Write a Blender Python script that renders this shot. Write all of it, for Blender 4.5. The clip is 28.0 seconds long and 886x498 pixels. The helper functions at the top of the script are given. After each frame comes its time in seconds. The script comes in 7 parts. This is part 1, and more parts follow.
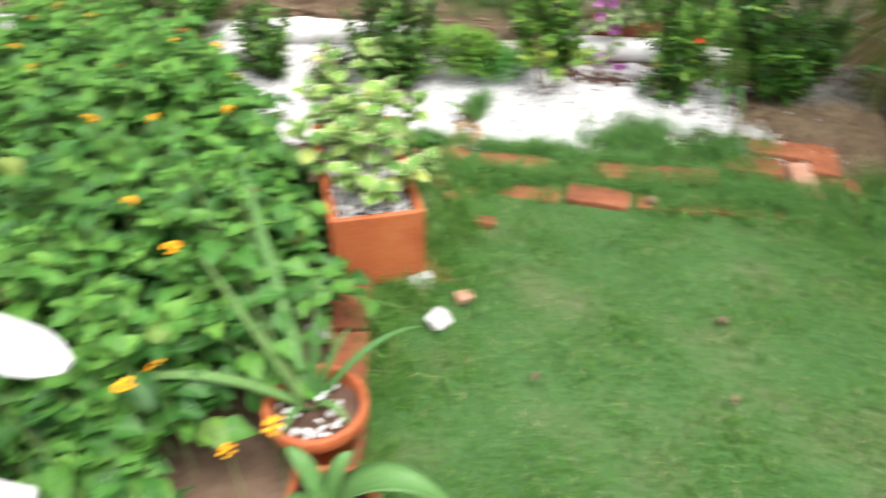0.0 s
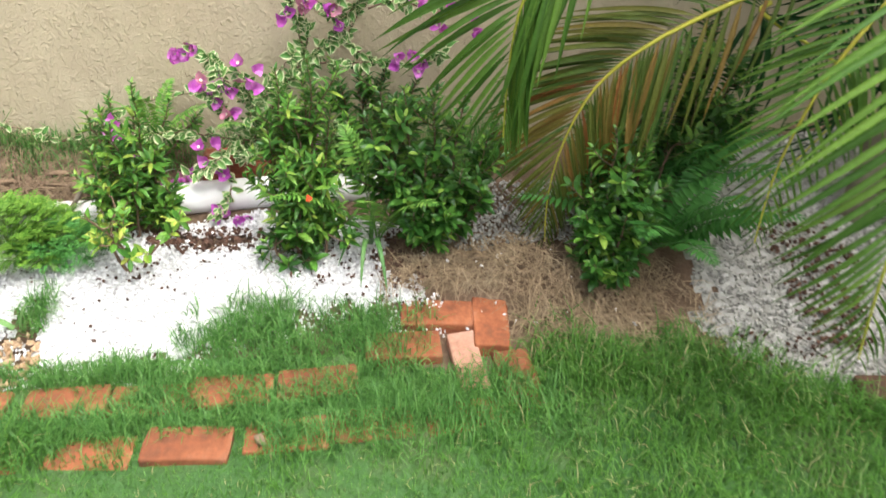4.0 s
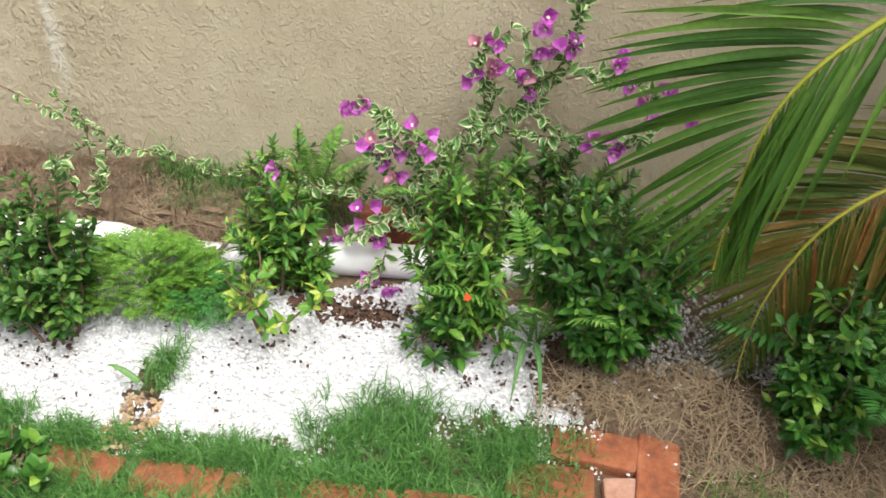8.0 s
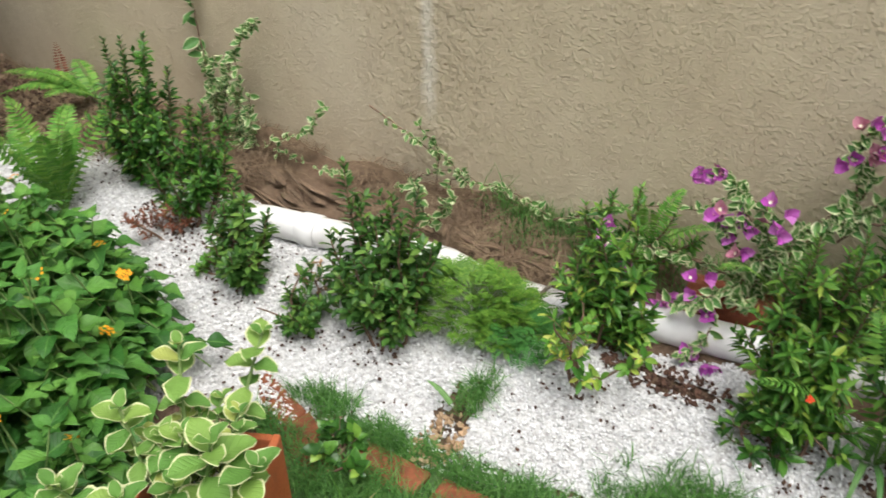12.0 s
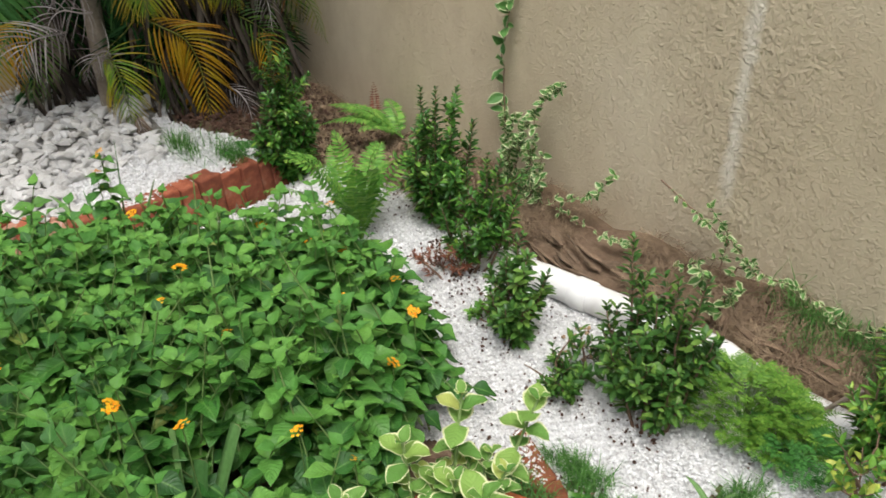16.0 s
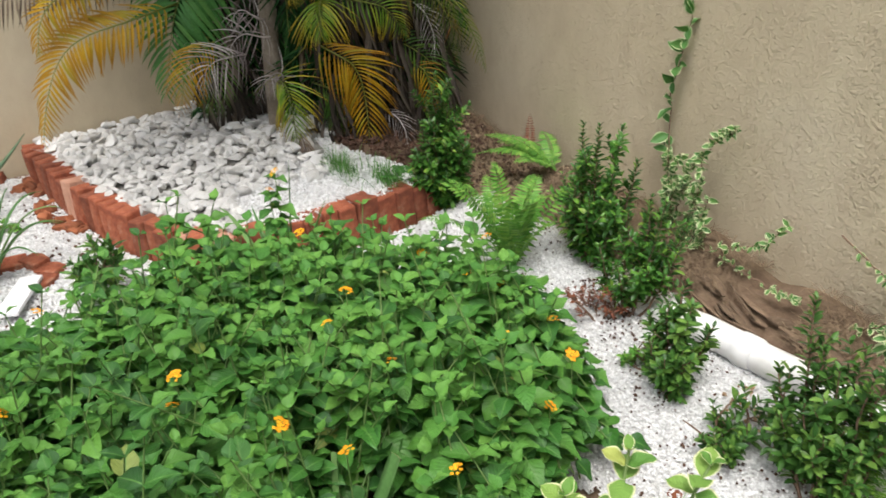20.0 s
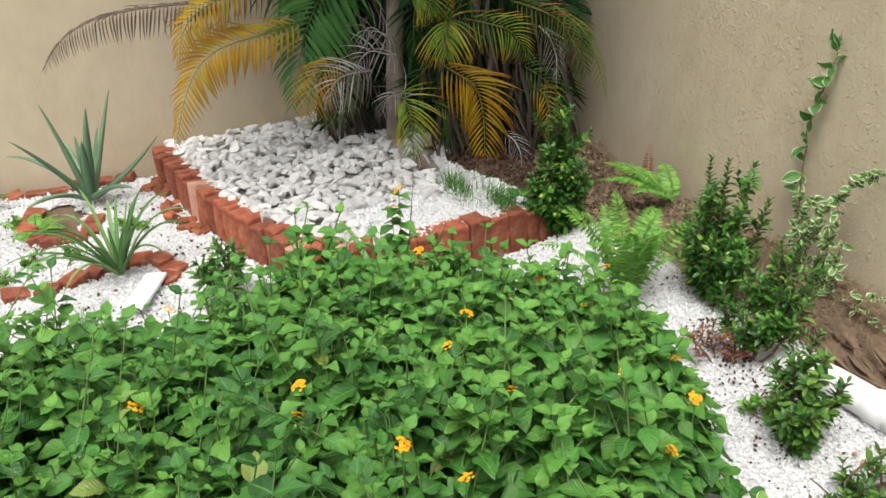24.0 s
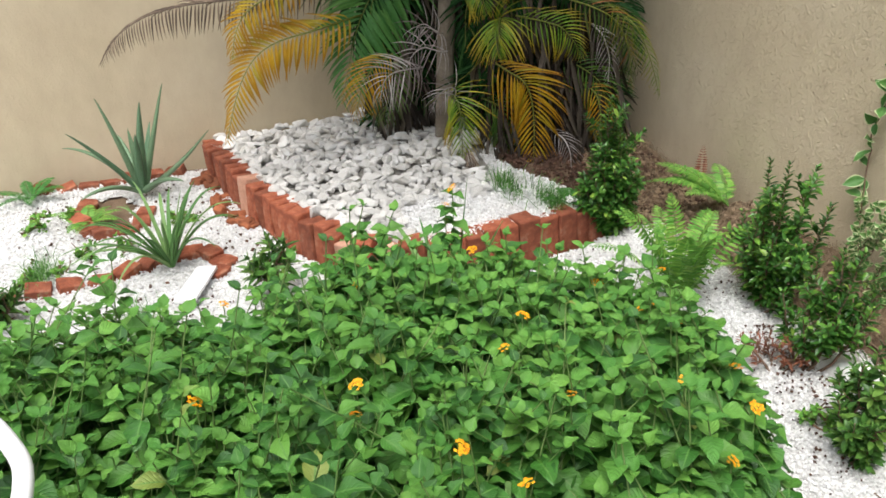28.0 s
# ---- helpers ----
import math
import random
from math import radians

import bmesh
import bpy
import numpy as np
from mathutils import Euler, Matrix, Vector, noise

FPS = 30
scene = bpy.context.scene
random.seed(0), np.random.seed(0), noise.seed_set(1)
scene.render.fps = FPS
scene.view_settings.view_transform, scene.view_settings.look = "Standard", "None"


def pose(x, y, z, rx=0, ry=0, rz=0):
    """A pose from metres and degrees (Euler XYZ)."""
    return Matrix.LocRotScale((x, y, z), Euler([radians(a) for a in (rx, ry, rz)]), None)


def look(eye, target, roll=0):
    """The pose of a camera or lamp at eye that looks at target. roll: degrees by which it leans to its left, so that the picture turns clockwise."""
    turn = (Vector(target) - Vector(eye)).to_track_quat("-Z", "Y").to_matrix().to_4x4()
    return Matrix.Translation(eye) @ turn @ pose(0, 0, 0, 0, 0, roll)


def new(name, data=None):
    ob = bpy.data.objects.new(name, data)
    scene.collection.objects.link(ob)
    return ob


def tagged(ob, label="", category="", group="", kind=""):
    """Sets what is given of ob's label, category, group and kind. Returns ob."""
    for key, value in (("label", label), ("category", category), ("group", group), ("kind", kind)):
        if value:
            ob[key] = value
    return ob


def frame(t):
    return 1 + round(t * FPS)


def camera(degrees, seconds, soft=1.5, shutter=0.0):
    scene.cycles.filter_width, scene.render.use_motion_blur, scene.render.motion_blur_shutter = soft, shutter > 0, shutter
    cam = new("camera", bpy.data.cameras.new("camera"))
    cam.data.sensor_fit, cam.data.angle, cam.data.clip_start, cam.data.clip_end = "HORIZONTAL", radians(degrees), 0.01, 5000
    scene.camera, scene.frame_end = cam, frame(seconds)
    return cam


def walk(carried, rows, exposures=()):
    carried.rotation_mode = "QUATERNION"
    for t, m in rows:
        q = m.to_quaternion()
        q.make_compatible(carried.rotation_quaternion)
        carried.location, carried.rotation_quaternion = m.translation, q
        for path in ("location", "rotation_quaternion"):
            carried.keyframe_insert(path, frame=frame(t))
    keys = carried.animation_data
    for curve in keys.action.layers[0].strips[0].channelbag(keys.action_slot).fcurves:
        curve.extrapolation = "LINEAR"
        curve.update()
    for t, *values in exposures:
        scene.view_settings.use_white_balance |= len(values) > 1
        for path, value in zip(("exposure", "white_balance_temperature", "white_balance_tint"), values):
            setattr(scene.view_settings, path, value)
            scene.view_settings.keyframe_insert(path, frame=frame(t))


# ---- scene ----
cam = camera(58.5, 28.0, soft=1.6, shutter=0.65)
PATH = [
    (0, (0.286, 0.2, 1.484), (-0.013, 1.733, 0.235), 0.8),
    (0.2, (0.343, 0.25, 1.464), (0.182, 1.808, 0.226), 1.2),
    (0.5, (0.384, 0.286, 1.449), (0.323, 1.862, 0.219), 1.5),
    (1, (0.5, 0.387, 1.459), (0.582, 1.955, 0.22), 1.8),
    (1.5, (0.594, 0.448, 1.47), (0.69, 2.024, 0.242), 1.8),
    (2, (0.642, 0.5, 1.477), (0.755, 2.083, 0.26), 1.1),
    (2.5, (0.705, 0.579, 1.486), (0.796, 2.157, 0.261), 0.3),
    (3, (0.758, 0.747, 1.496), (0.907, 2.333, 0.286), 1.5),
    (3.5, (0.799, 0.954, 1.491), (0.973, 2.557, 0.307), 2.1),
    (5.5, (0.934, 1.493, 1.505), (0.814, 3.033, 0.235), 0.1),
    (6, (0.929, 1.527, 1.506), (0.743, 3.074, 0.251), 1.6),
    (6.5, (0.898, 1.537, 1.518), (0.718, 3.099, 0.282), 2.6),
    (7, (0.84, 1.524, 1.514), (0.659, 3.11, 0.308), 2.7),
    (7.5, (0.805, 1.523, 1.513), (0.606, 3.113, 0.317), 2.8),
    (8, (0.779, 1.525, 1.51), (0.556, 3.113, 0.315), 2.4),
    (8.5, (0.765, 1.535, 1.511), (0.507, 3.113, 0.31), 1.9),
    (9, (0.744, 1.536, 1.506), (0.433, 3.097, 0.295), 1.3),
    (9.5, (0.732, 1.532, 1.505), (0.35, 3.076, 0.292), 0.7),
    (10, (0.714, 1.528, 1.509), (0.257, 3.052, 0.296), 0.1),
    (10.5, (0.699, 1.526, 1.516), (0.142, 3.023, 0.312), -0.9),
    (11, (0.669, 1.512, 1.516), (-0.011, 2.98, 0.338), -1.2),
    (11.5, (0.647, 1.5, 1.528), (-0.147, 2.935, 0.384), -1.2),
    (12, (0.622, 1.493, 1.531), (-0.247, 2.907, 0.416), -0.7),
    (12.5, (0.599, 1.488, 1.539), (-0.344, 2.864, 0.436), -0.7),
    (13, (0.573, 1.485, 1.551), (-0.455, 2.808, 0.459), -0.6),
    (13.5, (0.561, 1.484, 1.554), (-0.555, 2.753, 0.485), -1.0),
    (15.5, (0.528, 1.434, 1.602), (-0.791, 2.537, 0.581), -1.7),
    (16, (0.52, 1.421, 1.604), (-0.829, 2.496, 0.593), -1.6),
    (16.5, (0.51, 1.414, 1.597), (-0.87, 2.464, 0.599), -1.4),
    (17, (0.494, 1.403, 1.597), (-0.902, 2.434, 0.603), -1.3),
    (17.5, (0.476, 1.396, 1.602), (-0.937, 2.404, 0.607), -1.3),
    (18, (0.462, 1.393, 1.603), (-0.963, 2.381, 0.608), -1.3),
    (18.5, (0.452, 1.387, 1.608), (-1.0, 2.35, 0.625), -1.5),
    (19, (0.443, 1.379, 1.614), (-1.04, 2.309, 0.647), -1.7),
    (19.5, (0.434, 1.365, 1.613), (-1.083, 2.252, 0.658), -1.9),
    (20, (0.423, 1.352, 1.622), (-1.124, 2.193, 0.674), -2.1),
    (20.5, (0.414, 1.339, 1.627), (-1.161, 2.139, 0.69), -2.1),
    (21, (0.405, 1.322, 1.625), (-1.197, 2.084, 0.701), -1.9),
    (21.5, (0.391, 1.309, 1.627), (-1.233, 2.033, 0.711), -1.9),
    (22, (0.384, 1.296, 1.631), (-1.254, 1.997, 0.723), -1.8),
    (22.5, (0.377, 1.289, 1.635), (-1.271, 1.972, 0.729), -1.7),
    (24.5, (0.356, 1.274, 1.636), (-1.307, 1.92, 0.732), -1.3),
    (25, (0.349, 1.272, 1.635), (-1.312, 1.917, 0.728), -1.3),
    (25.5, (0.342, 1.269, 1.635), (-1.317, 1.915, 0.723), -1.3),
    (26, (0.335, 1.263, 1.636), (-1.319, 1.909, 0.716), -1.1),
    (26.5, (0.329, 1.253, 1.638), (-1.333, 1.883, 0.72), -1.2),
    (27, (0.324, 1.244, 1.639), (-1.348, 1.85, 0.725), -1.3),
    (27.5, (0.32, 1.236, 1.64), (-1.362, 1.821, 0.73), -1.4),
    (28, (0.321, 1.23, 1.638), (-1.368, 1.796, 0.728), -1.5),
]
EXPOSURE = [(0, 0.88), (3.5, 0.98), (6, 1.12), (7, 0.83), (8, 0.68), (11, 0.35), (13.5, 0.13), (17, 0.17), (20, 0.3), (22, 0.4), (28, 0.42)]
walk(cam, [(t, look(eye, target, roll)) for t, eye, target, roll in PATH], EXPOSURE)


# ---- sky and light ----
world = bpy.data.worlds.new("overcast_sky")
scene.world = world
world.use_nodes = True
wn = world.node_tree
bg_node = wn.nodes["Background"]
sky = wn.nodes.new("ShaderNodeTexSky")
sky.sky_type = "NISHITA"
sky.sun_disc = False
SUN_EL, SUN_AZ = 70.0, 128.0
sky.sun_elevation, sky.sun_rotation = radians(SUN_EL), radians(SUN_AZ)
sky.dust_density, sky.air_density, sky.ozone_density = 4.0, 1.0, 1.0
hsv = wn.nodes.new("ShaderNodeHueSaturation")
hsv.inputs["Saturation"].default_value = 0.25
wn.links.new(sky.outputs[0], hsv.inputs["Color"])
wn.links.new(hsv.outputs[0], bg_node.inputs["Color"])
bg_node.inputs["Strength"].default_value = 0.19

sun_data = bpy.data.lights.new("sun", "SUN")
sun_data.energy, sun_data.angle, sun_data.color = 2.1, radians(40), (1.0, 0.965, 0.91)
sun = new("sun", sun_data)
_a = radians(SUN_AZ)
sun.matrix_world = look((4 * math.sin(_a), 4 * math.cos(_a), 4 * math.tan(radians(SUN_EL))), (0, 0, 0))


# ---- small tools ----
def rng(seed):
    return np.random.default_rng(seed)


def smooth(v, a, b):
    t = np.clip((np.asarray(v, float) - a) / (b - a), 0, 1)
    return t * t * (3 - 2 * t)


def mesh(name, V, F, material, uv=None, soft=True):
    """A mesh from arrays: points, and faces that all have the same number of corners."""
    V, F = np.asarray(V, np.float32), np.asarray(F, np.int32)
    me = bpy.data.meshes.new(name)
    me.vertices.add(len(V))
    me.vertices.foreach_set("co", V.ravel())
    me.loops.add(F.size)
    me.loops.foreach_set("vertex_index", F.ravel())
    me.polygons.add(len(F))
    me.polygons.foreach_set("loop_start", np.arange(0, F.size, F.shape[1], dtype=np.int32))
    if uv is not None:
        layer = me.uv_layers.new(name="UVMap")
        layer.data.foreach_set("uv", np.asarray(uv, np.float32)[F.ravel()].ravel())
    me.polygons.foreach_set("use_smooth", np.full(len(F), soft))
    me.update(calc_edges=True)
    me.materials.append(material)
    return me


def put(name, me, parent=None, m=None, label="", category="", group="", kind=""):
    ob = new(name, me)
    if parent is not None:
        ob.parent = parent
    if m is not None:
        ob.matrix_basis = m
    return tagged(ob, label, category, group, kind)


def base(name, m, label, category, group="", kind=""):
    ob = new(name)
    ob.empty_display_size = 0.1
    ob.matrix_basis = m
    return tagged(ob, label, category, group, kind)


def part(name, bm, material, parent, label="", m=None, soft=False):
    me = bpy.data.meshes.new(name)
    bm.to_mesh(me)
    bm.free()
    me.materials.append(material)
    if soft:
        me.polygons.foreach_set("use_smooth", np.ones(len(me.polygons), bool))
    return put(name, me, parent, m, label)


def spread(tv, tf, M, T):
    """Copies of one small form, turned by M and moved to T, as arrays."""
    M, T = np.asarray(M), np.asarray(T)
    V = np.einsum("nij,vj->nvi", M, tv) + T[:, None, :]
    F = tf[None] + (np.arange(len(T)) * len(tv))[:, None, None]
    return V.reshape(-1, 3), F.reshape(-1, tf.shape[1])


class Heap:
    """Gathers pieces that become one mesh."""

    def __init__(self):
        self.V, self.F, self.U, self.n = [], [], [], 0

    def add(self, V, F, U=None):
        self.V.append(V)
        self.F.append(F + self.n)
        self.U.append(np.zeros((len(V), 2)) if U is None else U)
        self.n += len(V)

    def mesh(self, name, material, soft=True):
        return mesh(name, np.vstack(self.V), np.vstack(self.F), material, np.vstack(self.U), soft)


def unit(v):
    v = np.asarray(v, float)
    return v / np.maximum(np.linalg.norm(v, axis=-1, keepdims=True), 1e-9)


def frames(D, N):
    """Turns whose y axis runs along D and whose z axis is as near to N as may be."""
    Y = unit(D)
    X = unit(np.cross(Y, N))
    Z = np.cross(X, Y)
    return np.stack([X, Y, Z], -1)


def leaf_form(length, width, nx=2, ny=5, fold=0.25, droop=0.2, widest=0.4, tip=1.0, ripple=0.0):
    """A leaf along y from the origin, with a fold at the midrib. Returns points, faces, uv."""
    V, U = [], []
    for j in range(ny + 1):
        v = j / ny
        a = v / widest if v < widest else (1 - v) / (1 - widest)
        w = width * 0.5 * max(0.02, math.sin(min(1, a) * math.pi / 2) ** (0.8 if v < widest else tip))
        for i in range(-nx, nx + 1):
            u = i / nx
            z = abs(u) * w * fold * 2 - droop * length * v * v + ripple * width * math.sin(9 * v + 2 * u) * abs(u)
            V.append((u * w, v * length, z))
            U.append((u * 0.5 + 0.5, v))
    k = 2 * nx + 1
    F = [(j * k + i, j * k + i + 1, (j + 1) * k + i + 1, (j + 1) * k + i) for j in range(ny) for i in range(k - 1)]
    return np.array(V), np.array(F), np.array(U)


def tube(points, radii, sides=5):
    """A round stem along points."""
    P = np.asarray(points, float)
    R = np.broadcast_to(radii, (len(P),))
    D = unit(np.gradient(P, axis=0))
    ref = np.array([0.31, 0.95, 0.05]) if abs(D[0][2]) > 0.7 else np.array([0.1, 0.05, 1.0])
    X = unit(np.cross(D, ref))
    Y = np.cross(D, X)
    a = np.arange(sides) * 2 * np.pi / sides
    V = (P[:, None] + R[:, None, None] * (np.cos(a)[None, :, None] * X[:, None] + np.sin(a)[None, :, None] * Y[:, None])).reshape(-1, 3)
    F = [(j * sides + i, j * sides + (i + 1) % sides, (j + 1) * sides + (i + 1) % sides, (j + 1) * sides + i) for j in range(len(P) - 1) for i in range(sides)]
    return V, np.array(F)


def noise2(x, y, s, seed=0.0):
    """Smooth noise of two coordinates, from -1 to 1, for arrays."""
    x, y = np.asarray(x, float) / s, np.asarray(y, float) / s
    return (np.sin(1.7 * x + 1.3 * y + seed) + np.sin(-1.1 * x + 2.3 * y + 1.9 * seed + 1) + np.sin(2.9 * x - 0.7 * y + 2.7 * seed + 2) + np.sin(3.7 * x + 3.1 * y + seed + 4)) / 4


# ---- materials ----
def material(name):
    m = bpy.data.materials.new(name)
    m.use_nodes = True
    nt = m.node_tree
    return m, nt, nt.nodes["Principled BSDF"]


def node(nt, kind, **values):
    n = nt.nodes.new(kind)
    for key, value in values.items():
        n.inputs[key.replace("_", " ")].default_value = value
    return n


def ramp(nt, source, stops):
    r = nt.nodes.new("ShaderNodeValToRGB")
    while len(r.color_ramp.elements) < len(stops):
        r.color_ramp.elements.new(0.5)
    for e, (p, c) in zip(r.color_ramp.elements, stops):
        e.position, e.color = p, (*c, 1)
    nt.links.new(source, r.inputs[0])
    return r.outputs[0]


def mix(nt, fac, a, b, how="MIX"):
    n = nt.nodes.new("ShaderNodeMix")
    n.data_type, n.blend_type = "RGBA", how
    for sock, v in ((n.inputs[0], fac), (n.inputs[6], a), (n.inputs[7], b)):
        if isinstance(v, bpy.types.NodeSocket):
            nt.links.new(v, sock)
        else:
            sock.default_value = v if isinstance(v, (int, float)) else (*v, 1)
    return n.outputs[2]


def noise_tex(nt, scale, detail=4, rough=0.55, where="Object", stretch=None):
    tc = nt.nodes.new("ShaderNodeTexCoord")
    src = tc.outputs[where]
    if stretch:
        mp = nt.nodes.new("ShaderNodeMapping")
        mp.inputs["Scale"].default_value = stretch
        nt.links.new(src, mp.inputs[0])
        src = mp.outputs[0]
    n = node(nt, "ShaderNodeTexNoise", Scale=scale, Detail=detail, Roughness=rough)
    nt.links.new(src, n.inputs["Vector"])
    return n.outputs["Fac"]


def bump(nt, bsdf, height, strength, distance, under=None):
    b = node(nt, "ShaderNodeBump", Strength=strength, Distance=distance)
    nt.links.new(height, b.inputs["Height"])
    if under is not None:
        nt.links.new(under, b.inputs["Normal"])
    nt.links.new(b.outputs[0], bsdf.inputs["Normal"])
    return b.outputs[0]


def earth_like(name, stops, scale=8, fine=60, rough=0.9, relief=0.01, by_piece=0.0):
    """A rough mineral surface with stains, grain and relief; by_piece: how much single pieces differ."""
    m, nt, b = material(name)
    big, small = noise_tex(nt, scale), noise_tex(nt, fine, 6, 0.7)
    c = ramp(nt, big, stops)
    c = mix(nt, 0.35, c, ramp(nt, small, [(0.3, (0.25, 0.25, 0.25)), (0.7, (0.9, 0.9, 0.9))]), "OVERLAY")
    if by_piece:
        info = nt.nodes.new("ShaderNodeObjectInfo")
        geo = nt.nodes.new("ShaderNodeNewGeometry")
        add = nt.nodes.new("ShaderNodeMath")
        add.operation = "ADD"
        nt.links.new(info.outputs["Random"], add.inputs[0])
        nt.links.new(geo.outputs["Random Per Island"], add.inputs[1])
        fr = nt.nodes.new("ShaderNodeMath")
        fr.operation = "FRACT"
        nt.links.new(add.outputs[0], fr.inputs[0])
        k = 1 - by_piece
        c = mix(nt, 1.0, c, ramp(nt, fr.outputs[0], [(0, (k, k, k)), (1, (1, 1, 1))]), "MULTIPLY")
    nt.links.new(c, b.inputs["Base Color"])
    b.inputs["Roughness"].default_value = rough
    bump(nt, b, small, 0.6, relief)
    return m


def leafy(name, stops, edge=None, edge_from=0.62, gloss=0.45, glow=0.18, rib=None, tip=None, veins=0.0, sheen=0.28):
    """A leaf: shades differ from leaf to leaf; edge: a margin of another colour; tip: colour towards the point."""
    m, nt, b = material(name)
    geo, info = nt.nodes.new("ShaderNodeNewGeometry"), nt.nodes.new("ShaderNodeObjectInfo")
    add, fr = nt.nodes.new("ShaderNodeMath"), nt.nodes.new("ShaderNodeMath")
    add.operation, fr.operation = "ADD", "FRACT"
    nt.links.new(geo.outputs["Random Per Island"], add.inputs[0])
    nt.links.new(info.outputs["Random"], add.inputs[1])
    nt.links.new(add.outputs[0], fr.inputs[0])
    c = ramp(nt, fr.outputs[0], stops)
    uv = nt.nodes.new("ShaderNodeUVMap")
    sep = nt.nodes.new("ShaderNodeSeparateXYZ")
    nt.links.new(uv.outputs[0], sep.inputs[0])
    mott = noise_tex(nt, 90, 3)
    c = mix(nt, 0.3, c, ramp(nt, mott, [(0.3, (0.3, 0.3, 0.3)), (0.7, (0.75, 0.75, 0.75))]), "OVERLAY")
    off = nt.nodes.new("ShaderNodeMath")
    off.operation = "MULTIPLY_ADD"
    off.inputs[1].default_value, off.inputs[2].default_value = 2.0, -1.0
    nt.links.new(sep.outputs[0], off.inputs[0])
    dist = nt.nodes.new("ShaderNodeMath")
    dist.operation = "ABSOLUTE"
    nt.links.new(off.outputs[0], dist.inputs[0])
    if rib:
        c = mix(nt, ramp(nt, dist.outputs[0], [(0.03, (1, 1, 1)), (0.12, (0, 0, 0))]), c, rib)
    if edge:
        wob = nt.nodes.new("ShaderNodeMath")
        wob.operation = "MULTIPLY_ADD"
        wob.inputs[1].default_value = 0.3
        nt.links.new(noise_tex(nt, 55, 2), wob.inputs[0])
        nt.links.new(dist.outputs[0], wob.inputs[2])
        c = mix(nt, ramp(nt, wob.outputs[0], [(edge_from + 0.12, (0, 0, 0)), (edge_from + 0.18, (1, 1, 1))]), c, edge)
    if tip:
        c = mix(nt, ramp(nt, sep.outputs[1], [(0.45, (0, 0, 0)), (0.95, (1, 1, 1))]), c, tip)
    nt.links.new(c, b.inputs["Base Color"])
    b.inputs["Roughness"].default_value = gloss
    b.inputs["Specular IOR Level"].default_value = sheen
    relief = bump(nt, b, mott, 0.25, 0.003)
    if veins:
        # slanting side veins: sunk lines on the puffed blade
        slant, sine = nt.nodes.new("ShaderNodeMath"), nt.nodes.new("ShaderNodeMath")
        slant.operation, sine.operation = "MULTIPLY_ADD", "SINE"
        slant.inputs[1].default_value = -0.32
        nt.links.new(dist.outputs[0], slant.inputs[0])
        nt.links.new(sep.outputs[1], slant.inputs[2])
        many = nt.nodes.new("ShaderNodeMath")
        many.operation = "MULTIPLY"
        many.inputs[1].default_value = 46.0
        nt.links.new(slant.outputs[0], many.inputs[0])
        nt.links.new(many.outputs[0], sine.inputs[0])
        puff = ramp(nt, sine.outputs[0], [(0.0, (1, 1, 1)), (0.75, (0.6, 0.6, 0.6)), (1.0, (0, 0, 0))])
        bump(nt, b, puff, veins, 0.004, relief)
    tr = nt.nodes.new("ShaderNodeBsdfTranslucent")
    nt.links.new(c, tr.inputs["Color"])
    ms = nt.nodes.new("ShaderNodeMixShader")
    ms.inputs[0].default_value = glow
    nt.links.new(b.outputs[0], ms.inputs[1])
    nt.links.new(tr.outputs[0], ms.inputs[2])
    nt.links.new(ms.outputs[0], nt.nodes["Material Output"].inputs["Surface"])
    return m


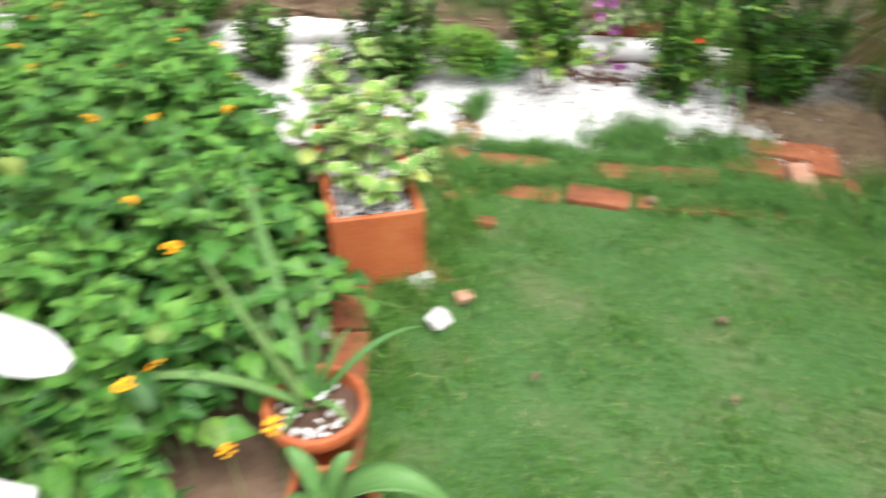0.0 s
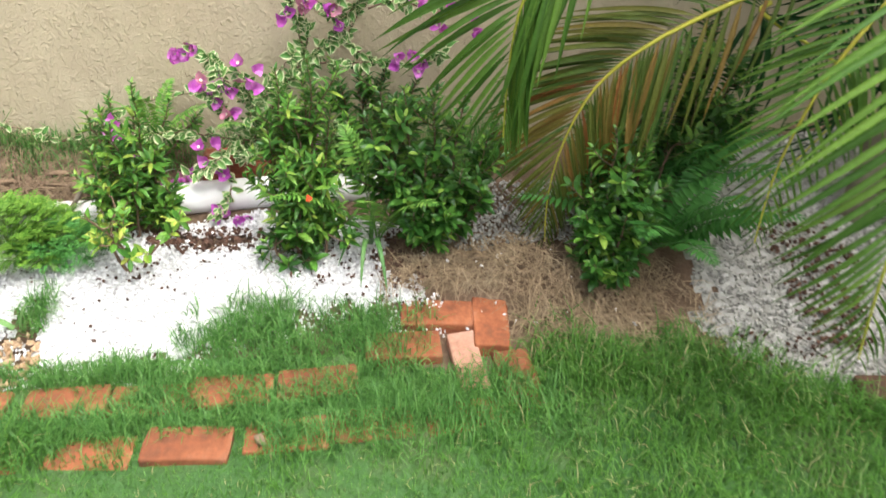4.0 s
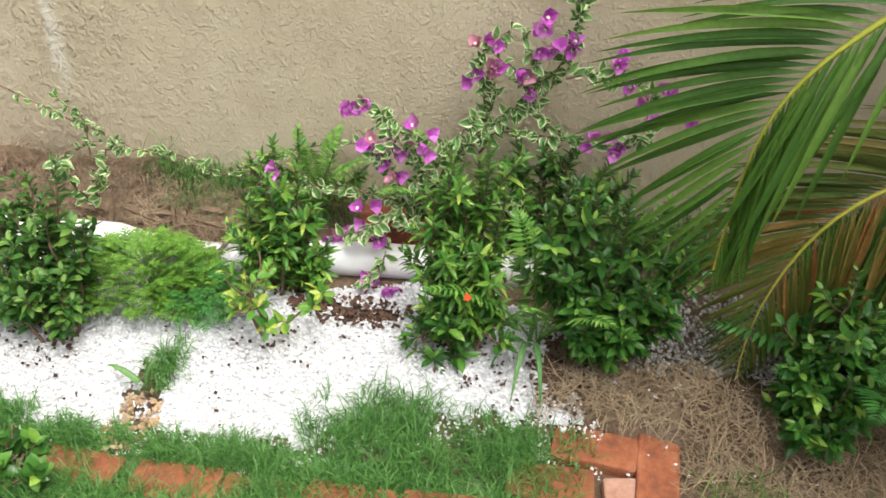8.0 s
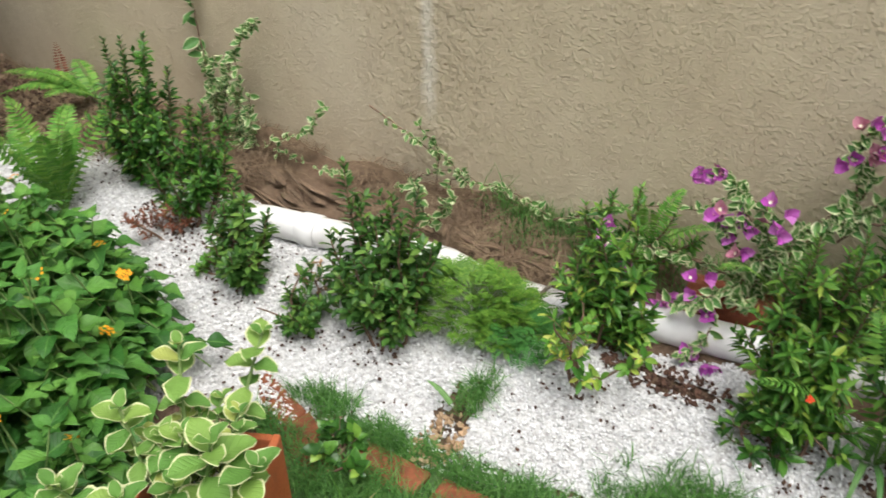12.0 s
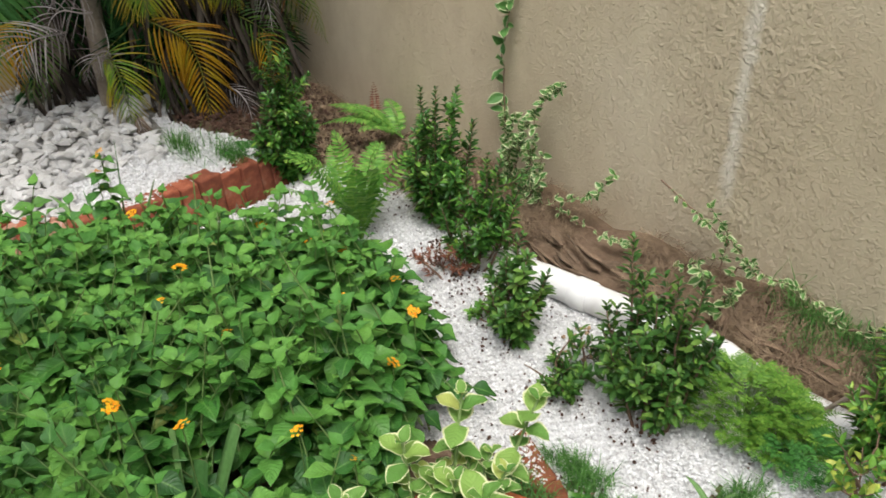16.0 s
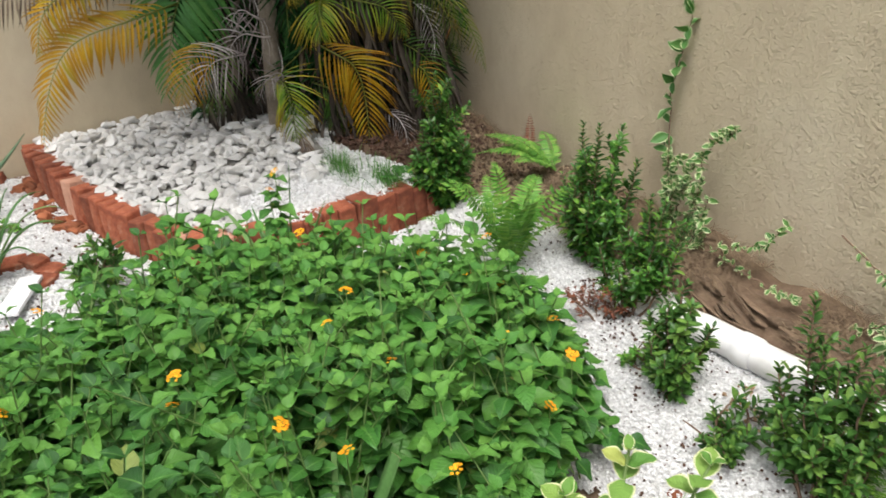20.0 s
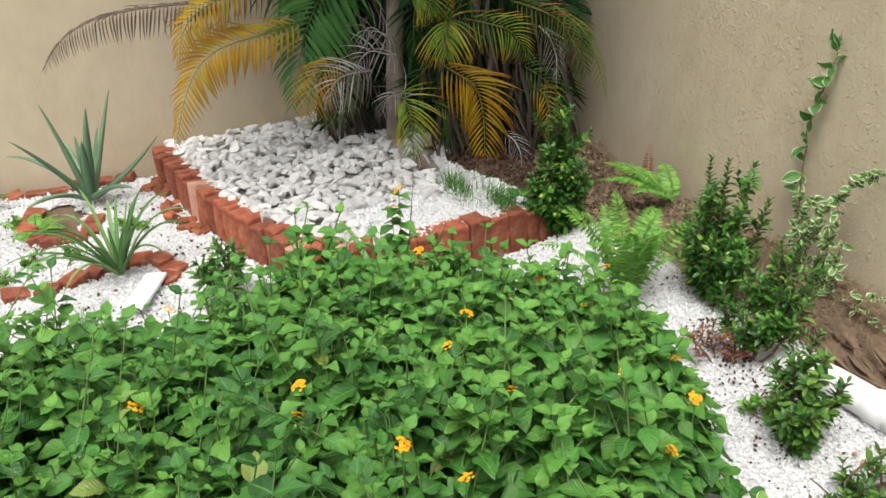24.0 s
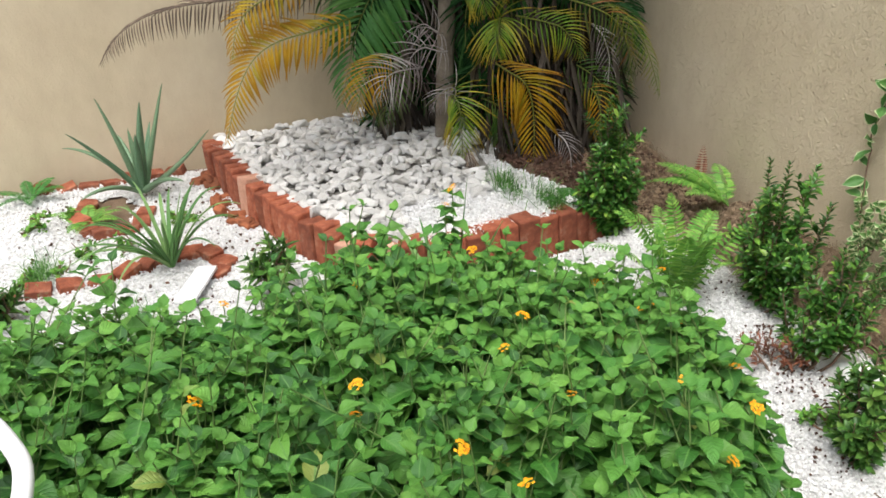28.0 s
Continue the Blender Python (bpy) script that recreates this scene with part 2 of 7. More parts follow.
def stucco(name, relief):
    """Trowelled tan stucco; relief: how rough it is."""
    m, nt, b = material(name)
    tc = nt.nodes.new("ShaderNodeTexCoord")
    big = noise_tex(nt, 1.6, 3)
    mid = noise_tex(nt, 9, 5, 0.6, stretch=(1, 1, 0.6))
    c = ramp(nt, big, [(0.25, (0.50, 0.415, 0.285)), (0.5, (0.545, 0.46, 0.325)), (0.75, (0.58, 0.50, 0.365))])
    c = mix(nt, 0.25, c, ramp(nt, mid, [(0.3, (0.35, 0.35, 0.35)), (0.7, (0.65, 0.65, 0.65))]), "OVERLAY")
    # a pale smear of filler down the wall
    sep = nt.nodes.new("ShaderNodeSeparateXYZ")
    nt.links.new(tc.outputs["Object"], sep.inputs[0])
    wob = nt.nodes.new("ShaderNodeMath")
    wob.operation = "MULTIPLY_ADD"
    wob.inputs[1].default_value = 0.06
    nt.links.new(noise_tex(nt, 14, 3), wob.inputs[0])
    nt.links.new(sep.outputs[0], wob.inputs[2])
    near = nt.nodes.new("ShaderNodeMapRange")
    near.inputs["From Min"].default_value, near.inputs["From Max"].default_value = -0.665 - 0.035, -0.665 + 0.035
    near.inputs["To Min"].default_value, near.inputs["To Max"].default_value = -1, 1
    near.clamp = False
    nt.links.new(wob.outputs[0], near.inputs["Value"])
    ab = nt.nodes.new("ShaderNodeMath")
    ab.operation = "ABSOLUTE"
    nt.links.new(near.outputs[0], ab.inputs[0])
    up = nt.nodes.new("ShaderNodeMapRange")
    up.inputs["From Min"].default_value, up.inputs["From Max"].default_value = 0.36, 0.5
    nt.links.new(sep.outputs[2], up.inputs["Value"])
    streak = mix(nt, 1.0, ramp(nt, ab.outputs[0], [(0.2, (1, 1, 1)), (1.0, (0, 0, 0))]), up.outputs[0], "MULTIPLY")
    c = mix(nt, streak, c, (0.68, 0.62, 0.51))
    nt.links.new(c, b.inputs["Base Color"])
    b.inputs["Roughness"].default_value = 0.9
    # trowelled relief: curled ridges in patches, soft swells and grain
    mp = nt.nodes.new("ShaderNodeMapping")
    mp.inputs["Scale"].default_value = (1.0, 1.0, 0.8)
    mp.inputs["Rotation"].default_value = (0.0, radians(12), 0.0)
    nt.links.new(tc.outputs["Object"], mp.inputs[0])
    dab = node(nt, "ShaderNodeTexNoise", Scale=56.0, Detail=4.0, Roughness=0.55, Distortion=0.3)
    nt.links.new(mp.outputs[0], dab.inputs["Vector"])
    r1 = ramp(nt, dab.outputs["Fac"], [(0.52, (0, 0, 0)), (0.60, (0.8, 0.8, 0.8)), (0.72, (1, 1, 1))])
    fine = node(nt, "ShaderNodeTexNoise", Scale=100.0, Detail=4.0, Roughness=0.6, Distortion=0.4)
    nt.links.new(tc.outputs["Object"], fine.inputs["Vector"])
    r2 = ramp(nt, fine.outputs["Fac"], [(0.50, (0, 0, 0)), (0.64, (1, 1, 1))])
    rough_patch = ramp(nt, noise_tex(nt, 2.2, 3), [(0.36, (0.4, 0.4, 0.4)), (0.60, (1, 1, 1))])
    r1 = mix(nt, 1.0, r1, rough_patch, "MULTIPLY")
    near_streak = nt.nodes.new("ShaderNodeMapRange")
    near_streak.inputs["From Min"].default_value, near_streak.inputs["From Max"].default_value = 9.0, 2.0
    nt.links.new(ab.outputs[0], near_streak.inputs["Value"])
    lump = node(nt, "ShaderNodeTexNoise", Scale=24.0, Detail=5.0, Roughness=0.6, Distortion=0.3)
    nt.links.new(mp.outputs[0], lump.inputs["Vector"])
    r3 = mix(nt, 1.0, ramp(nt, lump.outputs["Fac"], [(0.48, (0, 0, 0)), (0.62, (1, 1, 1))]), near_streak.outputs[0], "MULTIPLY")
    swell = bump(nt, b, noise_tex(nt, 4.0, 2), 0.35 * relief, 0.02)
    n0 = bump(nt, b, r3, 0.6 * relief, 0.010, swell)
    n0 = bump(nt, b, r1, 0.62 * relief, 0.006, n0)
    n1 = bump(nt, b, r2, 0.6 * relief, 0.003, n0)
    bump(nt, b, noise_tex(nt, 170, 3), 0.3, 0.0015, n1)
    return m


STUCCO = stucco("tan_stucco", 0.85)
STUCCO_SMOOTH = stucco("smooth_tan_stucco", 0.35)
SOIL = earth_like("dry_soil", [(0.2, (0.075, 0.045, 0.026)), (0.5, (0.15, 0.098, 0.062)), (0.8, (0.235, 0.165, 0.11))], 7, 70, 0.95, 0.02)
TURF = earth_like("turf_soil", [(0.25, (0.035, 0.10, 0.024)), (0.5, (0.052, 0.13, 0.032)), (0.72, (0.12, 0.14, 0.065))], 3, 80, 0.95, 0.02)
BRICK = earth_like("clay_brick", [(0.25, (0.11, 0.055, 0.03)), (0.42, (0.27, 0.085, 0.036)), (0.6, (0.36, 0.12, 0.05)), (0.8, (0.42, 0.19, 0.11))], 16, 90, 0.88, 0.005, 0.4)
BRICK_DARK = earth_like("weathered_brick", [(0.2, (0.13, 0.036, 0.02)), (0.42, (0.28, 0.072, 0.033)), (0.58, (0.37, 0.112, 0.054)), (0.72, (0.48, 0.26, 0.175))], 17, 80, 0.85, 0.007, 0.45)
BRICK_MOSS = earth_like("mossy_brick", [(0.25, (0.05, 0.035, 0.02)), (0.5, (0.12, 0.06, 0.035)), (0.75, (0.22, 0.09, 0.05))], 14, 90, 0.95, 0.006, 0.4)
BRICK_PALE = earth_like("pale_brick", [(0.2, (0.42, 0.2, 0.13)), (0.5, (0.54, 0.29, 0.2)), (0.85, (0.6, 0.38, 0.28))], 12, 80, 0.85, 0.006, 0.2)
TERRACOTTA = earth_like("terracotta", [(0.22, (0.26, 0.075, 0.03)), (0.42, (0.40, 0.10, 0.032)), (0.6, (0.45, 0.125, 0.042)), (0.85, (0.50, 0.19, 0.09))], 9, 120, 0.62, 0.003)
GRAVEL = earth_like("white_marble_chips", [(0.2, (0.74, 0.735, 0.73)), (0.5, (0.84, 0.84, 0.84)), (0.8, (0.89, 0.89, 0.895))], 30, 200, 0.75, 0.002, 0.26)
GRAVEL_BED = earth_like("white_chip_bed", [(0.30, (0.32, 0.31, 0.30)), (0.48, (0.58, 0.575, 0.565)), (0.7, (0.78, 0.78, 0.775))], 60, 170, 0.85, 0.012)
GRAVEL_GREY = earth_like("grey_chips", [(0.2, (0.24, 0.23, 0.20)), (0.5, (0.42, 0.41, 0.375)), (0.8, (0.60, 0.59, 0.56))], 30, 200, 0.8, 0.002, 0.55)
# dark ground colour that paints the shade between the white stones
GAP_SHADE = earth_like("stone_gap_shade", [(0.2, (0.10, 0.095, 0.08)), (0.5, (0.20, 0.19, 0.17)), (0.8, (0.36, 0.35, 0.33))], 30, 200, 0.9, 0.004)
ROCK = earth_like("white_quartz_stone", [(0.2, (0.40, 0.365, 0.30)), (0.4, (0.66, 0.64, 0.605)), (0.62, (0.79, 0.785, 0.77)), (0.85, (0.84, 0.84, 0.83))], 14, 60, 0.7, 0.006, 0.3)
WOOD = earth_like("rotten_wood", [(0.2, (0.09, 0.055, 0.035)), (0.5, (0.20, 0.135, 0.085)), (0.85, (0.34, 0.25, 0.17))], 10, 90, 0.9, 0.008, 0.4)
STRAW = earth_like("dry_straw", [(0.2, (0.24, 0.165, 0.095)), (0.5, (0.38, 0.28, 0.17)), (0.85, (0.52, 0.41, 0.27))], 10, 90, 0.9, 0.002, 0.55)
LITTER = earth_like("brown_roots", [(0.2, (0.15, 0.10, 0.06)), (0.5, (0.27, 0.19, 0.12)), (0.85, (0.42, 0.32, 0.21))], 10, 90, 0.95, 0.003, 0.5)
MULCH = earth_like("brown_litter", [(0.2, (0.05, 0.025, 0.015)), (0.5, (0.11, 0.055, 0.035)), (0.85, (0.2, 0.11, 0.07))], 10, 90, 0.9, 0.002, 0.55)
TRUNK = earth_like("palm_trunk", [(0.2, (0.10, 0.08, 0.06)), (0.5, (0.20, 0.165, 0.125)), (0.85, (0.34, 0.30, 0.24))], 9, 60, 0.9, 0.012)
PIPE, _nt, _b = material("white_pvc")
_c = ramp(_nt, noise_tex(_nt, 5, 5), [(0.3, (0.60, 0.59, 0.56)), (0.55, (0.78, 0.78, 0.77)), (0.8, (0.83, 0.83, 0.83))])
_nt.links.new(_c, _b.inputs["Base Color"])
_b.inputs["Roughness"].default_value = 0.38
bump(_nt, _b, noise_tex(_nt, 60, 3), 0.1, 0.002)
PLASTIC, _nt, _b = material("white_plastic")
_c = ramp(_nt, noise_tex(_nt, 8, 4), [(0.3, (0.74, 0.74, 0.75)), (0.7, (0.84, 0.84, 0.85))])
_nt.links.new(_c, _b.inputs["Base Color"])
_b.inputs["Roughness"].default_value = 0.35

LANTANA = leafy("lantana_leaf", [(0, (0.023, 0.092, 0.016)), (0.5, (0.048, 0.163, 0.025)), (0.985, (0.105, 0.262, 0.040)), (1.0, (0.19, 0.23, 0.05))], rib=(0.095, 0.22, 0.048), gloss=0.44, glow=0.13, veins=0.32, sheen=0.36)
LANTANA_YOUNG = leafy("young_lantana_leaf", [(0, (0.075, 0.23, 0.04)), (1, (0.15, 0.335, 0.058))], veins=0.5, gloss=0.5, glow=0.2)
STEM = leafy("green_stem", [(0, (0.11, 0.20, 0.055)), (1, (0.20, 0.29, 0.10))])
TWIG = earth_like("woody_twig", [(0.2, (0.10, 0.06, 0.04)), (0.5, (0.17, 0.105, 0.07)), (0.85, (0.25, 0.17, 0.12))], 20, 120, 0.9, 0.002)
GRASS = leafy("lawn_grass", [(0, (0.05, 0.145, 0.024)), (0.5, (0.086, 0.225, 0.034)), (0.9, (0.13, 0.285, 0.05)), (0.96, (0.30, 0.35, 0.15)), (1, (0.45, 0.38, 0.2))], glow=0.3)
TUFT = leafy("fine_grass", [(0, (0.055, 0.16, 0.035)), (0.6, (0.10, 0.25, 0.055)), (1, (0.17, 0.34, 0.09))], glow=0.3)
BOX = leafy("dark_shrub_leaf", [(0, (0.030, 0.088, 0.018)), (0.6, (0.066, 0.168, 0.032)), (1, (0.17, 0.30, 0.058))], gloss=0.36)
IXORA = leafy("bright_shrub_leaf", [(0, (0.024, 0.085, 0.015)), (0.6, (0.056, 0.165, 0.025)), (0.9, (0.12, 0.27, 0.04)), (1, (0.27, 0.42, 0.07))], gloss=0.3, glow=0.12, sheen=0.36)
IXORA_YOUNG = leafy("yellowish_shrub_leaf", [(0, (0.036, 0.118, 0.019)), (0.55, (0.08, 0.21, 0.030)), (0.9, (0.165, 0.31, 0.044)), (1, (0.34, 0.45, 0.075))], gloss=0.34, glow=0.14)
CROTON = leafy("yellow_green_leaf", [(0, (0.06, 0.19, 0.03)), (0.5, (0.15, 0.32, 0.045)), (1, (0.46, 0.50, 0.09))], gloss=0.4)
VARIEGATED = leafy("variegated_vine_leaf", [(0, (0.07, 0.19, 0.045)), (1, (0.15, 0.30, 0.08))], edge=(0.60, 0.64, 0.38), edge_from=0.64)
VINE_GREEN = leafy("climber_leaf", [(0, (0.05, 0.15, 0.035)), (1, (0.10, 0.24, 0.06))], edge=(0.50, 0.56, 0.32), edge_from=0.80)
PLECTRANTHUS = leafy("variegated_fleshy_leaf", [(0, (0.10, 0.24, 0.045)), (0.5, (0.165, 0.325, 0.066)), (0.85, (0.26, 0.40, 0.085)), (1, (0.42, 0.47, 0.12))], edge=(0.68, 0.70, 0.40), edge_from=0.87, gloss=0.55, veins=0.4)
FERN = leafy("fern_leaf", [(0, (0.08, 0.23, 0.035)), (0.6, (0.15, 0.34, 0.055)), (1, (0.25, 0.43, 0.085))])
FERN_DARK = leafy("dark_fern_leaf", [(0, (0.04, 0.15, 0.03)), (1, (0.08, 0.24, 0.05))])
MOSS = leafy("lacy_fern_leaf", [(0, (0.068, 0.18, 0.020)), (0.6, (0.125, 0.265, 0.034)), (1, (0.20, 0.35, 0.052))])
PALM_GREEN = leafy("palm_leaf_green", [(0, (0.06, 0.145, 0.026)), (0.6, (0.105, 0.215, 0.038)), (1, (0.165, 0.29, 0.05))], gloss=0.34, glow=0.2)
PALM_BRIGHT = leafy("palm_leaf_bright_green", [(0, (0.05, 0.17, 0.04)), (0.6, (0.08, 0.24, 0.06)), (1, (0.13, 0.31, 0.07))], gloss=0.36, glow=0.2)
# palm green lowered to near black: deep shade put into the leaf colour
PALM_SHADED = leafy("palm_leaf_shaded_green", [(0, (0.010, 0.036, 0.011)), (0.7, (0.022, 0.072, 0.021)), (1, (0.048, 0.12, 0.030))], gloss=0.6, glow=0.06, sheen=0.08)
PALM_YELLOW = leafy("palm_leaf_yellow", [(0, (0.38, 0.20, 0.010)), (0.5, (0.50, 0.29, 0.014)), (1, (0.36, 0.30, 0.024))], tip=(0.42, 0.20, 0.016), glow=0.12)
PALM_LIME = leafy("palm_leaf_yellow_green", [(0, (0.11, 0.24, 0.025)), (0.6, (0.22, 0.33, 0.03)), (1, (0.38, 0.37, 0.03))], tip=(0.52, 0.33, 0.02), glow=0.12)
PALM_BROWN = leafy("palm_leaf_browning", [(0, (0.075, 0.14, 0.028)), (0.6, (0.15, 0.175, 0.036)), (0.88, (0.24, 0.175, 0.045)), (1, (0.34, 0.13, 0.045))])
PALM_DEAD = leafy("palm_leaf_dead", [(0, (0.20, 0.165, 0.155)), (0.5, (0.36, 0.32, 0.31)), (1, (0.60, 0.565, 0.555))], gloss=0.7, glow=0.05)
PALM_WITHERED = leafy("palm_leaf_withered", [(0, (0.09, 0.065, 0.05)), (0.6, (0.17, 0.125, 0.095)), (1, (0.30, 0.23, 0.17))], gloss=0.7, glow=0.06)
RACHIS_GREEN = leafy("green_leaf_stalk", [(0, (0.12, 0.16, 0.03)), (1, (0.20, 0.22, 0.04))], glow=0.05)
RACHIS = leafy("yellow_leaf_stalk", [(0, (0.40, 0.42, 0.05)), (1, (0.52, 0.48, 0.07))], glow=0.05)
ALOE = leafy("aloe_leaf", [(0, (0.10, 0.19, 0.11)), (1, (0.18, 0.28, 0.16))], gloss=0.45, glow=0.05)
STRAP = leafy("strap_leaf", [(0, (0.07, 0.18, 0.05)), (0.6, (0.12, 0.25, 0.075)), (1, (0.20, 0.33, 0.115))], gloss=0.45, glow=0.12)
ORANGE = leafy("orange_floret", [(0, (0.85, 0.26, 0.01)), (0.5, (0.90, 0.42, 0.015)), (1, (0.90, 0.58, 0.04))], glow=0.2)
MAGENTA = leafy("magenta_bract", [(0, (0.56, 0.10, 0.54)), (0.5, (0.66, 0.16, 0.63)), (1, (0.78, 0.30, 0.74))], glow=0.35, veins=0.4)
PINK = leafy("faded_bract", [(0, (0.55, 0.22, 0.30)), (1, (0.66, 0.32, 0.42))], glow=0.3)
CREAM = leafy("cream_floret", [(0, (0.80, 0.76, 0.55)), (1, (0.85, 0.82, 0.66))])
RED = leafy("red_floret", [(0, (0.75, 0.05, 0.02)), (1, (0.85, 0.12, 0.03))])
# withered brown, darkened further to carry the shade inside the palm clump
SHEATH_SHADED = leafy("shaded_withered_sheath", [(0, (0.03, 0.023, 0.018)), (0.6, (0.06, 0.047, 0.037)), (1, (0.15, 0.125, 0.10))], gloss=0.8, glow=0.03)
RUST = leafy("rust_leaf", [(0, (0.20, 0.07, 0.04)), (1, (0.30, 0.12, 0.07))])


# ---- the lie of the land ----
WALL_Y, WALL_X = 3.56, -4.12
EDGE = [(-4.09, 1.335), (-3.72, 1.39), (-3.34, 1.475), (-2.89, 1.62), (-2.49, 1.82), (-2.41, 2.03), (-2.39, 2.30), (-2.43, 2.58), (-2.47, 2.80), (-2.45, 2.98)]


def edge_y(x):
    """y of the planter's front line at x, for its front arm."""
    return np.interp(x, [p[0] for p in EDGE[:6]], [p[1] for p in EDGE[:6]])


def edge_x(y):
    """x of the planter's side line at y."""
    return np.interp(y, [p[1] for p in EDGE[5:]], [p[0] for p in EDGE[5:]])


def in_planter(x, y):
    x, y = np.asarray(x, float), np.asarray(y, float)
    return (y > edge_y(x)) & (x < edge_x(y)) & (x < -2.38)


def bed_front(x):
    """y of the front of the white gravel."""
    return np.interp(x, [-2.4, -1.2, -0.6, -0.42, -0.12, 0.1, 0.28, 0.49, 0.77, 0.99], [1.75, 2.2, 2.5, 2.62, 2.67, 2.66, 2.70, 2.80, 2.83, 2.82])


def ground_z(x, y):
    x, y = np.asarray(x, float), np.asarray(y, float)
    bed = smooth(y, 2.74, 3.0) * 0.055 + 0.012 * noise2(x, y, 0.35, 2) * smooth(y, 2.7, 2.95)
    west = smooth(-x, 0.2, 0.9) * 0.045
    low = np.maximum(west, smooth(y, 2.62, 2.92) * 0.03)
    bank = (smooth(y, 3.19, 3.29) * 0.05 + smooth(y, 3.27, 3.54) * (0.04 + 0.045 * noise2(x, y, 0.25, 5)) + 0.012 * noise2(x, y, 0.07, 3) * smooth(y, 3.2, 3.3)) * smooth(x, -2.6, -2.2)
    z = low + bed + bank + 0.09 * np.exp(-(((x - -3.40) / 0.16) ** 2 + ((y - 0.52) / 0.14) ** 2))
    inside = in_planter(x, y)
    heap = 0.19 + 0.13 * np.exp(-(((x + 3.35) / 0.7) ** 2 + ((y - 2.45) / 0.55) ** 2)) + 0.015 * noise2(x, y, 0.2, 1)
    heap = heap - 0.11 * smooth(y, 2.75, 3.1) * smooth(x, -3.1, -2.6)
    return np.where(inside, heap, z)


# ---- ground, lawn, gravel ----
def sheet(name, x0, x1, y0, y1, step, keep, lift, mat, label, category, kind="structure"):
    """A sheet laid on the land, cut to where keep(x, y) holds."""
    xs, ys = np.arange(x0, x1 + step / 2, step), np.arange(y0, y1 + step / 2, step)
    X, Y = np.meshgrid(xs, ys)
    Z = ground_z(X, Y) + lift
    n = len(xs)
    V = np.stack([X.ravel(), Y.ravel(), Z.ravel()], -1)
    i, j = np.meshgrid(np.arange(n - 1), np.arange(len(ys) - 1))
    a = (j * n + i).ravel()
    F = np.stack([a, a + 1, a + n + 1, a + n], -1)
    C = V[F].mean(1)
    F = F[keep(C[:, 0], C[:, 1])]
    used, F = np.unique(F, return_inverse=True)
    return put(name, mesh(name, V[used], F.reshape(-1, 4), mat), None, None, label, category, "", kind)


def everywhere(x, y):
    return np.ones(len(x), bool)


# the soil in the garden, and the land beyond its walls
g = sheet("ground", -4.2, 3.2, -3.0, 3.6, 0.04, everywhere, -0.012, SOIL, "brown garden soil under lawn and planting beds", "ground")
_bm = bmesh.new()
_r = [_bm.verts.new(p) for p in ((-4.2, -3.0, -0.012), (3.2, -3.0, -0.012), (3.2, 3.6, -0.012), (-4.2, 3.6, -0.012), (-400, -400, -0.012), (400, -400, -0.012), (400, 400, -0.012), (-400, 400, -0.012))]
for _i in range(4):
    _bm.faces.new((_r[_i], _r[4 + _i], _r[4 + (_i + 1) % 4], _r[(_i + 1) % 4]))
_bm.from_mesh(g.data)
_bm.to_mesh(g.data)
_bm.free()


def lawn_here(x, y):
    edge = np.interp(y, [-3, 1.0, 1.4, 1.75, 2.0, 2.35], [0.04, -0.07, -0.13, -0.2, -0.22, -0.32]) + 0.02 * noise2(x, y, 0.08, 3)
    back = np.interp(x, [-0.2, 0.78, 0.86, 1.2, 1.25, 1.64, 1.72, 1.9, 2.05, 3.2], [2.66, 2.68, 2.60, 2.56, 2.70, 2.70, 2.60, 2.41, 2.30, 1.6]) + 0.03 * noise2(x, y, 0.1, 8)
    return (x > edge) & (y < back)


sheet("lawn", -0.45, 3.2, -3.0, 2.8, 0.03, lawn_here, 0.004, TURF, "short green lawn with worn patches", "lawn")


def gravel_front(x, y):
    front = bed_front(x) + 0.035 * noise2(x, y, 0.07, 4) + 0.02 * noise2(x, y, 0.03, 9)
    back = 3.21 + 0.04 * noise2(x, y, 0.15, 7) - 0.09 * np.exp(-(((x - 0.02) / 0.2) ** 2)) - 0.05 * smooth(x, 0.5, 0.9)
    right = 0.93 + 0.05 * noise2(x, y, 0.06, 5)
    holes = (((x - 0.33) / 0.17) ** 2 + ((y - 3.09) / 0.035) ** 2 < 0.6 + 0.8 * noise2(x, y, 0.04, 2)) | (((x - 0.9) / 0.07) ** 2 + ((y - 3.0) / 0.1) ** 2 < 1 + 0.6 * noise2(x, y, 0.03, 2))
    holes |= (((x + 0.13) / 0.05) ** 2 + ((y - 2.76) / 0.11) ** 2 < 0.7 + 1.1 * noise2(x, y, 0.02, 1))
    return (y > front) & (y < back) & (x < right) & (x > edge_x(y) + 0.05) & ~holes & ~in_planter(x, y)


def gravel_west(x, y):
    wall_line = np.interp(x, [-4.12, -3.4, -2.9, -2.4], [1.33, 1.455, 1.60, 1.85])
    holes = ((x + 3.62) / 0.22) ** 2 + ((y - 0.80) / 0.13) ** 2 < 1 + 0.6 * noise2(x, y, 0.05, 2)
    return (x < -1.32 + 0.15 * noise2(x, y, 0.3, 4)) & (x > -4.05) & (y < wall_line - 0.03) & (y > -1.1 + 0.22 * noise2(x, y, 0.5, 2) + 0.1 * noise2(x, y, 0.12, 5)) & ~holes & ~((x > -1.75) & (y > 0.7) & (y < 2.0))


def gravel_side(x, y):
    return in_planter(x, y) & (x > -2.85 - 0.5 * smooth(y, 2.5, 2.7) + 0.1 * noise2(x, y, 0.1, 3)) & (y > 1.98) & (y < 2.66 + 0.20 * smooth(x, -2.95, -2.7) + 0.06 * noise2(x, y, 0.08, 6))


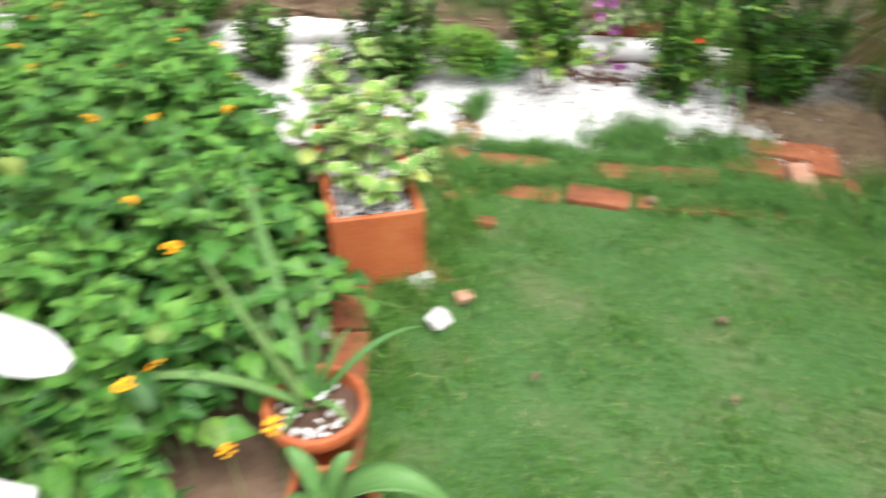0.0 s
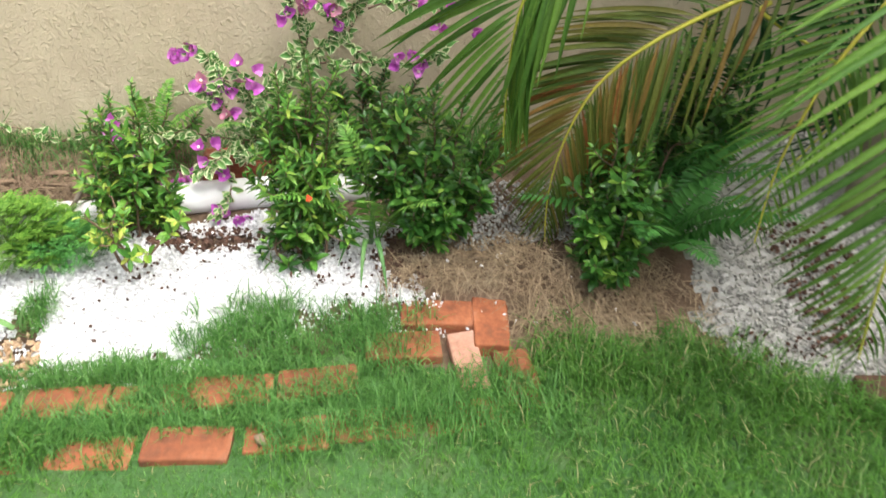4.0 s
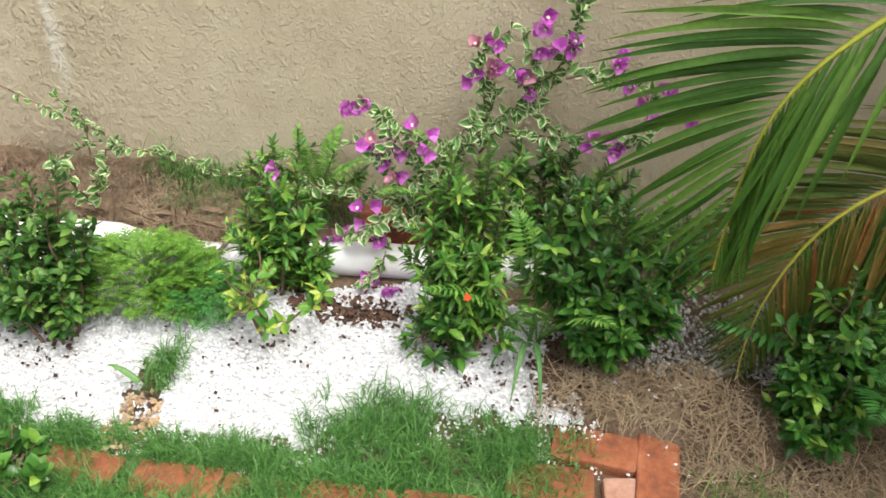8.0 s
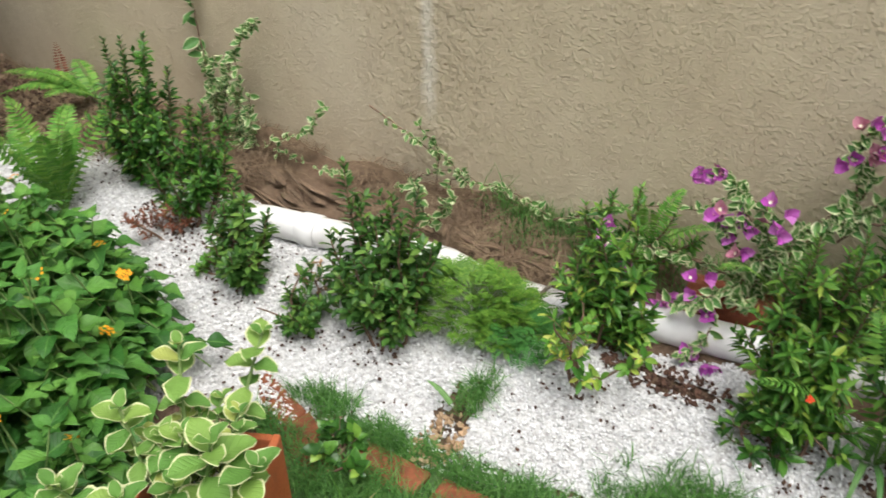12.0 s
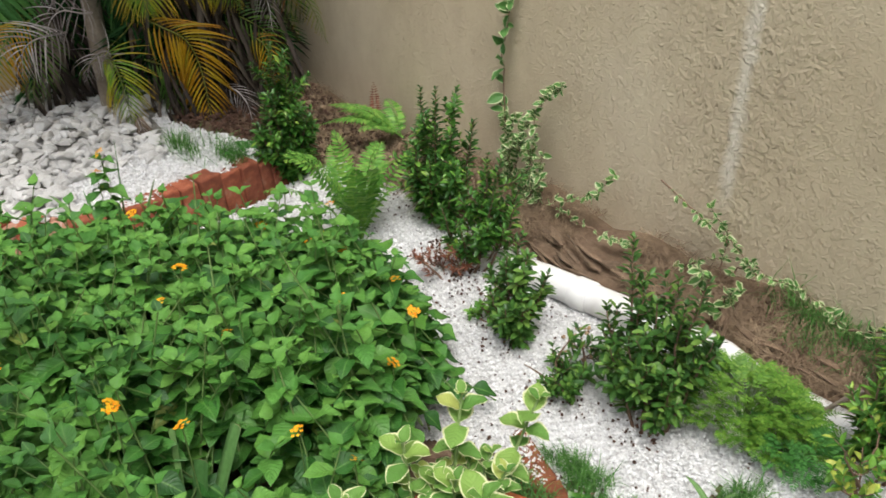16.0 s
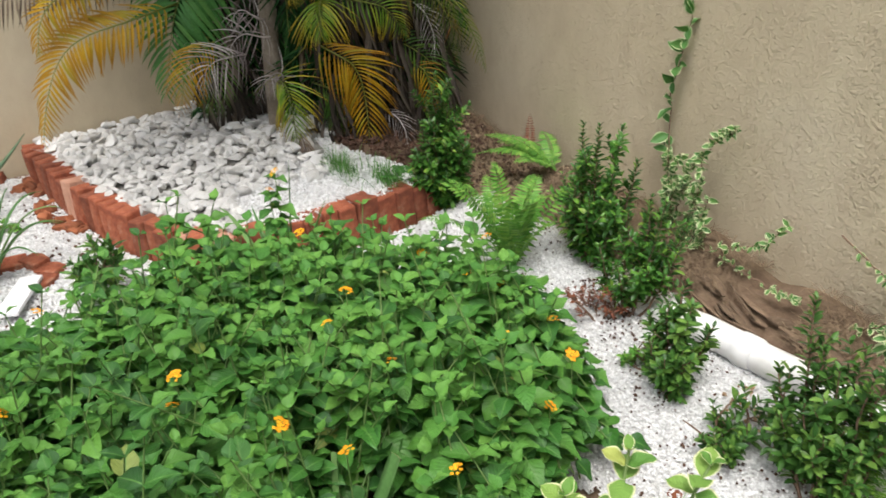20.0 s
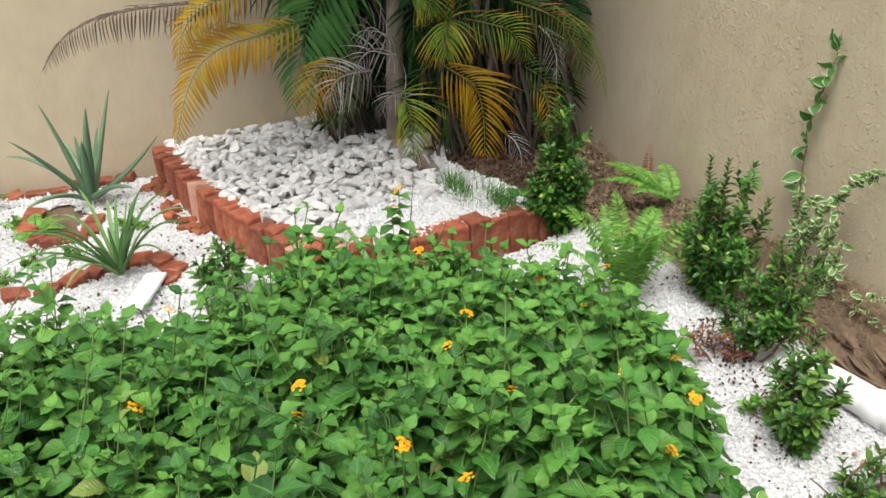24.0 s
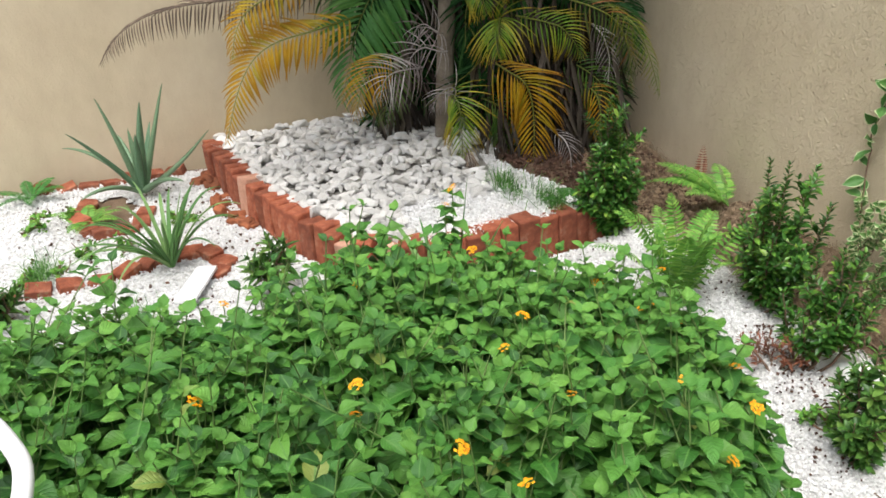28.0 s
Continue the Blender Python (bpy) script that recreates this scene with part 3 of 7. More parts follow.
def gravel_right(x, y):
    west = np.interp(y, [2.3, 2.6, 2.8, 3.1, 3.5], [1.78, 1.76, 1.74, 1.76, 1.82]) + 0.07 * noise2(x, y, 0.06, 3)
    south = np.interp(x, [1.6, 1.75, 2.1, 3.2], [2.75, 2.62, 2.36, 1.7]) + 0.04 * noise2(x, y, 0.08, 3)
    return (x > west) & (y > south) & (y < 3.5) & (x < 3.1)


def behind(x, y):
    return (x > 0.95) & (x < 1.75) & (y > 3.02 + 0.05 * noise2(x, y, 0.08, 1)) & (y < 3.3)


CHIP_V = np.array([(1, 0.1, -0.1), (-0.1, 1, 0.15), (-0.95, -0.15, 0.1), (0.15, -1, -0.05), (0.1, 0.15, 0.75), (-0.1, 0, -0.6)])
CHIP_F = np.array([(0, 1, 4), (1, 2, 4), (2, 3, 4), (3, 0, 4), (1, 0, 5), (2, 1, 5), (3, 2, 5), (0, 3, 5)])


def random_turns(n, r):
    q = unit(r.normal(size=(n, 4)))
    w, x, y, z = q.T
    return np.stack([np.stack([1 - 2 * (y * y + z * z), 2 * (x * y - z * w), 2 * (x * z + y * w)], -1), np.stack([2 * (x * y + z * w), 1 - 2 * (x * x + z * z), 2 * (y * z - x * w)], -1), np.stack([2 * (x * z - y * w), 2 * (y * z + x * w), 1 - 2 * (x * x + y * y)], -1)], 1)


def chips(name, keep, x0, x1, y0, y1, count, size, mat, label, seed, lift=0.004):
    r = rng(seed)
    x, y = r.uniform(x0, x1, count), r.uniform(y0, y1, count)
    ok = keep(x, y)
    x, y = x[ok], y[ok]
    n = len(x)
    s = size * r.uniform(0.55, 1.35, n)
    M = random_turns(n, r) * (s[:, None, None] * r.uniform(0.65, 1.25, (n, 1, 3)))
    T = np.stack([x, y, ground_z(x, y) + lift + r.uniform(0, size, n)], -1)
    V, F = spread(CHIP_V, CHIP_F, M, T)
    return put(name, mesh(name, V, F, mat, None, False), None, None, label, "gravel", "", "stuff")


sheet("gravel_bed_front", -2.6, 1.1, 1.7, 3.3, 0.011, gravel_front, 0.0, GRAVEL_BED, "bed of fine white marble chips", "gravel bed")
sheet("gravel_bed_west", -4.1, -1.2, -1.6, 1.9, 0.018, gravel_west, 0.0, GRAVEL_BED, "bed of fine white marble chips with weeds", "gravel bed")
sheet("gravel_bed_planter", -3.1, -2.35, 1.9, 2.9, 0.03, gravel_side, 0.0, GRAVEL_BED, "fine white chips inside the raised planter", "gravel bed")
sheet("gravel_bed_palm", 1.5, 3.2, 1.6, 3.5, 0.018, gravel_right, -0.009, GRAVEL_GREY, "bed of dirty grey-white chips under the palm", "gravel bed")
chips("white_gravel", gravel_front, -2.6, 1.1, 1.7, 3.3, 98000, 0.0051, GRAVEL, "loose fine white marble chips", 11)
chips("white_gravel", gravel_west, -4.1, -1.2, -0.3, 1.9, 56000, 0.0060, GRAVEL, "loose fine white marble chips with dark specks", 12)
chips("white_gravel", gravel_side, -3.1, -2.35, 1.9, 2.9, 9000, 0.006, GRAVEL, "loose fine white chips inside the planter", 13)
chips("grey_gravel", gravel_right, 1.5, 3.2, 1.6, 3.5, 24000, 0.0072, GRAVEL_GREY, "loose dirty grey-white chips", 14, -0.006)
chips("grey_gravel", behind, 0.9, 1.8, 2.9, 3.35, 6000, 0.0065, GRAVEL_GREY, "thin grey chips behind the shrubs", 15)


def front_rim(x, y):
    d = y - bed_front(x)
    return (np.abs(d + 0.02) < 0.07 + 0.04 * noise2(x, y, 0.06, 3)) & (x < 1.0)


chips("strayed_gravel", front_rim, -0.7, 1.1, 2.45, 3.0, 9000, 0.005, GRAVEL, "white chips strayed into the grass", 16)
chips("litter", lambda x, y: gravel_front(x, y) & (noise2(x, y, 0.11, 6) > 0.1), -2.6, 1.1, 2.3, 3.3, 2200, 0.005, MULCH, "dark crumbs of soil and leaf litter on the gravel", 17, 0.008)
chips("litter", lambda x, y: gravel_west(x, y) & (noise2(x, y, 0.2, 3) > 0.0), -4.1, -1.3, -0.3, 1.8, 1500, 0.006, MULCH, "dark crumbs of soil on the gravel", 18, 0.008)
chips("litter", lambda x, y: ((x - 0.33) / 0.2) ** 2 + ((y - 3.09) / 0.06) ** 2 < 1, 0.1, 0.6, 3.0, 3.2, 600, 0.009, MULCH, "brown leaf litter between the chips", 19)
chips("litter", lambda x, y: ((x - 0.9) / 0.1) ** 2 + ((y - 2.99) / 0.13) ** 2 < 1, 0.7, 1.1, 2.8, 3.2, 700, 0.007, MULCH, "dark damp soil crumbs", 20)


# ---- walls ----
def box_bm(x0, x1, y0, y1, z0, z1, bevel=0.0, seg=1):
    bm = bmesh.new()
    bmesh.ops.create_cube(bm, size=1.0, matrix=Matrix.Translation(((x0 + x1) / 2, (y0 + y1) / 2, (z0 + z1) / 2)) @ Matrix.Diagonal((x1 - x0, y1 - y0, z1 - z0, 1)))
    if bevel:
        bmesh.ops.bevel(bm, geom=bm.edges[:], offset=bevel, segments=seg, affect="EDGES", profile=0.6)
    return bm


def wall(name, box, label, mat=None):
    ob = part(name, box_bm(*box, bevel=0.01, seg=2), mat or STUCCO, None)
    return tagged(ob, label, "wall", "", "structure")


wall("wall_north", (-4.32, 3.4, WALL_Y, WALL_Y + 0.18, -0.3, 2.3), "tan roughly trowelled stucco garden wall with a pale filler streak")
wall("wall_west", (WALL_X - 0.18, WALL_X, -6.0, WALL_Y, -0.3, 2.3), "smoothly painted tan stucco garden wall", STUCCO_SMOOTH)
wall("wall_east", (3.4, 3.58, -6.0, WALL_Y + 0.18, -0.3, 2.3), "tan painted stucco garden wall")


# ---- brickwork ----
def brick_mesh(name, mat, l, w, h, seed, worn=0.006):
    r = rng(seed)
    bm = box_bm(-l / 2, l / 2, -w / 2, w / 2, -h / 2, h / 2)
    bmesh.ops.subdivide_edges(bm, edges=[e for e in bm.edges if e.calc_length() > 0.09], cuts=1, use_grid_fill=True)
    for v in bm.verts:
        v.co += Vector(r.normal(0, 0.0018, 3))
    bmesh.ops.bevel(bm, geom=[e for e in bm.edges if e.calc_face_angle(0) > 0.8], offset=worn, segments=2, affect="EDGES", profile=0.5)
    me = bpy.data.meshes.new(name)
    bm.to_mesh(me)
    bm.free()
    me.materials.append(mat)
    return me


FLAT = [brick_mesh("brick", BRICK, 0.20, 0.098, 0.055, s) for s in (1, 2, 3)]
FLAT_PALE = brick_mesh("brick", BRICK_PALE, 0.195, 0.075, 0.06, 4)
CHUNK = brick_mesh("brick_fragment", BRICK, 0.06, 0.042, 0.03, 6)
border = base("brick_border", pose(0, 0, 0), "flat-laid red clay bricks, half buried in grass, edging the lawn", "brick edging")
BORDER = [  # x, y, turn, tilt, height of the top
    (-0.575, 2.555, -18, 4, 0.036), (-0.385, 2.485, -24, 3, 0.034), (-0.185, 2.525, -2, 2, 0.028), (0.055, 2.527, 1, -2, 0.028), (0.26, 2.53, 1, 1, 0.022),
    (0.45, 2.545, 2, 2, 0.03), (0.665, 2.555, 3, -1, 0.036), (0.885, 2.683, 3, 2, 0.03), (0.98, 2.792, -2, 3, 0.046),
    (1.128, 2.755, 86, 2, 0.042), (1.177, 2.548, 98, -2, 0.03),
    (0.372, 2.378, -2, 2, 0.034), (0.60, 2.40, 3, -3, 0.022), (0.80, 2.425, 4, 2, 0.020), (1.03, 2.44, 6, 2, 0.020), (0.15, 2.375, -3, -2, 0.014), (-0.09, 2.375, -4, 2, 0.016),
    (-0.255, 1.70, 101, 2, 0.045), (-0.20, 1.49, 103, -2, 0.05), (-0.15, 1.285, 101, 2, 0.045), (-0.11, 1.075, 100, 1, 0.045), (-0.075, 0.865, 99, 1, 0.045),
    (-0.10, 1.95, 118, 2, 0.014),
]
for _i, (_x, _y, _t, _k, _z) in enumerate(BORDER):
    put("brick", FLAT[_i % 3], border, pose(_x, _y, _z - 0.036, _k, _k * 0.6, _t))
put("brick", FLAT_PALE, border, pose(1.05, 2.622, -0.007, 2, -3, 97), "pale worn brick")
put("brick_fragment", CHUNK, border, pose(0.035, 2.157, 0.016, 5, 8, 12))
put("brick_fragment", CHUNK, border, pose(-0.09, 2.268, 0.012, 5, 8, -20))

# upright bricks round the raised planter
UP_WIDE = (0.092, 0.068, 0.1, 0.078)
UP = [brick_mesh("brick", BRICK_DARK, 0.108, w, 0.22, s, 0.008) for s, w in zip((11, 12, 13, 14), UP_WIDE)]
UP_PALE = brick_mesh("brick", BRICK_PALE, 0.108, 0.09, 0.21, 15, 0.009)
edging = base("planter_edging", pose(0, 0, 0), "upright weathered red bricks edging the raised corner planter", "brick edging")
_pts = np.array(EDGE)
_len = np.concatenate([[0], np.cumsum(np.linalg.norm(np.diff(_pts, axis=0), axis=1))])
_r = rng(21)
_s, _i = 0.0, 0
while _s < _len[-1] - 0.04:
    _k = int(_r.integers(4))
    _s += UP_WIDE[_k] / 2
    _x, _y = np.interp(_s, _len, _pts[:, 0]), np.interp(_s, _len, _pts[:, 1])
    _d = np.array([np.interp(_s + 0.05, _len, _pts[:, 0]) - np.interp(_s - 0.05, _len, _pts[:, 0]), np.interp(_s + 0.05, _len, _pts[:, 1]) - np.interp(_s - 0.05, _len, _pts[:, 1])])
    _d = unit(_d)
    _in = 0.024 + _r.normal(0, 0.006)
    _pale = 1.60 < _s < 1.92 and _i % 2 or _i == 9
    put("brick", UP_PALE if _pale else UP[_k], edging, pose(_x - _d[1] * _in, _y + _d[0] * _in, 0.113 + _r.normal(0, 0.008) - 0.05 * float(smooth(_s, _len[-1] - 0.3, _len[-1])), _r.normal(0, 2.5) + 4, _r.normal(0, 3), math.degrees(math.atan2(_d[1], _d[0])) - 90 + _r.normal(0, 4)))
    _s += UP_WIDE[_k] / 2 + 0.002
    _i += 1

# loose and low bricks in the western gravel
loose = base("low_brick_ring", pose(0, 0, 0), "broken red bricks laid low round the aloes in the gravel", "brick edging")
BROKEN = [brick_mesh("brick", BRICK_DARK, 0.10, 0.08, 0.05, s) for s in (31, 32, 33)]
_r = rng(22)


def brick_line(points, gap, z=0.06):
    for (ax, ay), (bx, by) in zip(points[:-1], points[1:]):
        d = math.hypot(bx - ax, by - ay)
        for k in range(max(1, round(d / gap))):
            f = (k + 0.5) / max(1, round(d / gap))
            x, y = ax + (bx - ax) * f, ay + (by - ay) * f
            put("brick", BROKEN[_r.integers(3)], loose, pose(x, y, float(ground_z(x, y)) + _r.uniform(-0.005, 0.018), _r.normal(0, 6), _r.normal(0, 6), math.degrees(math.atan2(by - ay, bx - ax)) + _r.normal(0, 14)))


brick_line([(-2.84, 0.38), (-2.86, 0.62), (-2.88, 0.86), (-2.97, 1.02)], 0.105)
brick_line([(-4.05, 0.42), (-4.03, 0.75), (-4.05, 1.2)], 0.105)
brick_line([(-3.80, 0.72), (-3.55, 0.66), (-3.34, 0.74), (-3.36, 0.95), (-3.6, 1.0)], 0.105)
for _k in range(26):
    _x = _r.uniform(-3.95, -3.2)
    _y = float(edge_y(_x)) - 0.06 - abs(_r.normal(0, 0.05))
    put("brick_fragment", CHUNK, loose, pose(_x, _y, float(ground_z(_x, _y)) + _r.uniform(0.0, 0.03), _r.normal(0, 25), _r.normal(0, 25), _r.uniform(0, 360)) @ Matrix.Diagonal((_r.uniform(0.8, 1.6), _r.uniform(0.8, 1.4), 1.0, 1)))
brick_line([(-2.98, 1.02), (-2.98, 1.22), (-2.82, 1.32), (-2.72, 1.20)], 0.11)
brick_line([(-2.75, 0.43), (-2.55, 0.38)], 0.11)


# ---- drain pipe ----
pipe = base("drain_pipe", pose(0, 0, 0), "half-buried white plastic drain pipe along the bed", "pipe")
_run = [(-1.36, 3.07, 0.03), (-1.22, 3.085, 0.115), (-1.05, 3.10, 0.15), (-0.80, 3.135, 0.15), (-0.62, 3.18, 0.14), (-0.42, 3.215, 0.125), (-0.30, 3.225, 0.085), (-0.05, 3.235, 0.085), (0.14, 3.25, 0.12), (0.25, 3.257, 0.13), (0.55, 3.29, 0.13), (0.82, 3.31, 0.115)]
_s = np.linspace(0, len(_run) - 1, 60)
_c = np.stack([np.interp(_s, range(len(_run)), [p[k] for p in _run]) for k in range(3)], -1)
_V, _F = tube(_c, 0.05, 20)
put("tube", mesh("tube", _V, _F, PIPE), pipe)
for _x, _yy, _z in ((-0.88, 3.124, 0.150), (0.56, 3.291, 0.130)):
    _V, _F = tube(np.array([(_x - 0.035, _yy - 0.004, _z), (_x - 0.03, _yy - 0.004, _z), (_x + 0.03, _yy + 0.004, _z), (_x + 0.035, _yy + 0.004, _z)]), [0.051, 0.0555, 0.0555, 0.051], 20)
    put("collar", mesh("collar", _V, _F, PIPE), pipe)

# ---- white stones of the raised planter ----
STONES = []
for _k in range(10):
    _r = rng(100 + _k)
    _bm = bmesh.new()
    for _q in range(13):
        _bm.verts.new(Vector(unit(_r.normal(size=3)) * np.array([1.0, 0.76, 0.5])) * _r.uniform(0.8, 1.15))
    bmesh.ops.convex_hull(_bm, input=_bm.verts[:])
    bmesh.ops.delete(_bm, geom=[v for v in _bm.verts if not v.link_faces], context="VERTS")
    bmesh.ops.bevel(_bm, geom=_bm.edges[:], offset=0.06, segments=1, affect="EDGES")
    bmesh.ops.triangulate(_bm, faces=_bm.faces[:])
    _me = bpy.data.meshes.new("stone")
    _bm.to_mesh(_me)
    _bm.free()
    _me.materials.append(ROCK)
    STONES.append(_me)


def rocks_here(x, y):
    return in_planter(x, y) & ~((x > -2.72 + 0.08 * noise2(x, y, 0.1, 3)) & (y > 2.03)) & (x > WALL_X + 0.03) & (y > edge_y(x) + 0.06) & ~((x > -3.14) & (y > 2.52))


# floor coloured dark so that the gaps between stones look shaded
sheet("stone_floor", -4.2, -2.3, 1.2, 3.6, 0.05, lambda x, y: in_planter(x, y) & (x > WALL_X) & (y < 2.6), -0.004, GAP_SHADE, "ground under the planter's white stones, darkened for the shade in their gaps", "ground")
stones = base("white_stone_mulch", pose(0, 0, 0), "broken white quartz stones heaped in the raised planter", "stones")
_r = rng(23)
_x, _y = _r.uniform(-4.1, -2.4, 12000), _r.uniform(1.35, 3.0, 12000)
_ok = rocks_here(_x, _y)
_x, _y = _x[_ok], _y[_ok]
_placed = []
for _a, _b in zip(_x, _y):
    if len(_placed) < 1500 and all((_a - p) ** 2 + (_b - q) ** 2 > 0.030 ** 2 for p, q in _placed):
        _placed.append((_a, _b))
_placed.sort(key=lambda p: -p[0] + p[1])
_heap = Heap()
for _i, (_a, _b) in enumerate(_placed):
    _s = _r.uniform(0.024, 0.056)
    _m = pose(_a, _b, float(ground_z(_a, _b)) + _r.uniform(0.0, 0.03), _r.uniform(-32, 32), _r.uniform(-32, 32), _r.uniform(0, 360)) @ Matrix.Diagonal((_s, _s, _s, 1))
    if _i < 300:
        put("stone", STONES[_i % 10], stones, _m)
    else:
        _me = STONES[_i % 10]
        _v = np.array([_m @ v.co for v in _me.vertices])
        _heap.add(_v, np.array([tuple(p.vertices) for p in _me.polygons]))
put("stone_heap", _heap.mesh("stone_heap", ROCK, False), stones, None, "white stones by the wall", "", "", "stuff")
# white lumps on the lawn by the square pot
for _x, _y, _s, _t in ((-0.095, 1.835, 0.05, 20), (-0.015, 1.69, 0.052, 70), (-0.31, 1.58, 0.045, 30), (-0.40, 1.66, 0.04, 80)):
    put("garden_stone", STONES[int(_t) % 10], None, pose(_x, _y, 0.028, 10, 5, _t) @ Matrix.Diagonal((_s * 0.95, _s * 0.95, _s * 1.1, 1)), "white quartz stone lying beside the square pot", "stone")
PALE_CHUNK = brick_mesh("brick_fragment", BRICK_PALE, 0.05, 0.036, 0.028, 7)
put("brick_fragment", PALE_CHUNK, None, pose(0.035, 1.80, 0.022, 8, 5, 40), "pale piece of broken brick lying in the grass", "brick")

# tan pebbles where the gravel is worn
TAN = earth_like("tan_pebble", [(0.2, (0.36, 0.22, 0.12)), (0.5, (0.50, 0.34, 0.2)), (0.85, (0.62, 0.47, 0.32))], 20, 90, 0.8, 0.003, 0.4)
chips("tan_pebbles", lambda x, y: ((x + 0.12) / 0.06) ** 2 + ((y - 2.67) / 0.10) ** 2 < 1, -0.2, -0.02, 2.55, 2.8, 260, 0.010, TAN, "tan and brown pebbles where the chips are worn thin", 24, 0.008)
chips("tan_pebbles", lambda x, y: ((x + 0.66) / 0.16) ** 2 + ((y - 2.98) / 0.09) ** 2 < 1, -0.9, -0.4, 2.8, 3.1, 160, 0.009, TAN, "brown pebbles and litter under the low shrub", 25, 0.008)

# dark bricks at the end of the lawn, beside the grey gravel
MOSSY = [brick_mesh("brick", BRICK_MOSS, 0.17, 0.08, 0.05, s) for s in (36, 37)]
far_edge = base("brick_border", pose(0, 0, 0), "dark mossy bricks lying where lawn meets grey gravel", "brick edging")
for _i, (_x, _y, _t) in enumerate(((2.12, 2.45, -6), (2.31, 2.39, -18), (2.49, 2.29, -30))):
    put("brick", MOSSY[_i % 2], far_edge, pose(_x, _y, 0.014, 4, -3, _t))
chips("dark_litter", lambda x, y: ((x - 1.9) / 0.16) ** 2 + ((y - 2.63) / 0.06) ** 2 < 1 + 0.8 * noise2(x, y, 0.05, 3), 1.6, 2.2, 2.5, 2.8, 300, 0.008, MULCH, "dark soil crumbs and leaf litter on the grey gravel", 31, 0.008)
chips("dark_litter", lambda x, y: ((x - 2.12) / 0.12) ** 2 + ((y - 2.88) / 0.26) ** 2 < 1 + 0.8 * noise2(x, y, 0.06, 3), 1.9, 2.4, 2.5, 3.3, 1400, 0.009, MULCH, "dark soil and leaf litter between the grey chips", 39, 0.004)
chips("dark_litter", lambda x, y: gravel_west(x, y) & (noise2(x, y, 0.2, 6) > 0.1), -3.9, -2.0, 0.3, 1.5, 420, 0.009, MULCH, "dark seeds and leaf crumbs on the white gravel", 32, 0.009)
_feet = ((-1.25, 2.94), (-0.95, 2.82), (-0.44, 2.84), (-0.68, 2.78), (0.13, 2.93), (0.64, 3.0), (-1.47, 3.0), (-0.62, 2.42), (0.85, 2.95), (0.30, 3.08), (0.70, 2.93), (0.93, 2.88))
chips("dark_litter", lambda x, y: np.any([((x - a) / 0.12) ** 2 + ((y - b) / 0.075) ** 2 < 0.7 + 0.9 * noise2(x, y, 0.04, 5) for a, b in _feet], 0), -1.7, 1.0, 2.3, 3.2, 5200, 0.0062, MULCH, "dark leaf crumbs round the feet of the shrubs", 33, 0.010)
chips("dark_litter", lambda x, y: gravel_front(x, y), -1.9, 0.95, 2.0, 3.2, 110, 0.007, MULCH, "scattered dark leaf crumbs on the white gravel", 34, 0.010)
chips("dark_litter", lambda x, y: ground_z(x, y) > 0.02, -3.4, -2.1, 3.08, 3.52, 900, 0.016, LITTER, "brown roots, bark and dead leaves at the foot of the wall", 36, 0.006)
# dark crumbs laid over the lit soil in place of the palm's shade
chips("dark_litter", lambda x, y: in_planter(x, y) & (y > 2.66 + 0.20 * smooth(x, -2.95, -2.7)), -3.9, -2.5, 2.5, 3.5, 3600, 0.013, MULCH, "dark leaf litter under the palm, filling in for its shade", 38, 0.008)
chips("strayed_gravel", lambda x, y: noise2(x, y, 0.1, 7) > 0.0, 0.95, 1.55, 2.72, 2.98, 60, 0.006, GRAVEL, "white chips strayed onto the straw", 37, 0.012)


# ---- growing things: tools ----
UPV = np.array([0.0, 0.0, 1.0])


def strew(heap, form, P, D, N, S):
    """Leaves of one form at P, along D, facing N, of size S."""
    P = np.asarray(P, float)
    n = len(P)
    M = frames(np.asarray(D, float), np.asarray(N, float) + 1e-4) * np.broadcast_to(np.asarray(S, float), (n,))[:, None, None]
    V, F = spread(form[0], form[1], M, P)
    heap.add(V, F, np.tile(form[2], (n, 1)))


def bend(p0, p1, sag, n=8, seed=0, wob=0.0):
    """A curved line from p0 to p1 that bulges upwards by sag."""
    t = np.linspace(0, 1, n)[:, None]
    P = np.asarray(p0, float) * (1 - t) + np.asarray(p1, float) * t
    P[:, 2] += sag * 4 * (t * (1 - t))[:, 0]
    if wob:
        r = rng(seed)
        P += wob * np.sin(t * 5 + r.uniform(0, 6, 3)) * t
    return P


def along(P, t):
    """Points and directions at the shares t of a line."""
    k = np.linspace(0, 1, len(P))
    Q = np.stack([np.interp(t, k, P[:, i]) for i in range(3)], -1)
    D = unit(np.stack([np.interp(t, k, np.gradient(P[:, i])) for i in range(3)], -1))
    return Q, D


OVATE = leaf_form(1, 0.70, 2, 7, 0.13, 0.26, 0.36, 0.9, 0.06)
LANTANA_FORM = leaf_form(1, 0.74, 2, 6, 0.16, 0.26, 0.38, 1.08, 0.08)
LANTANA_FORM[0][5:30, 0] *= np.repeat([1.06, 0.96, 1.05, 0.94, 1.04], 5)
BLUNT = leaf_form(1, 0.40, 1, 5, 0.25, 0.16, 0.55, 0.75)
LANCE = leaf_form(1, 0.30, 1, 4, 0.3, 0.15, 0.4, 1.0)
ROUND = leaf_form(1, 0.76, 3, 9, 0.16, 0.18, 0.46, 0.60, 0.085)
VINE = leaf_form(1, 0.62, 3, 5, 0.2, 0.12, 0.42, 0.9, 0.10)
BRACT = leaf_form(1, 0.85, 2, 4, 0.3, -0.15, 0.42, 0.8, 0.12)
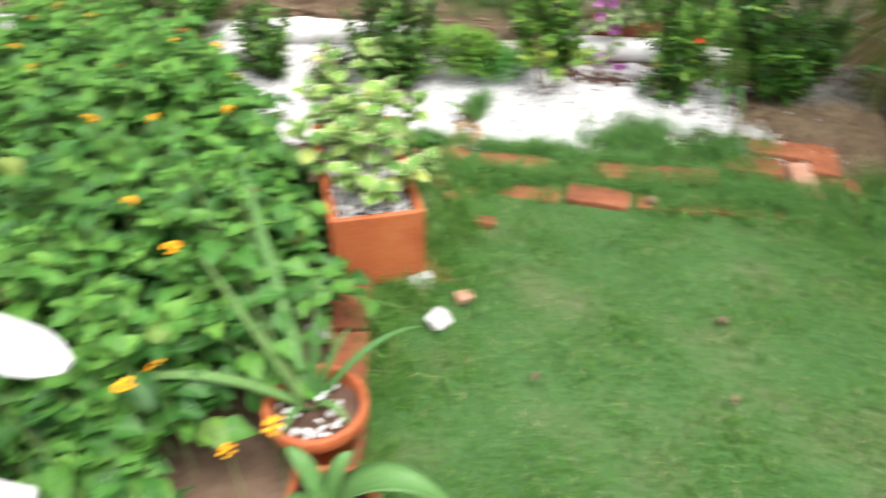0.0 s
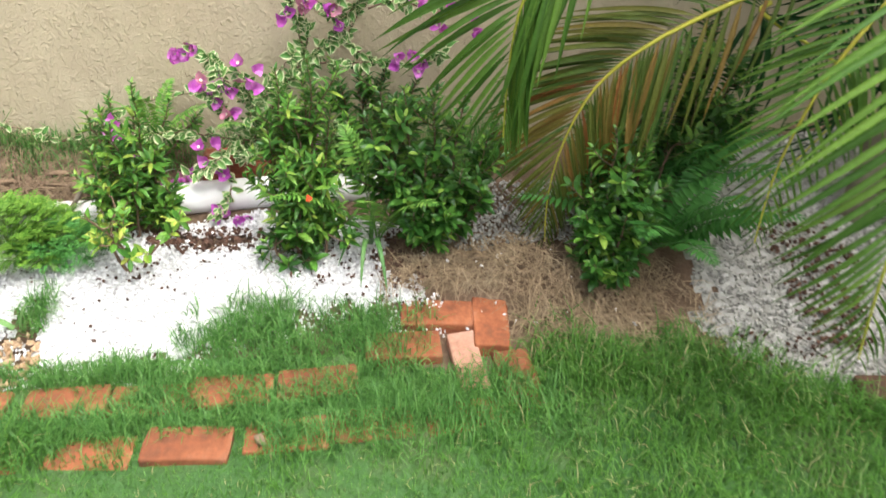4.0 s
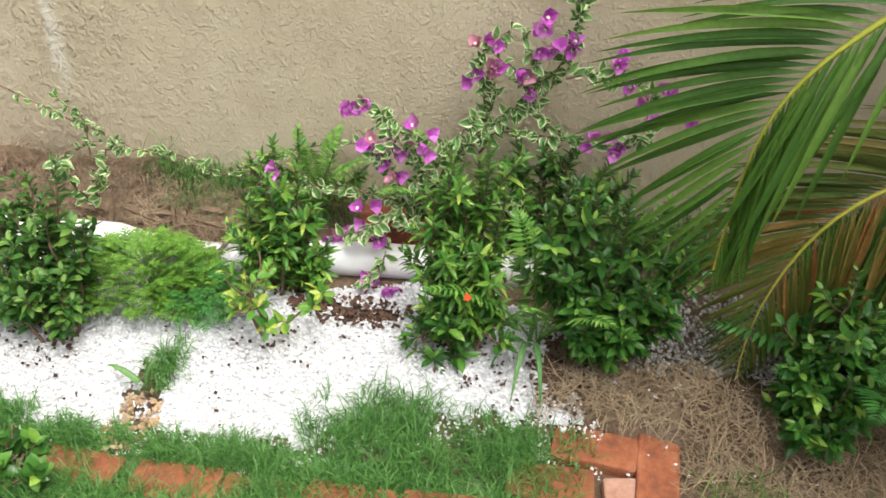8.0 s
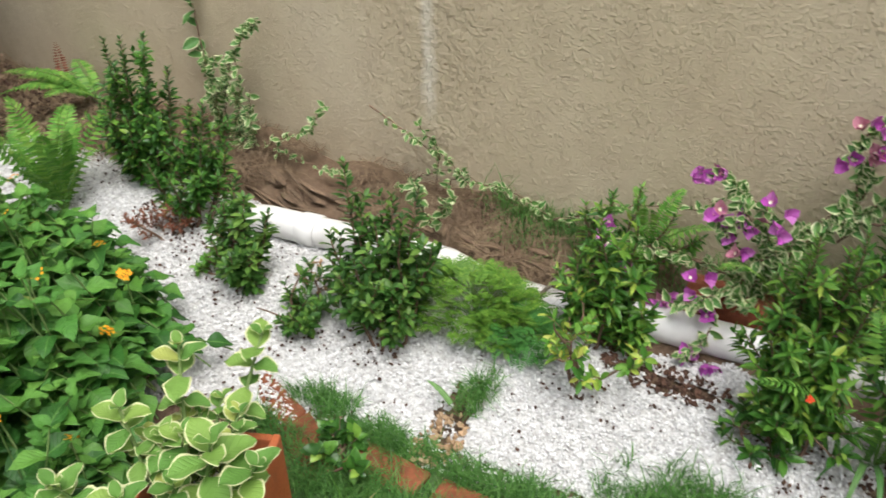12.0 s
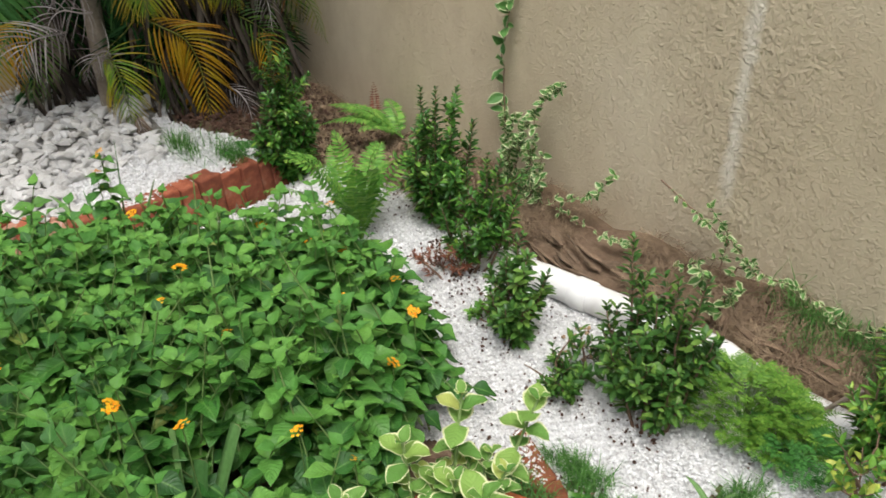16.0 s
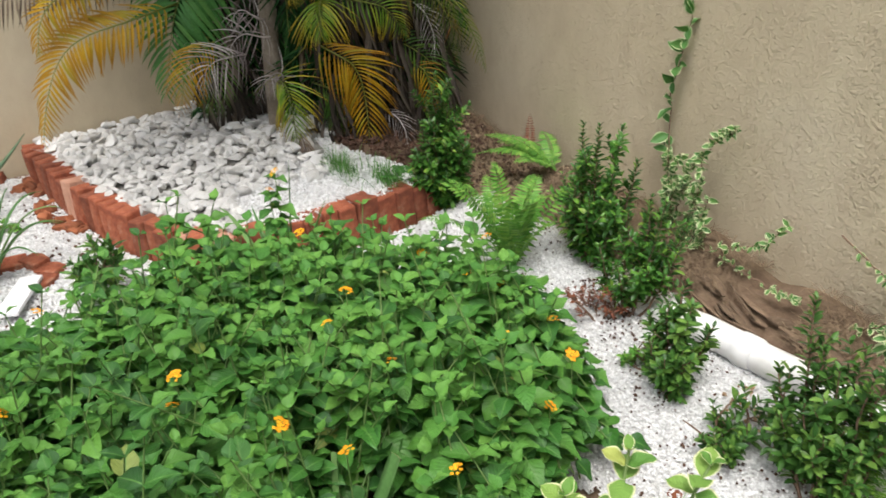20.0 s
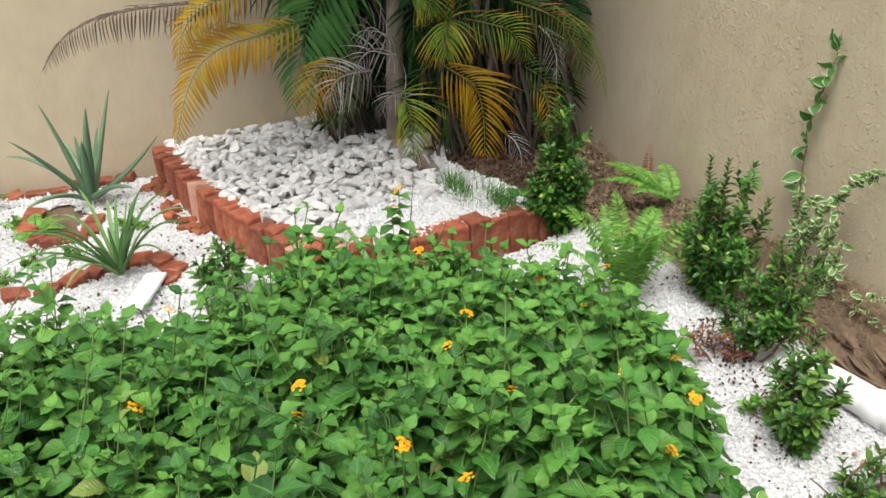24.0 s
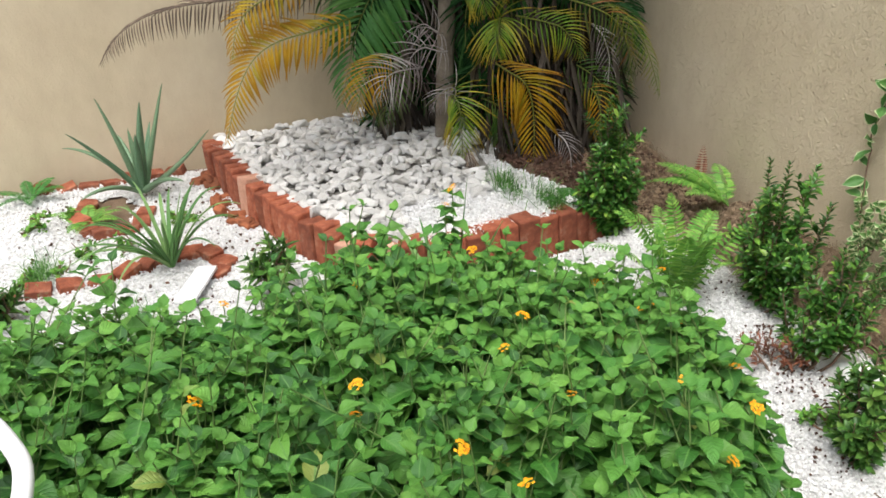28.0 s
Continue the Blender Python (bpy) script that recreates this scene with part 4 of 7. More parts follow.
PINNA = leaf_form(1, 0.28, 1, 3, 0.15, 0.12, 0.3, 0.9)
CROWN_LEAF = leaf_form(1, 0.085, 1, 3, 0.5, 0.5, 0.3, 0.9)
FROND_LEAF = leaf_form(1, 0.075, 1, 7, 0.5, 0.30, 0.3, 0.9)
ARCHED_LEAF = leaf_form(1, 0.075, 1, 8, 0.5, 0.55, 0.3, 0.9)


def blade_form(curve):
    V = np.array([(-0.5, 0, 0), (0.5, 0, 0), (-0.42, 0.55, 0.12 * curve), (0.42, 0.55, 0.12 * curve), (-0.04, 1, -0.25 * curve), (0.04, 1, -0.25 * curve)])
    V[:, 0] *= 0.07
    return V, np.array([(0, 1, 3, 2), (2, 3, 5, 4)]), np.array([(0, 0), (1, 0), (0, 0.5), (1, 0.5), (0, 1), (1, 1)], float)


BLADES = [blade_form(c) for c in (0.4, 1.0, 1.6)]


def blades(name, x, y, z, length, seed, mat, label, category="grass", lean=0.8, wide=1.0, rise=(0.35, 1.0)):
    """Blades of grass at the given places."""
    r, h = rng(seed), Heap()
    for k in range(3):
        s = slice(k, None, 3)
        n = len(x[s])
        a = r.uniform(0, 2 * np.pi, n)
        up = r.uniform(*rise, n)
        D = np.stack([np.cos(a) * lean * (1.15 - up), np.sin(a) * lean * (1.15 - up), up], -1)
        N = np.stack([-np.cos(a), -np.sin(a), np.full(n, 0.4)], -1)
        L = length[s] * r.uniform(0.6, 1.3, n)
        M = frames(D, N) * L[:, None, None]
        M[:, :, 0] *= (wide * 0.035 / np.maximum(L, 0.02))[:, None] ** 0.5
        V, F = spread(BLADES[k][0], BLADES[k][1], M, np.stack([x[s], y[s], z[s]], -1))
        h.add(V, F, np.tile(BLADES[k][2], (n, 1)))
    return put(name, h.mesh(name, mat), None, None, label, category, "", "stuff")


# ---- lantana ----
LANTANA_EDGE = np.array([(-0.44, 1.0), (-0.37, 1.36), (-0.36, 1.62), (-0.44, 1.85), (-0.63, 2.10), (-0.81, 2.37), (-1.05, 2.58), (-1.30, 2.66), (-1.60, 2.56), (-1.78, 2.32), (-1.90, 1.98), (-1.98, 1.62), (-1.84, 1.32), (-1.95, 0.86), (-1.92, 0.35), (-1.15, 0.35), (-1.05, 0.88), (-0.5, 0.93)])


def inside(poly, x, y):
    res = np.zeros(np.shape(x), bool)
    for (ax, ay), (bx, by) in zip(poly, np.roll(poly, -1, 0)):
        res ^= ((ay > y) != (by > y)) & (x < (bx - ax) * (y - ay) / (by - ay + 1e-12) + ax)
    return res


def edge_gap(poly, x, y):
    P, d = np.stack([x, y], -1), np.full(np.shape(x), 9.0)
    for a, b in zip(poly, np.roll(poly, -1, 0)):
        t = np.clip(((P - a) @ (b - a)) / ((b - a) @ (b - a)), 0, 1)
        d = np.minimum(d, np.linalg.norm(P - (a + t[:, None] * (b - a)), axis=1))
    return d


FLORET = leaf_form(1, 0.9, 1, 2, 0.1, 0.2, 0.6, 0.5)


def flower_mesh(name, seed, mat, radius=0.012, n=16):
    r, h = rng(seed), Heap()
    for _ in range(n):
        a, q = r.uniform(0, 2 * np.pi), math.sqrt(r.uniform(0, 1))
        p = np.array([radius * q * math.cos(a), radius * q * math.sin(a), radius * 0.5 * (1 - q * q)])
        for k in range(4):
            b = a + k * np.pi / 2
            strew(h, FLORET, [p], [(math.cos(b), math.sin(b), 0.25)], [UPV], [0.0052])
    return h.mesh(name, mat)


def lantana():
    r = rng(40)
    bush = base("lantana_bush", pose(-1.1, 1.5, 0.03), "spreading green lantana bush with small orange flower heads", "bush")
    off = -np.array([-1.1, 1.5, 0.03])
    x, y = r.uniform(-2.15, -0.2, 5200), r.uniform(0.3, 2.7, 5200)
    ok = inside(LANTANA_EDGE, x, y) & (((x + 0.74) / 0.13) ** 2 + ((y - 1.75) / 0.16) ** 2 > 1)
    x, y = x[ok][:1600], y[ok][:1600]
    gap = edge_gap(LANTANA_EDGE, x, y)
    top = 0.19 + 0.25 * smooth(gap, -0.05, 0.28) + 0.085 * noise2(x, y, 0.14, 1) + 0.05 * r.normal(size=len(x)) * smooth(gap, 0, 0.1)
    top = top + 0.07 * smooth(-x, 1.5, 1.8) * smooth(y, 1.2, 1.5)
    top = np.maximum(top + 0.17 * smooth(r.uniform(0, 1, len(x)), 0.88, 1.0), 0.12)
    P, D, N, S, young, stems = [], [], [], [], [], Heap()
    for i in range(len(x)):
        lean = r.normal(0, 0.07, 2)
        tip = np.array([x[i], y[i], 0.05 + top[i]])
        foot = np.array([x[i] - lean[0] * 2, y[i] - lean[1] * 2, 0.05 + top[i] * 0.25])
        line = bend(foot, tip, 0.01, 5)
        V, F = tube(line + off, np.linspace(0.003, 0.0016, 5), 4)
        stems.add(V, F)
        turn = r.uniform(0, np.pi)
        for k in range(5):
            q, _ = along(line, np.array([1 - k * 0.19]))
            size = (0.036, 0.058, 0.072, 0.078, 0.070)[k] * r.uniform(0.7, 1.25)
            for side in (0, np.pi):
                a = turn + k * np.pi / 2 + side + r.normal(0, 0.25)
                tilt = (0.9, 0.40, 0.08, -0.10, -0.2)[k] + r.normal(0, 0.22)
                d = np.array([math.cos(a), math.sin(a), tilt])
                P.append(q[0]), D.append(d), N.append((-d[0] * 0.4 + r.normal(0, 0.22), -d[1] * 0.4 - 0.05 + r.normal(0, 0.22), 1.0)), S.append(size)
                young.append(k == 0 or (k == 1 and r.uniform() < 0.45))
    P, D, N, S = np.array(P), np.array(D), np.array(N), np.array(S)
    put("stem_tangle", stems.mesh("stem_tangle", STEM), bush, None, "", "", "", "stuff")
    # the 300 topmost leaves of the side towards the house are single leaves, the rest one mass of leaves
    score = P[:, 2] - 0.25 * np.abs(P[:, 1] - 1.4) - 0.15 * np.abs(P[:, 0] + 0.9)
    first = np.argsort(-score)[:300]
    rest = np.setdiff1d(np.arange(len(P)), first)
    h = Heap()
    young = np.array(young)
    old, fresh = rest[~young[rest]], rest[young[rest]]
    strew(h, LANTANA_FORM, P[old] + off, D[old], N[old], S[old])
    put("foliage", h.mesh("foliage", LANTANA), bush, None, "", "", "", "stuff")
    h = Heap()
    strew(h, LANTANA_FORM, P[fresh] + off, D[fresh], N[fresh], S[fresh])
    put("young_foliage", h.mesh("young_foliage", LANTANA_YOUNG), bush, None, "light green young leaves", "", "", "stuff")
    leaf = mesh("leaf", LANTANA_FORM[0], LANTANA_FORM[1], LANTANA, LANTANA_FORM[2])
    M = frames(D[first], N[first]) * S[first][:, None, None]
    for m, p in zip(M, P[first] + off):
        put("leaf", leaf, bush, Matrix([[*m[0], p[0]], [*m[1], p[1]], [*m[2], p[2]], [0, 0, 0, 1]]))
    heads = [flower_mesh("flower_head", s, ORANGE, 0.015 + 0.0015 * s, 17 + 3 * s) for s in range(3)]
    bud = flower_mesh("bud_head", 9, LANTANA_YOUNG, 0.006, 8)
    spots = [(-1.334, 2.427, 0.40), (-1.597, 2.619, 0.335), (-1.293, 2.476, 0.345), (-1.014, 1.472, 0.51), (-1.099, 2.585, 0.19), (-1.13, 1.50, 0.50), (-1.16, 2.56, 0.25), (-1.36, 2.40, 0.37), (-1.75, 2.02, 0.45), (-1.62, 1.62, 0.48), (-1.75, 1.25, 0.42), (-1.28, 1.98, 0.49), (-1.16, 1.88, 0.49),
             (-0.42, 1.58, 0.40), (-1.90, 2.011, 0.655), (-1.90, 1.985, 0.60), (-1.06, 2.50, 0.34), (-0.92, 2.46, 0.32), (-0.210, 0.924, 0.36), (-0.158, 0.987, 0.36), (-0.50, 1.33, 0.47), (-0.62, 1.40, 0.47), (-0.40, 1.05, 0.40), (-0.45, 1.02, 0.38), (-0.75, 1.75, 0.46), (-0.98, 2.28, 0.44), (-1.45, 2.30, 0.43), (-0.65, 1.95, 0.40), (-1.2, 1.15, 0.50), (-1.5, 0.8, 0.48), (-1.68, 0.95, 0.46), (-0.80, 2.30, 0.30), (-0.85, 1.65, 0.50), (-0.68, 1.18, 0.47), (-0.95, 1.95, 0.48), (-0.55, 2.02, 0.34)]
    for i, s in enumerate(spots):
        near = np.argsort((x - s[0]) ** 2 + (y - s[1]) ** 2)[:8]
        up = max(s[2], min(s[2] + 0.05, 0.05 + float(np.max(top[near])) + 0.012))
        V, F = tube(bend((s[0] + 0.015, s[1], up - 0.32), (s[0], s[1], up), 0.0, 4) + off, 0.0015, 4)
        put("flower_stalk", mesh("flower_stalk", V, F, STEM), bush)
        for k in range(4 if s[2] > 0.58 else 0):
            for a in (0.5 + k * 1.57, 3.64 + k * 1.57):
                m = frames(np.array([(math.cos(a), math.sin(a), 0.15 - 0.1 * k)]), np.array([(-math.cos(a) * 0.3, -math.sin(a) * 0.3, 1.0)]))[0] * (0.05 + 0.012 * k)
                p = np.array([s[0], s[1], up - 0.02 - 0.05 * k]) + off
                put("leaf", leaf, bush, Matrix([[*m[0], p[0]], [*m[1], p[1]], [*m[2], p[2]], [0, 0, 0, 1]]))
        put("flower_head", heads[i % 3], bush, pose(*(np.array([s[0], s[1], up]) + off), r.normal(0, 18), r.normal(0, 18), r.uniform(0, 360)))
    for i in range(26):
        k = r.integers(len(x))
        put("bud_head", bud, bush, pose(*(np.array([x[k], y[k], 0.065 + top[k]]) + off), 0, 0, 30 * i))


lantana()


# ---- shrubs ----
GROUPS = {"dark_shrub": "dark shrubs in the bed", "ixora_shrub": "bright shrubs in the bed", "gravel_weed": "weeds in the gravel", "seedling": "seedlings", "sword_fern": "sword ferns", "weed_fern": "fern weeds", "green_sprout": "sprouts", "strap_plant": "strap-leaved plants", "variegated_creeper": "creepers on the wall"}


def shrub(name, x, y, height, radius, stems, leaf, size, mat, label, seed, spacing=0.022, bare=0.25, spread_out=0.6, whorl=3, category="shrub", twig=TWIG, tilt=0.7, lean=(0, 0), rise=(0.15, 1.5), cone=0.0):
    """A branched shrub: main branches from one foot, twigs off them, leaves in whorls towards the twigs' ends."""
    r = rng(seed)
    z0 = float(ground_z(x, y))
    bush = base(name, pose(x, y, z0), label, category, GROUPS.get(name, ""))
    P, D, N, S = [], [], [], []
    mains, bodies = [], []
    for i in range(max(4, stems // 3)):
        a, q = r.uniform(0, 2 * np.pi), math.sqrt(r.uniform(0, 1))
        h = height * (1 - 0.35 * q * q) * r.uniform(0.7, 0.95)
        tip = np.array([math.cos(a) * radius * q * 0.8 + lean[0] * h, math.sin(a) * radius * q * 0.8 + lean[1] * h, h])
        foot = np.array([math.cos(a) * radius * q * (1 - spread_out) * 0.4, math.sin(a) * radius * q * (1 - spread_out) * 0.4, -0.01])
        line = bend(foot, tip, 0.0, 9, seed * 50 + i, 0.03)
        mains.append(line)
        V, F = tube(line, np.linspace(0.0055, 0.002, 9), 5)
        body = Heap()
        body.add(V, F)
        bodies.append(body)
    reach = 0.3 * radius + 0.16 * height
    for i in range(int(stems * 2.6)):
        k = r.integers(len(mains))
        t0 = r.uniform(max(0.12, bare * 0.8), 1.0) ** 0.8
        p, d = along(mains[k], np.array([t0]))
        a = r.uniform(0, 2 * np.pi)
        L = reach * r.uniform(0.45, 1.15) * (1.15 - 0.5 * t0)
        end = p[0] + unit(np.array([math.cos(a), math.sin(a), r.uniform(*rise)])) * L
        out = math.hypot(end[0] - lean[0] * end[2], end[1] - lean[1] * end[2])
        rim = radius * (1 - cone * min(1.0, max(0.0, end[2] / height)) ** 1.5)
        if out > rim:
            end[:2] *= rim / out * r.uniform(0.85, 1.1)
        end[2] = min(end[2], height * r.uniform(0.93, 1.08))
        line = bend(p[0], end, -0.012, 6, seed * 70 + i, 0.006)
        V, F = tube(line, np.linspace(0.0026, 0.0012, 6), 4)
        bodies[k].add(V, F)
        L = float(np.linalg.norm(np.diff(line, axis=0), axis=1).sum())
        n = max(3, int(L / spacing * 0.85))
        for m in range(n):
            t = 1.0 - 0.9 * (m / n) ** 1.2
            p, d = along(line, np.array([t]))
            young = smooth(t, 0.8, 1.0)
            for w in range(whorl if m else whorl + 1):
                b = m * 1.3 + w * 2 * np.pi / (whorl + (m == 0)) + r.normal(0, 0.35)
                e1 = unit(np.cross(d[0], np.array([0.3, 0.2, 1.0])))
                e2 = np.cross(d[0], e1)
                side = e1 * math.cos(b) + e2 * math.sin(b)
                dd = unit(side + d[0] * (tilt * 0.8 + 0.7 * young) + UPV * 0.12 + r.normal(0, 0.15, 3))
                P.append(p[0]), D.append(dd), N.append(d[0] * 0.5 + UPV * 0.7 - side * 0.3 + r.normal(0, 0.15, 3)), S.append(size * 1.16 * r.uniform(0.6, 1.2) * (1 - 0.3 * young))
    for body in bodies:
        put("branch", body.mesh("branch", twig), bush)
    h = Heap()
    strew(h, leaf, P, D, N, S)
    put("foliage", h.mesh("foliage", mat), bush, None, "", "", "", "stuff")
    return bush


def spire_shrub(name, x, y, tips, leaf, size, mat, label, seed, bare=0.12, shoots=6, pitch=0.013, category="shrub"):
    """A shrub of upright leafy stems from one foot to the given tips, with side shoots; leaves in whorls that point up and out."""
    r = rng(seed)
    z0 = float(ground_z(x, y))
    bush = base(name, pose(x, y, z0), label, category, GROUPS.get(name, ""))
    P, D, N, S = [], [], [], []

    def dress(line, from_share):
        length = float(np.linalg.norm(np.diff(line, axis=0), axis=1).sum())
        n = max(4, int(length * (1 - from_share) / pitch))
        for m in range(n):
            t = from_share + (1 - from_share) * (m + 0.5) / n
            p, d = along(line, np.array([t]))
            young = float(smooth(t, 0.75, 1.0))
            e1 = unit(np.cross(d[0], np.array([0.3, 0.2, 0.4])))
            e2 = np.cross(d[0], e1)
            for w in range(3):
                b = m * 1.25 + w * 2.09 + r.normal(0, 0.3)
                side = e1 * math.cos(b) + e2 * math.sin(b)
                dd = unit(side + d[0] * (0.55 + 0.9 * young) + r.normal(0, 0.15, 3))
                P.append(p[0]), D.append(dd), N.append(d[0] * 0.6 + UPV * 0.6 - side * 0.4 + r.normal(0, 0.15, 3)), S.append(size * r.uniform(0.7, 1.25) * (1 - 0.4 * young))

    for i, tip in enumerate(tips):
        end = np.array(tip, float) - np.array([x, y, z0])
        foot = np.array([end[0] * 0.15 + r.normal(0, 0.012), end[1] * 0.15 + r.normal(0, 0.012), -0.01])
        line = bend(foot, end, 0.0, 10, seed * 40 + i, 0.014)
        line[:, :2] = foot[:2] + (end[:2] - foot[:2]) * (np.linspace(0, 1, 10) ** 0.7)[:, None] + r.normal(0, 0.004, (10, 2))
        V, F = tube(line, np.linspace(0.0055, 0.0018, 10), 5)
        body = Heap()
        body.add(V, F)
        dress(line, bare)
        for k in range(shoots):
            t0 = r.uniform(bare, 0.8)
            p, d = along(line, np.array([t0]))
            a = r.uniform(0, 2 * np.pi)
            length = end[2] * r.uniform(0.16, 0.36) * (1.25 - 0.6 * t0)
            q = p[0] + unit(np.array([math.cos(a) * 0.7, math.sin(a) * 0.7, r.uniform(0.3, 1.3)])) * length
            twig = bend(p[0], q, -0.01, 6)
            V, F = tube(twig, np.linspace(0.0026, 0.0012, 6), 4)
            body.add(V, F)
            dress(twig, 0.15)
        put("branch", body.mesh("branch", TWIG), bush)
    h = Heap()
    strew(h, leaf, P, D, N, S)
    put("foliage", h.mesh("foliage", mat), bush, None, "", "", "", "stuff")
    return bush


spire_shrub("dark_shrub", -1.66, 3.13, [(-1.828, 3.2, 0.612), (-1.732, 3.2, 0.63), (-1.616, 3.2, 0.655), (-1.515, 3.2, 0.55), (-1.83, 3.12, 0.42), (-1.68, 3.04, 0.46), (-1.58, 3.04, 0.42), (-1.47, 3.08, 0.42), (-1.66, 3.14, 0.52), (-1.78, 3.16, 0.5)], BLUNT, 0.040, IXORA, "upright dark green small-leaved shrub beside the wall", 51, 0.12, 5, 0.014)
spire_shrub("dark_shrub", -1.30, 3.00, [(-1.42, 3.08, 0.44), (-1.33, 3.1, 0.47), (-1.24, 3.05, 0.42), (-1.40, 2.95, 0.33), (-1.28, 2.93, 0.32), (-1.20, 2.99, 0.34), (-1.16, 3.08, 0.40), (-1.28, 3.12, 0.52), (-1.38, 3.14, 0.50), (-1.20, 3.14, 0.46)], BLUNT, 0.038, IXORA, "loose dark green shrub with bare reddish twigs at its foot", 52, 0.32, 4, 0.016)
spire_shrub("dark_shrub", -0.94, 2.86, [(-1.01, 2.95, 0.38), (-0.93, 2.9, 0.36), (-0.86, 2.92, 0.33), (-1.05, 2.86, 0.29), (-0.85, 2.83, 0.26), (-0.98, 2.8, 0.25), (-0.91, 2.79, 0.22), (-1.00, 2.88, 0.33)], BLUNT, 0.040, BOX, "bushy dark green shrub in the white gravel", 53, 0.1, 5, 0.014)
spire_shrub("dark_shrub", -0.42, 2.86, [(-0.622, 3.0, 0.52), (-0.458, 3.0, 0.48), (-0.375, 3.0, 0.505), (-0.55, 2.95, 0.42), (-0.64, 2.93, 0.34), (-0.50, 2.86, 0.34), (-0.42, 2.83, 0.30), (-0.34, 2.85, 0.28), (-0.56, 2.86, 0.26), (-0.30, 2.94, 0.38), (-0.47, 2.93, 0.42), (-0.40, 2.94, 0.44)], BLUNT, 0.043, BOX, "spreading dark green shrub in the white gravel", 54, 0.16, 6, 0.019)
shrub("dark_shrub", -0.68, 2.84, 0.17, 0.14, 14, BLUNT, 0.034, BOX, "low sprawling dark green shrub in the gravel", 55, 0.014, 0.1, 0.5, 3)
spire_shrub("conical_shrub", -2.45, 2.935, [(-2.45, 2.90, 0.70), (-2.47, 2.95, 0.62), (-2.42, 2.94, 0.60), (-2.45, 2.86, 0.58), (-2.52, 2.93, 0.53), (-2.38, 2.93, 0.52), (-2.40, 2.86, 0.50), (-2.50, 2.85, 0.48), (-2.43, 3.00, 0.52), (-2.54, 2.96, 0.40), (-2.36, 2.90, 0.40), (-2.39, 2.82, 0.36), (-2.47, 2.80, 0.36), (-2.33, 2.95, 0.36), (-2.36, 3.01, 0.38), (-2.42, 2.83, 0.26), (-2.35, 2.86, 0.26), (-2.32, 2.92, 0.25)], BLUNT, 0.041, IXORA, "dense conical green shrub at the end of the brick edging", 56, 0.06, 7, 0.0135)
spire_shrub("ixora_shrub", 0.62, 3.05, [(0.658, 3.07, 0.67), (0.573, 3.07, 0.625), (0.618, 3.05, 0.53), (0.53, 3.05, 0.49), (0.545, 3.02, 0.36), (0.64, 3.08, 0.59), (0.70, 3.04, 0.52), (0.68, 3.0, 0.42), (0.60, 2.97, 0.34)], LANCE, 0.043, IXORA_YOUNG, "bright green upright shrub in front of the pipe", 57, 0.08, 7, 0.014)
spire_shrub("ixora_shrub", 0.97, 3.08, [(0.80, 3.05, 0.52), (0.90, 3.05, 0.58), (0.99, 3.06, 0.56), (0.84, 3.08, 0.58), (1.07, 3.07, 0.56), (1.14, 3.05, 0.46), (0.86, 2.99, 0.40), (0.96, 2.97, 0.42), (1.06, 2.97, 0.40), (0.92, 2.94, 0.28), (1.02, 2.93, 0.27), (1.12, 2.98, 0.30), (1.16, 3.1, 0.46)], BLUNT, 0.043, IXORA, "dense bushy green shrub beside dry straw", 58, 0.15, 6, 0.016)
spire_shrub("ixora_shrub", 1.48, 2.91, [(1.46, 2.95, 0.52), (1.41, 2.95, 0.39), (1.55, 2.96, 0.48), (1.51, 2.93, 0.44), (1.38, 2.90, 0.27), (1.42, 2.86, 0.28), (1.49, 2.84, 0.30), (1.56, 2.86, 0.30), (1.60, 2.93, 0.36), (1.41, 2.80, 0.17), (1.50, 2.80, 0.17), (1.56, 3.0, 0.5), (1.44, 2.9, 0.36)], BLUNT, 0.045, IXORA, "glossy green shrub under the palm frond", 59, 0.05, 6, 0.016)
shrub("ixora_shrub", 1.58, 3.18, 0.46, 0.22, 26, BLUNT, 0.042, BOX, "dark green shrub in the palm's shade", 60, 0.018, 0.05, 0.6, 3)
spire_shrub("dark_shrub", 1.86, 3.34, [(1.76, 3.36, 0.62), (1.86, 3.38, 0.68), (1.95, 3.36, 0.6), (1.80, 3.28, 0.46), (1.90, 3.27, 0.44), (2.0, 3.3, 0.45)], BLUNT, 0.046, BOX, "dark green shrub against the wall under the palm", 69)
spire_shrub("ixora_shrub", 0.78, 3.38, [(0.70, 3.4, 0.50), (0.78, 3.4, 0.47), (0.86, 3.4, 0.52), (0.95, 3.38, 0.46), (0.74, 3.32, 0.38), (0.90, 3.32, 0.38), (1.02, 3.4, 0.44)], LANCE, 0.046, IXORA, "bright green shrub behind the drain pipe", 161, 0.1, 5, 0.015)
spire_shrub("ixora_shrub", 0.02, 3.37, [(-0.06, 3.4, 0.36), (0.02, 3.4, 0.42), (0.10, 3.4, 0.44), (0.20, 3.38, 0.40), (0.05, 3.34, 0.32), (0.28, 3.4, 0.36)], LANCE, 0.042, IXORA_YOUNG, "yellow-green shoots between pipe and wall", 162, 0.15, 4, 0.016)
shrub("croton_shrub", 0.13, 2.97, 0.30, 0.16, 7, BLUNT, 0.034, CROTON, "small shrub with yellow-green young leaves", 61, 0.021, 0.35, 0.6, 3)
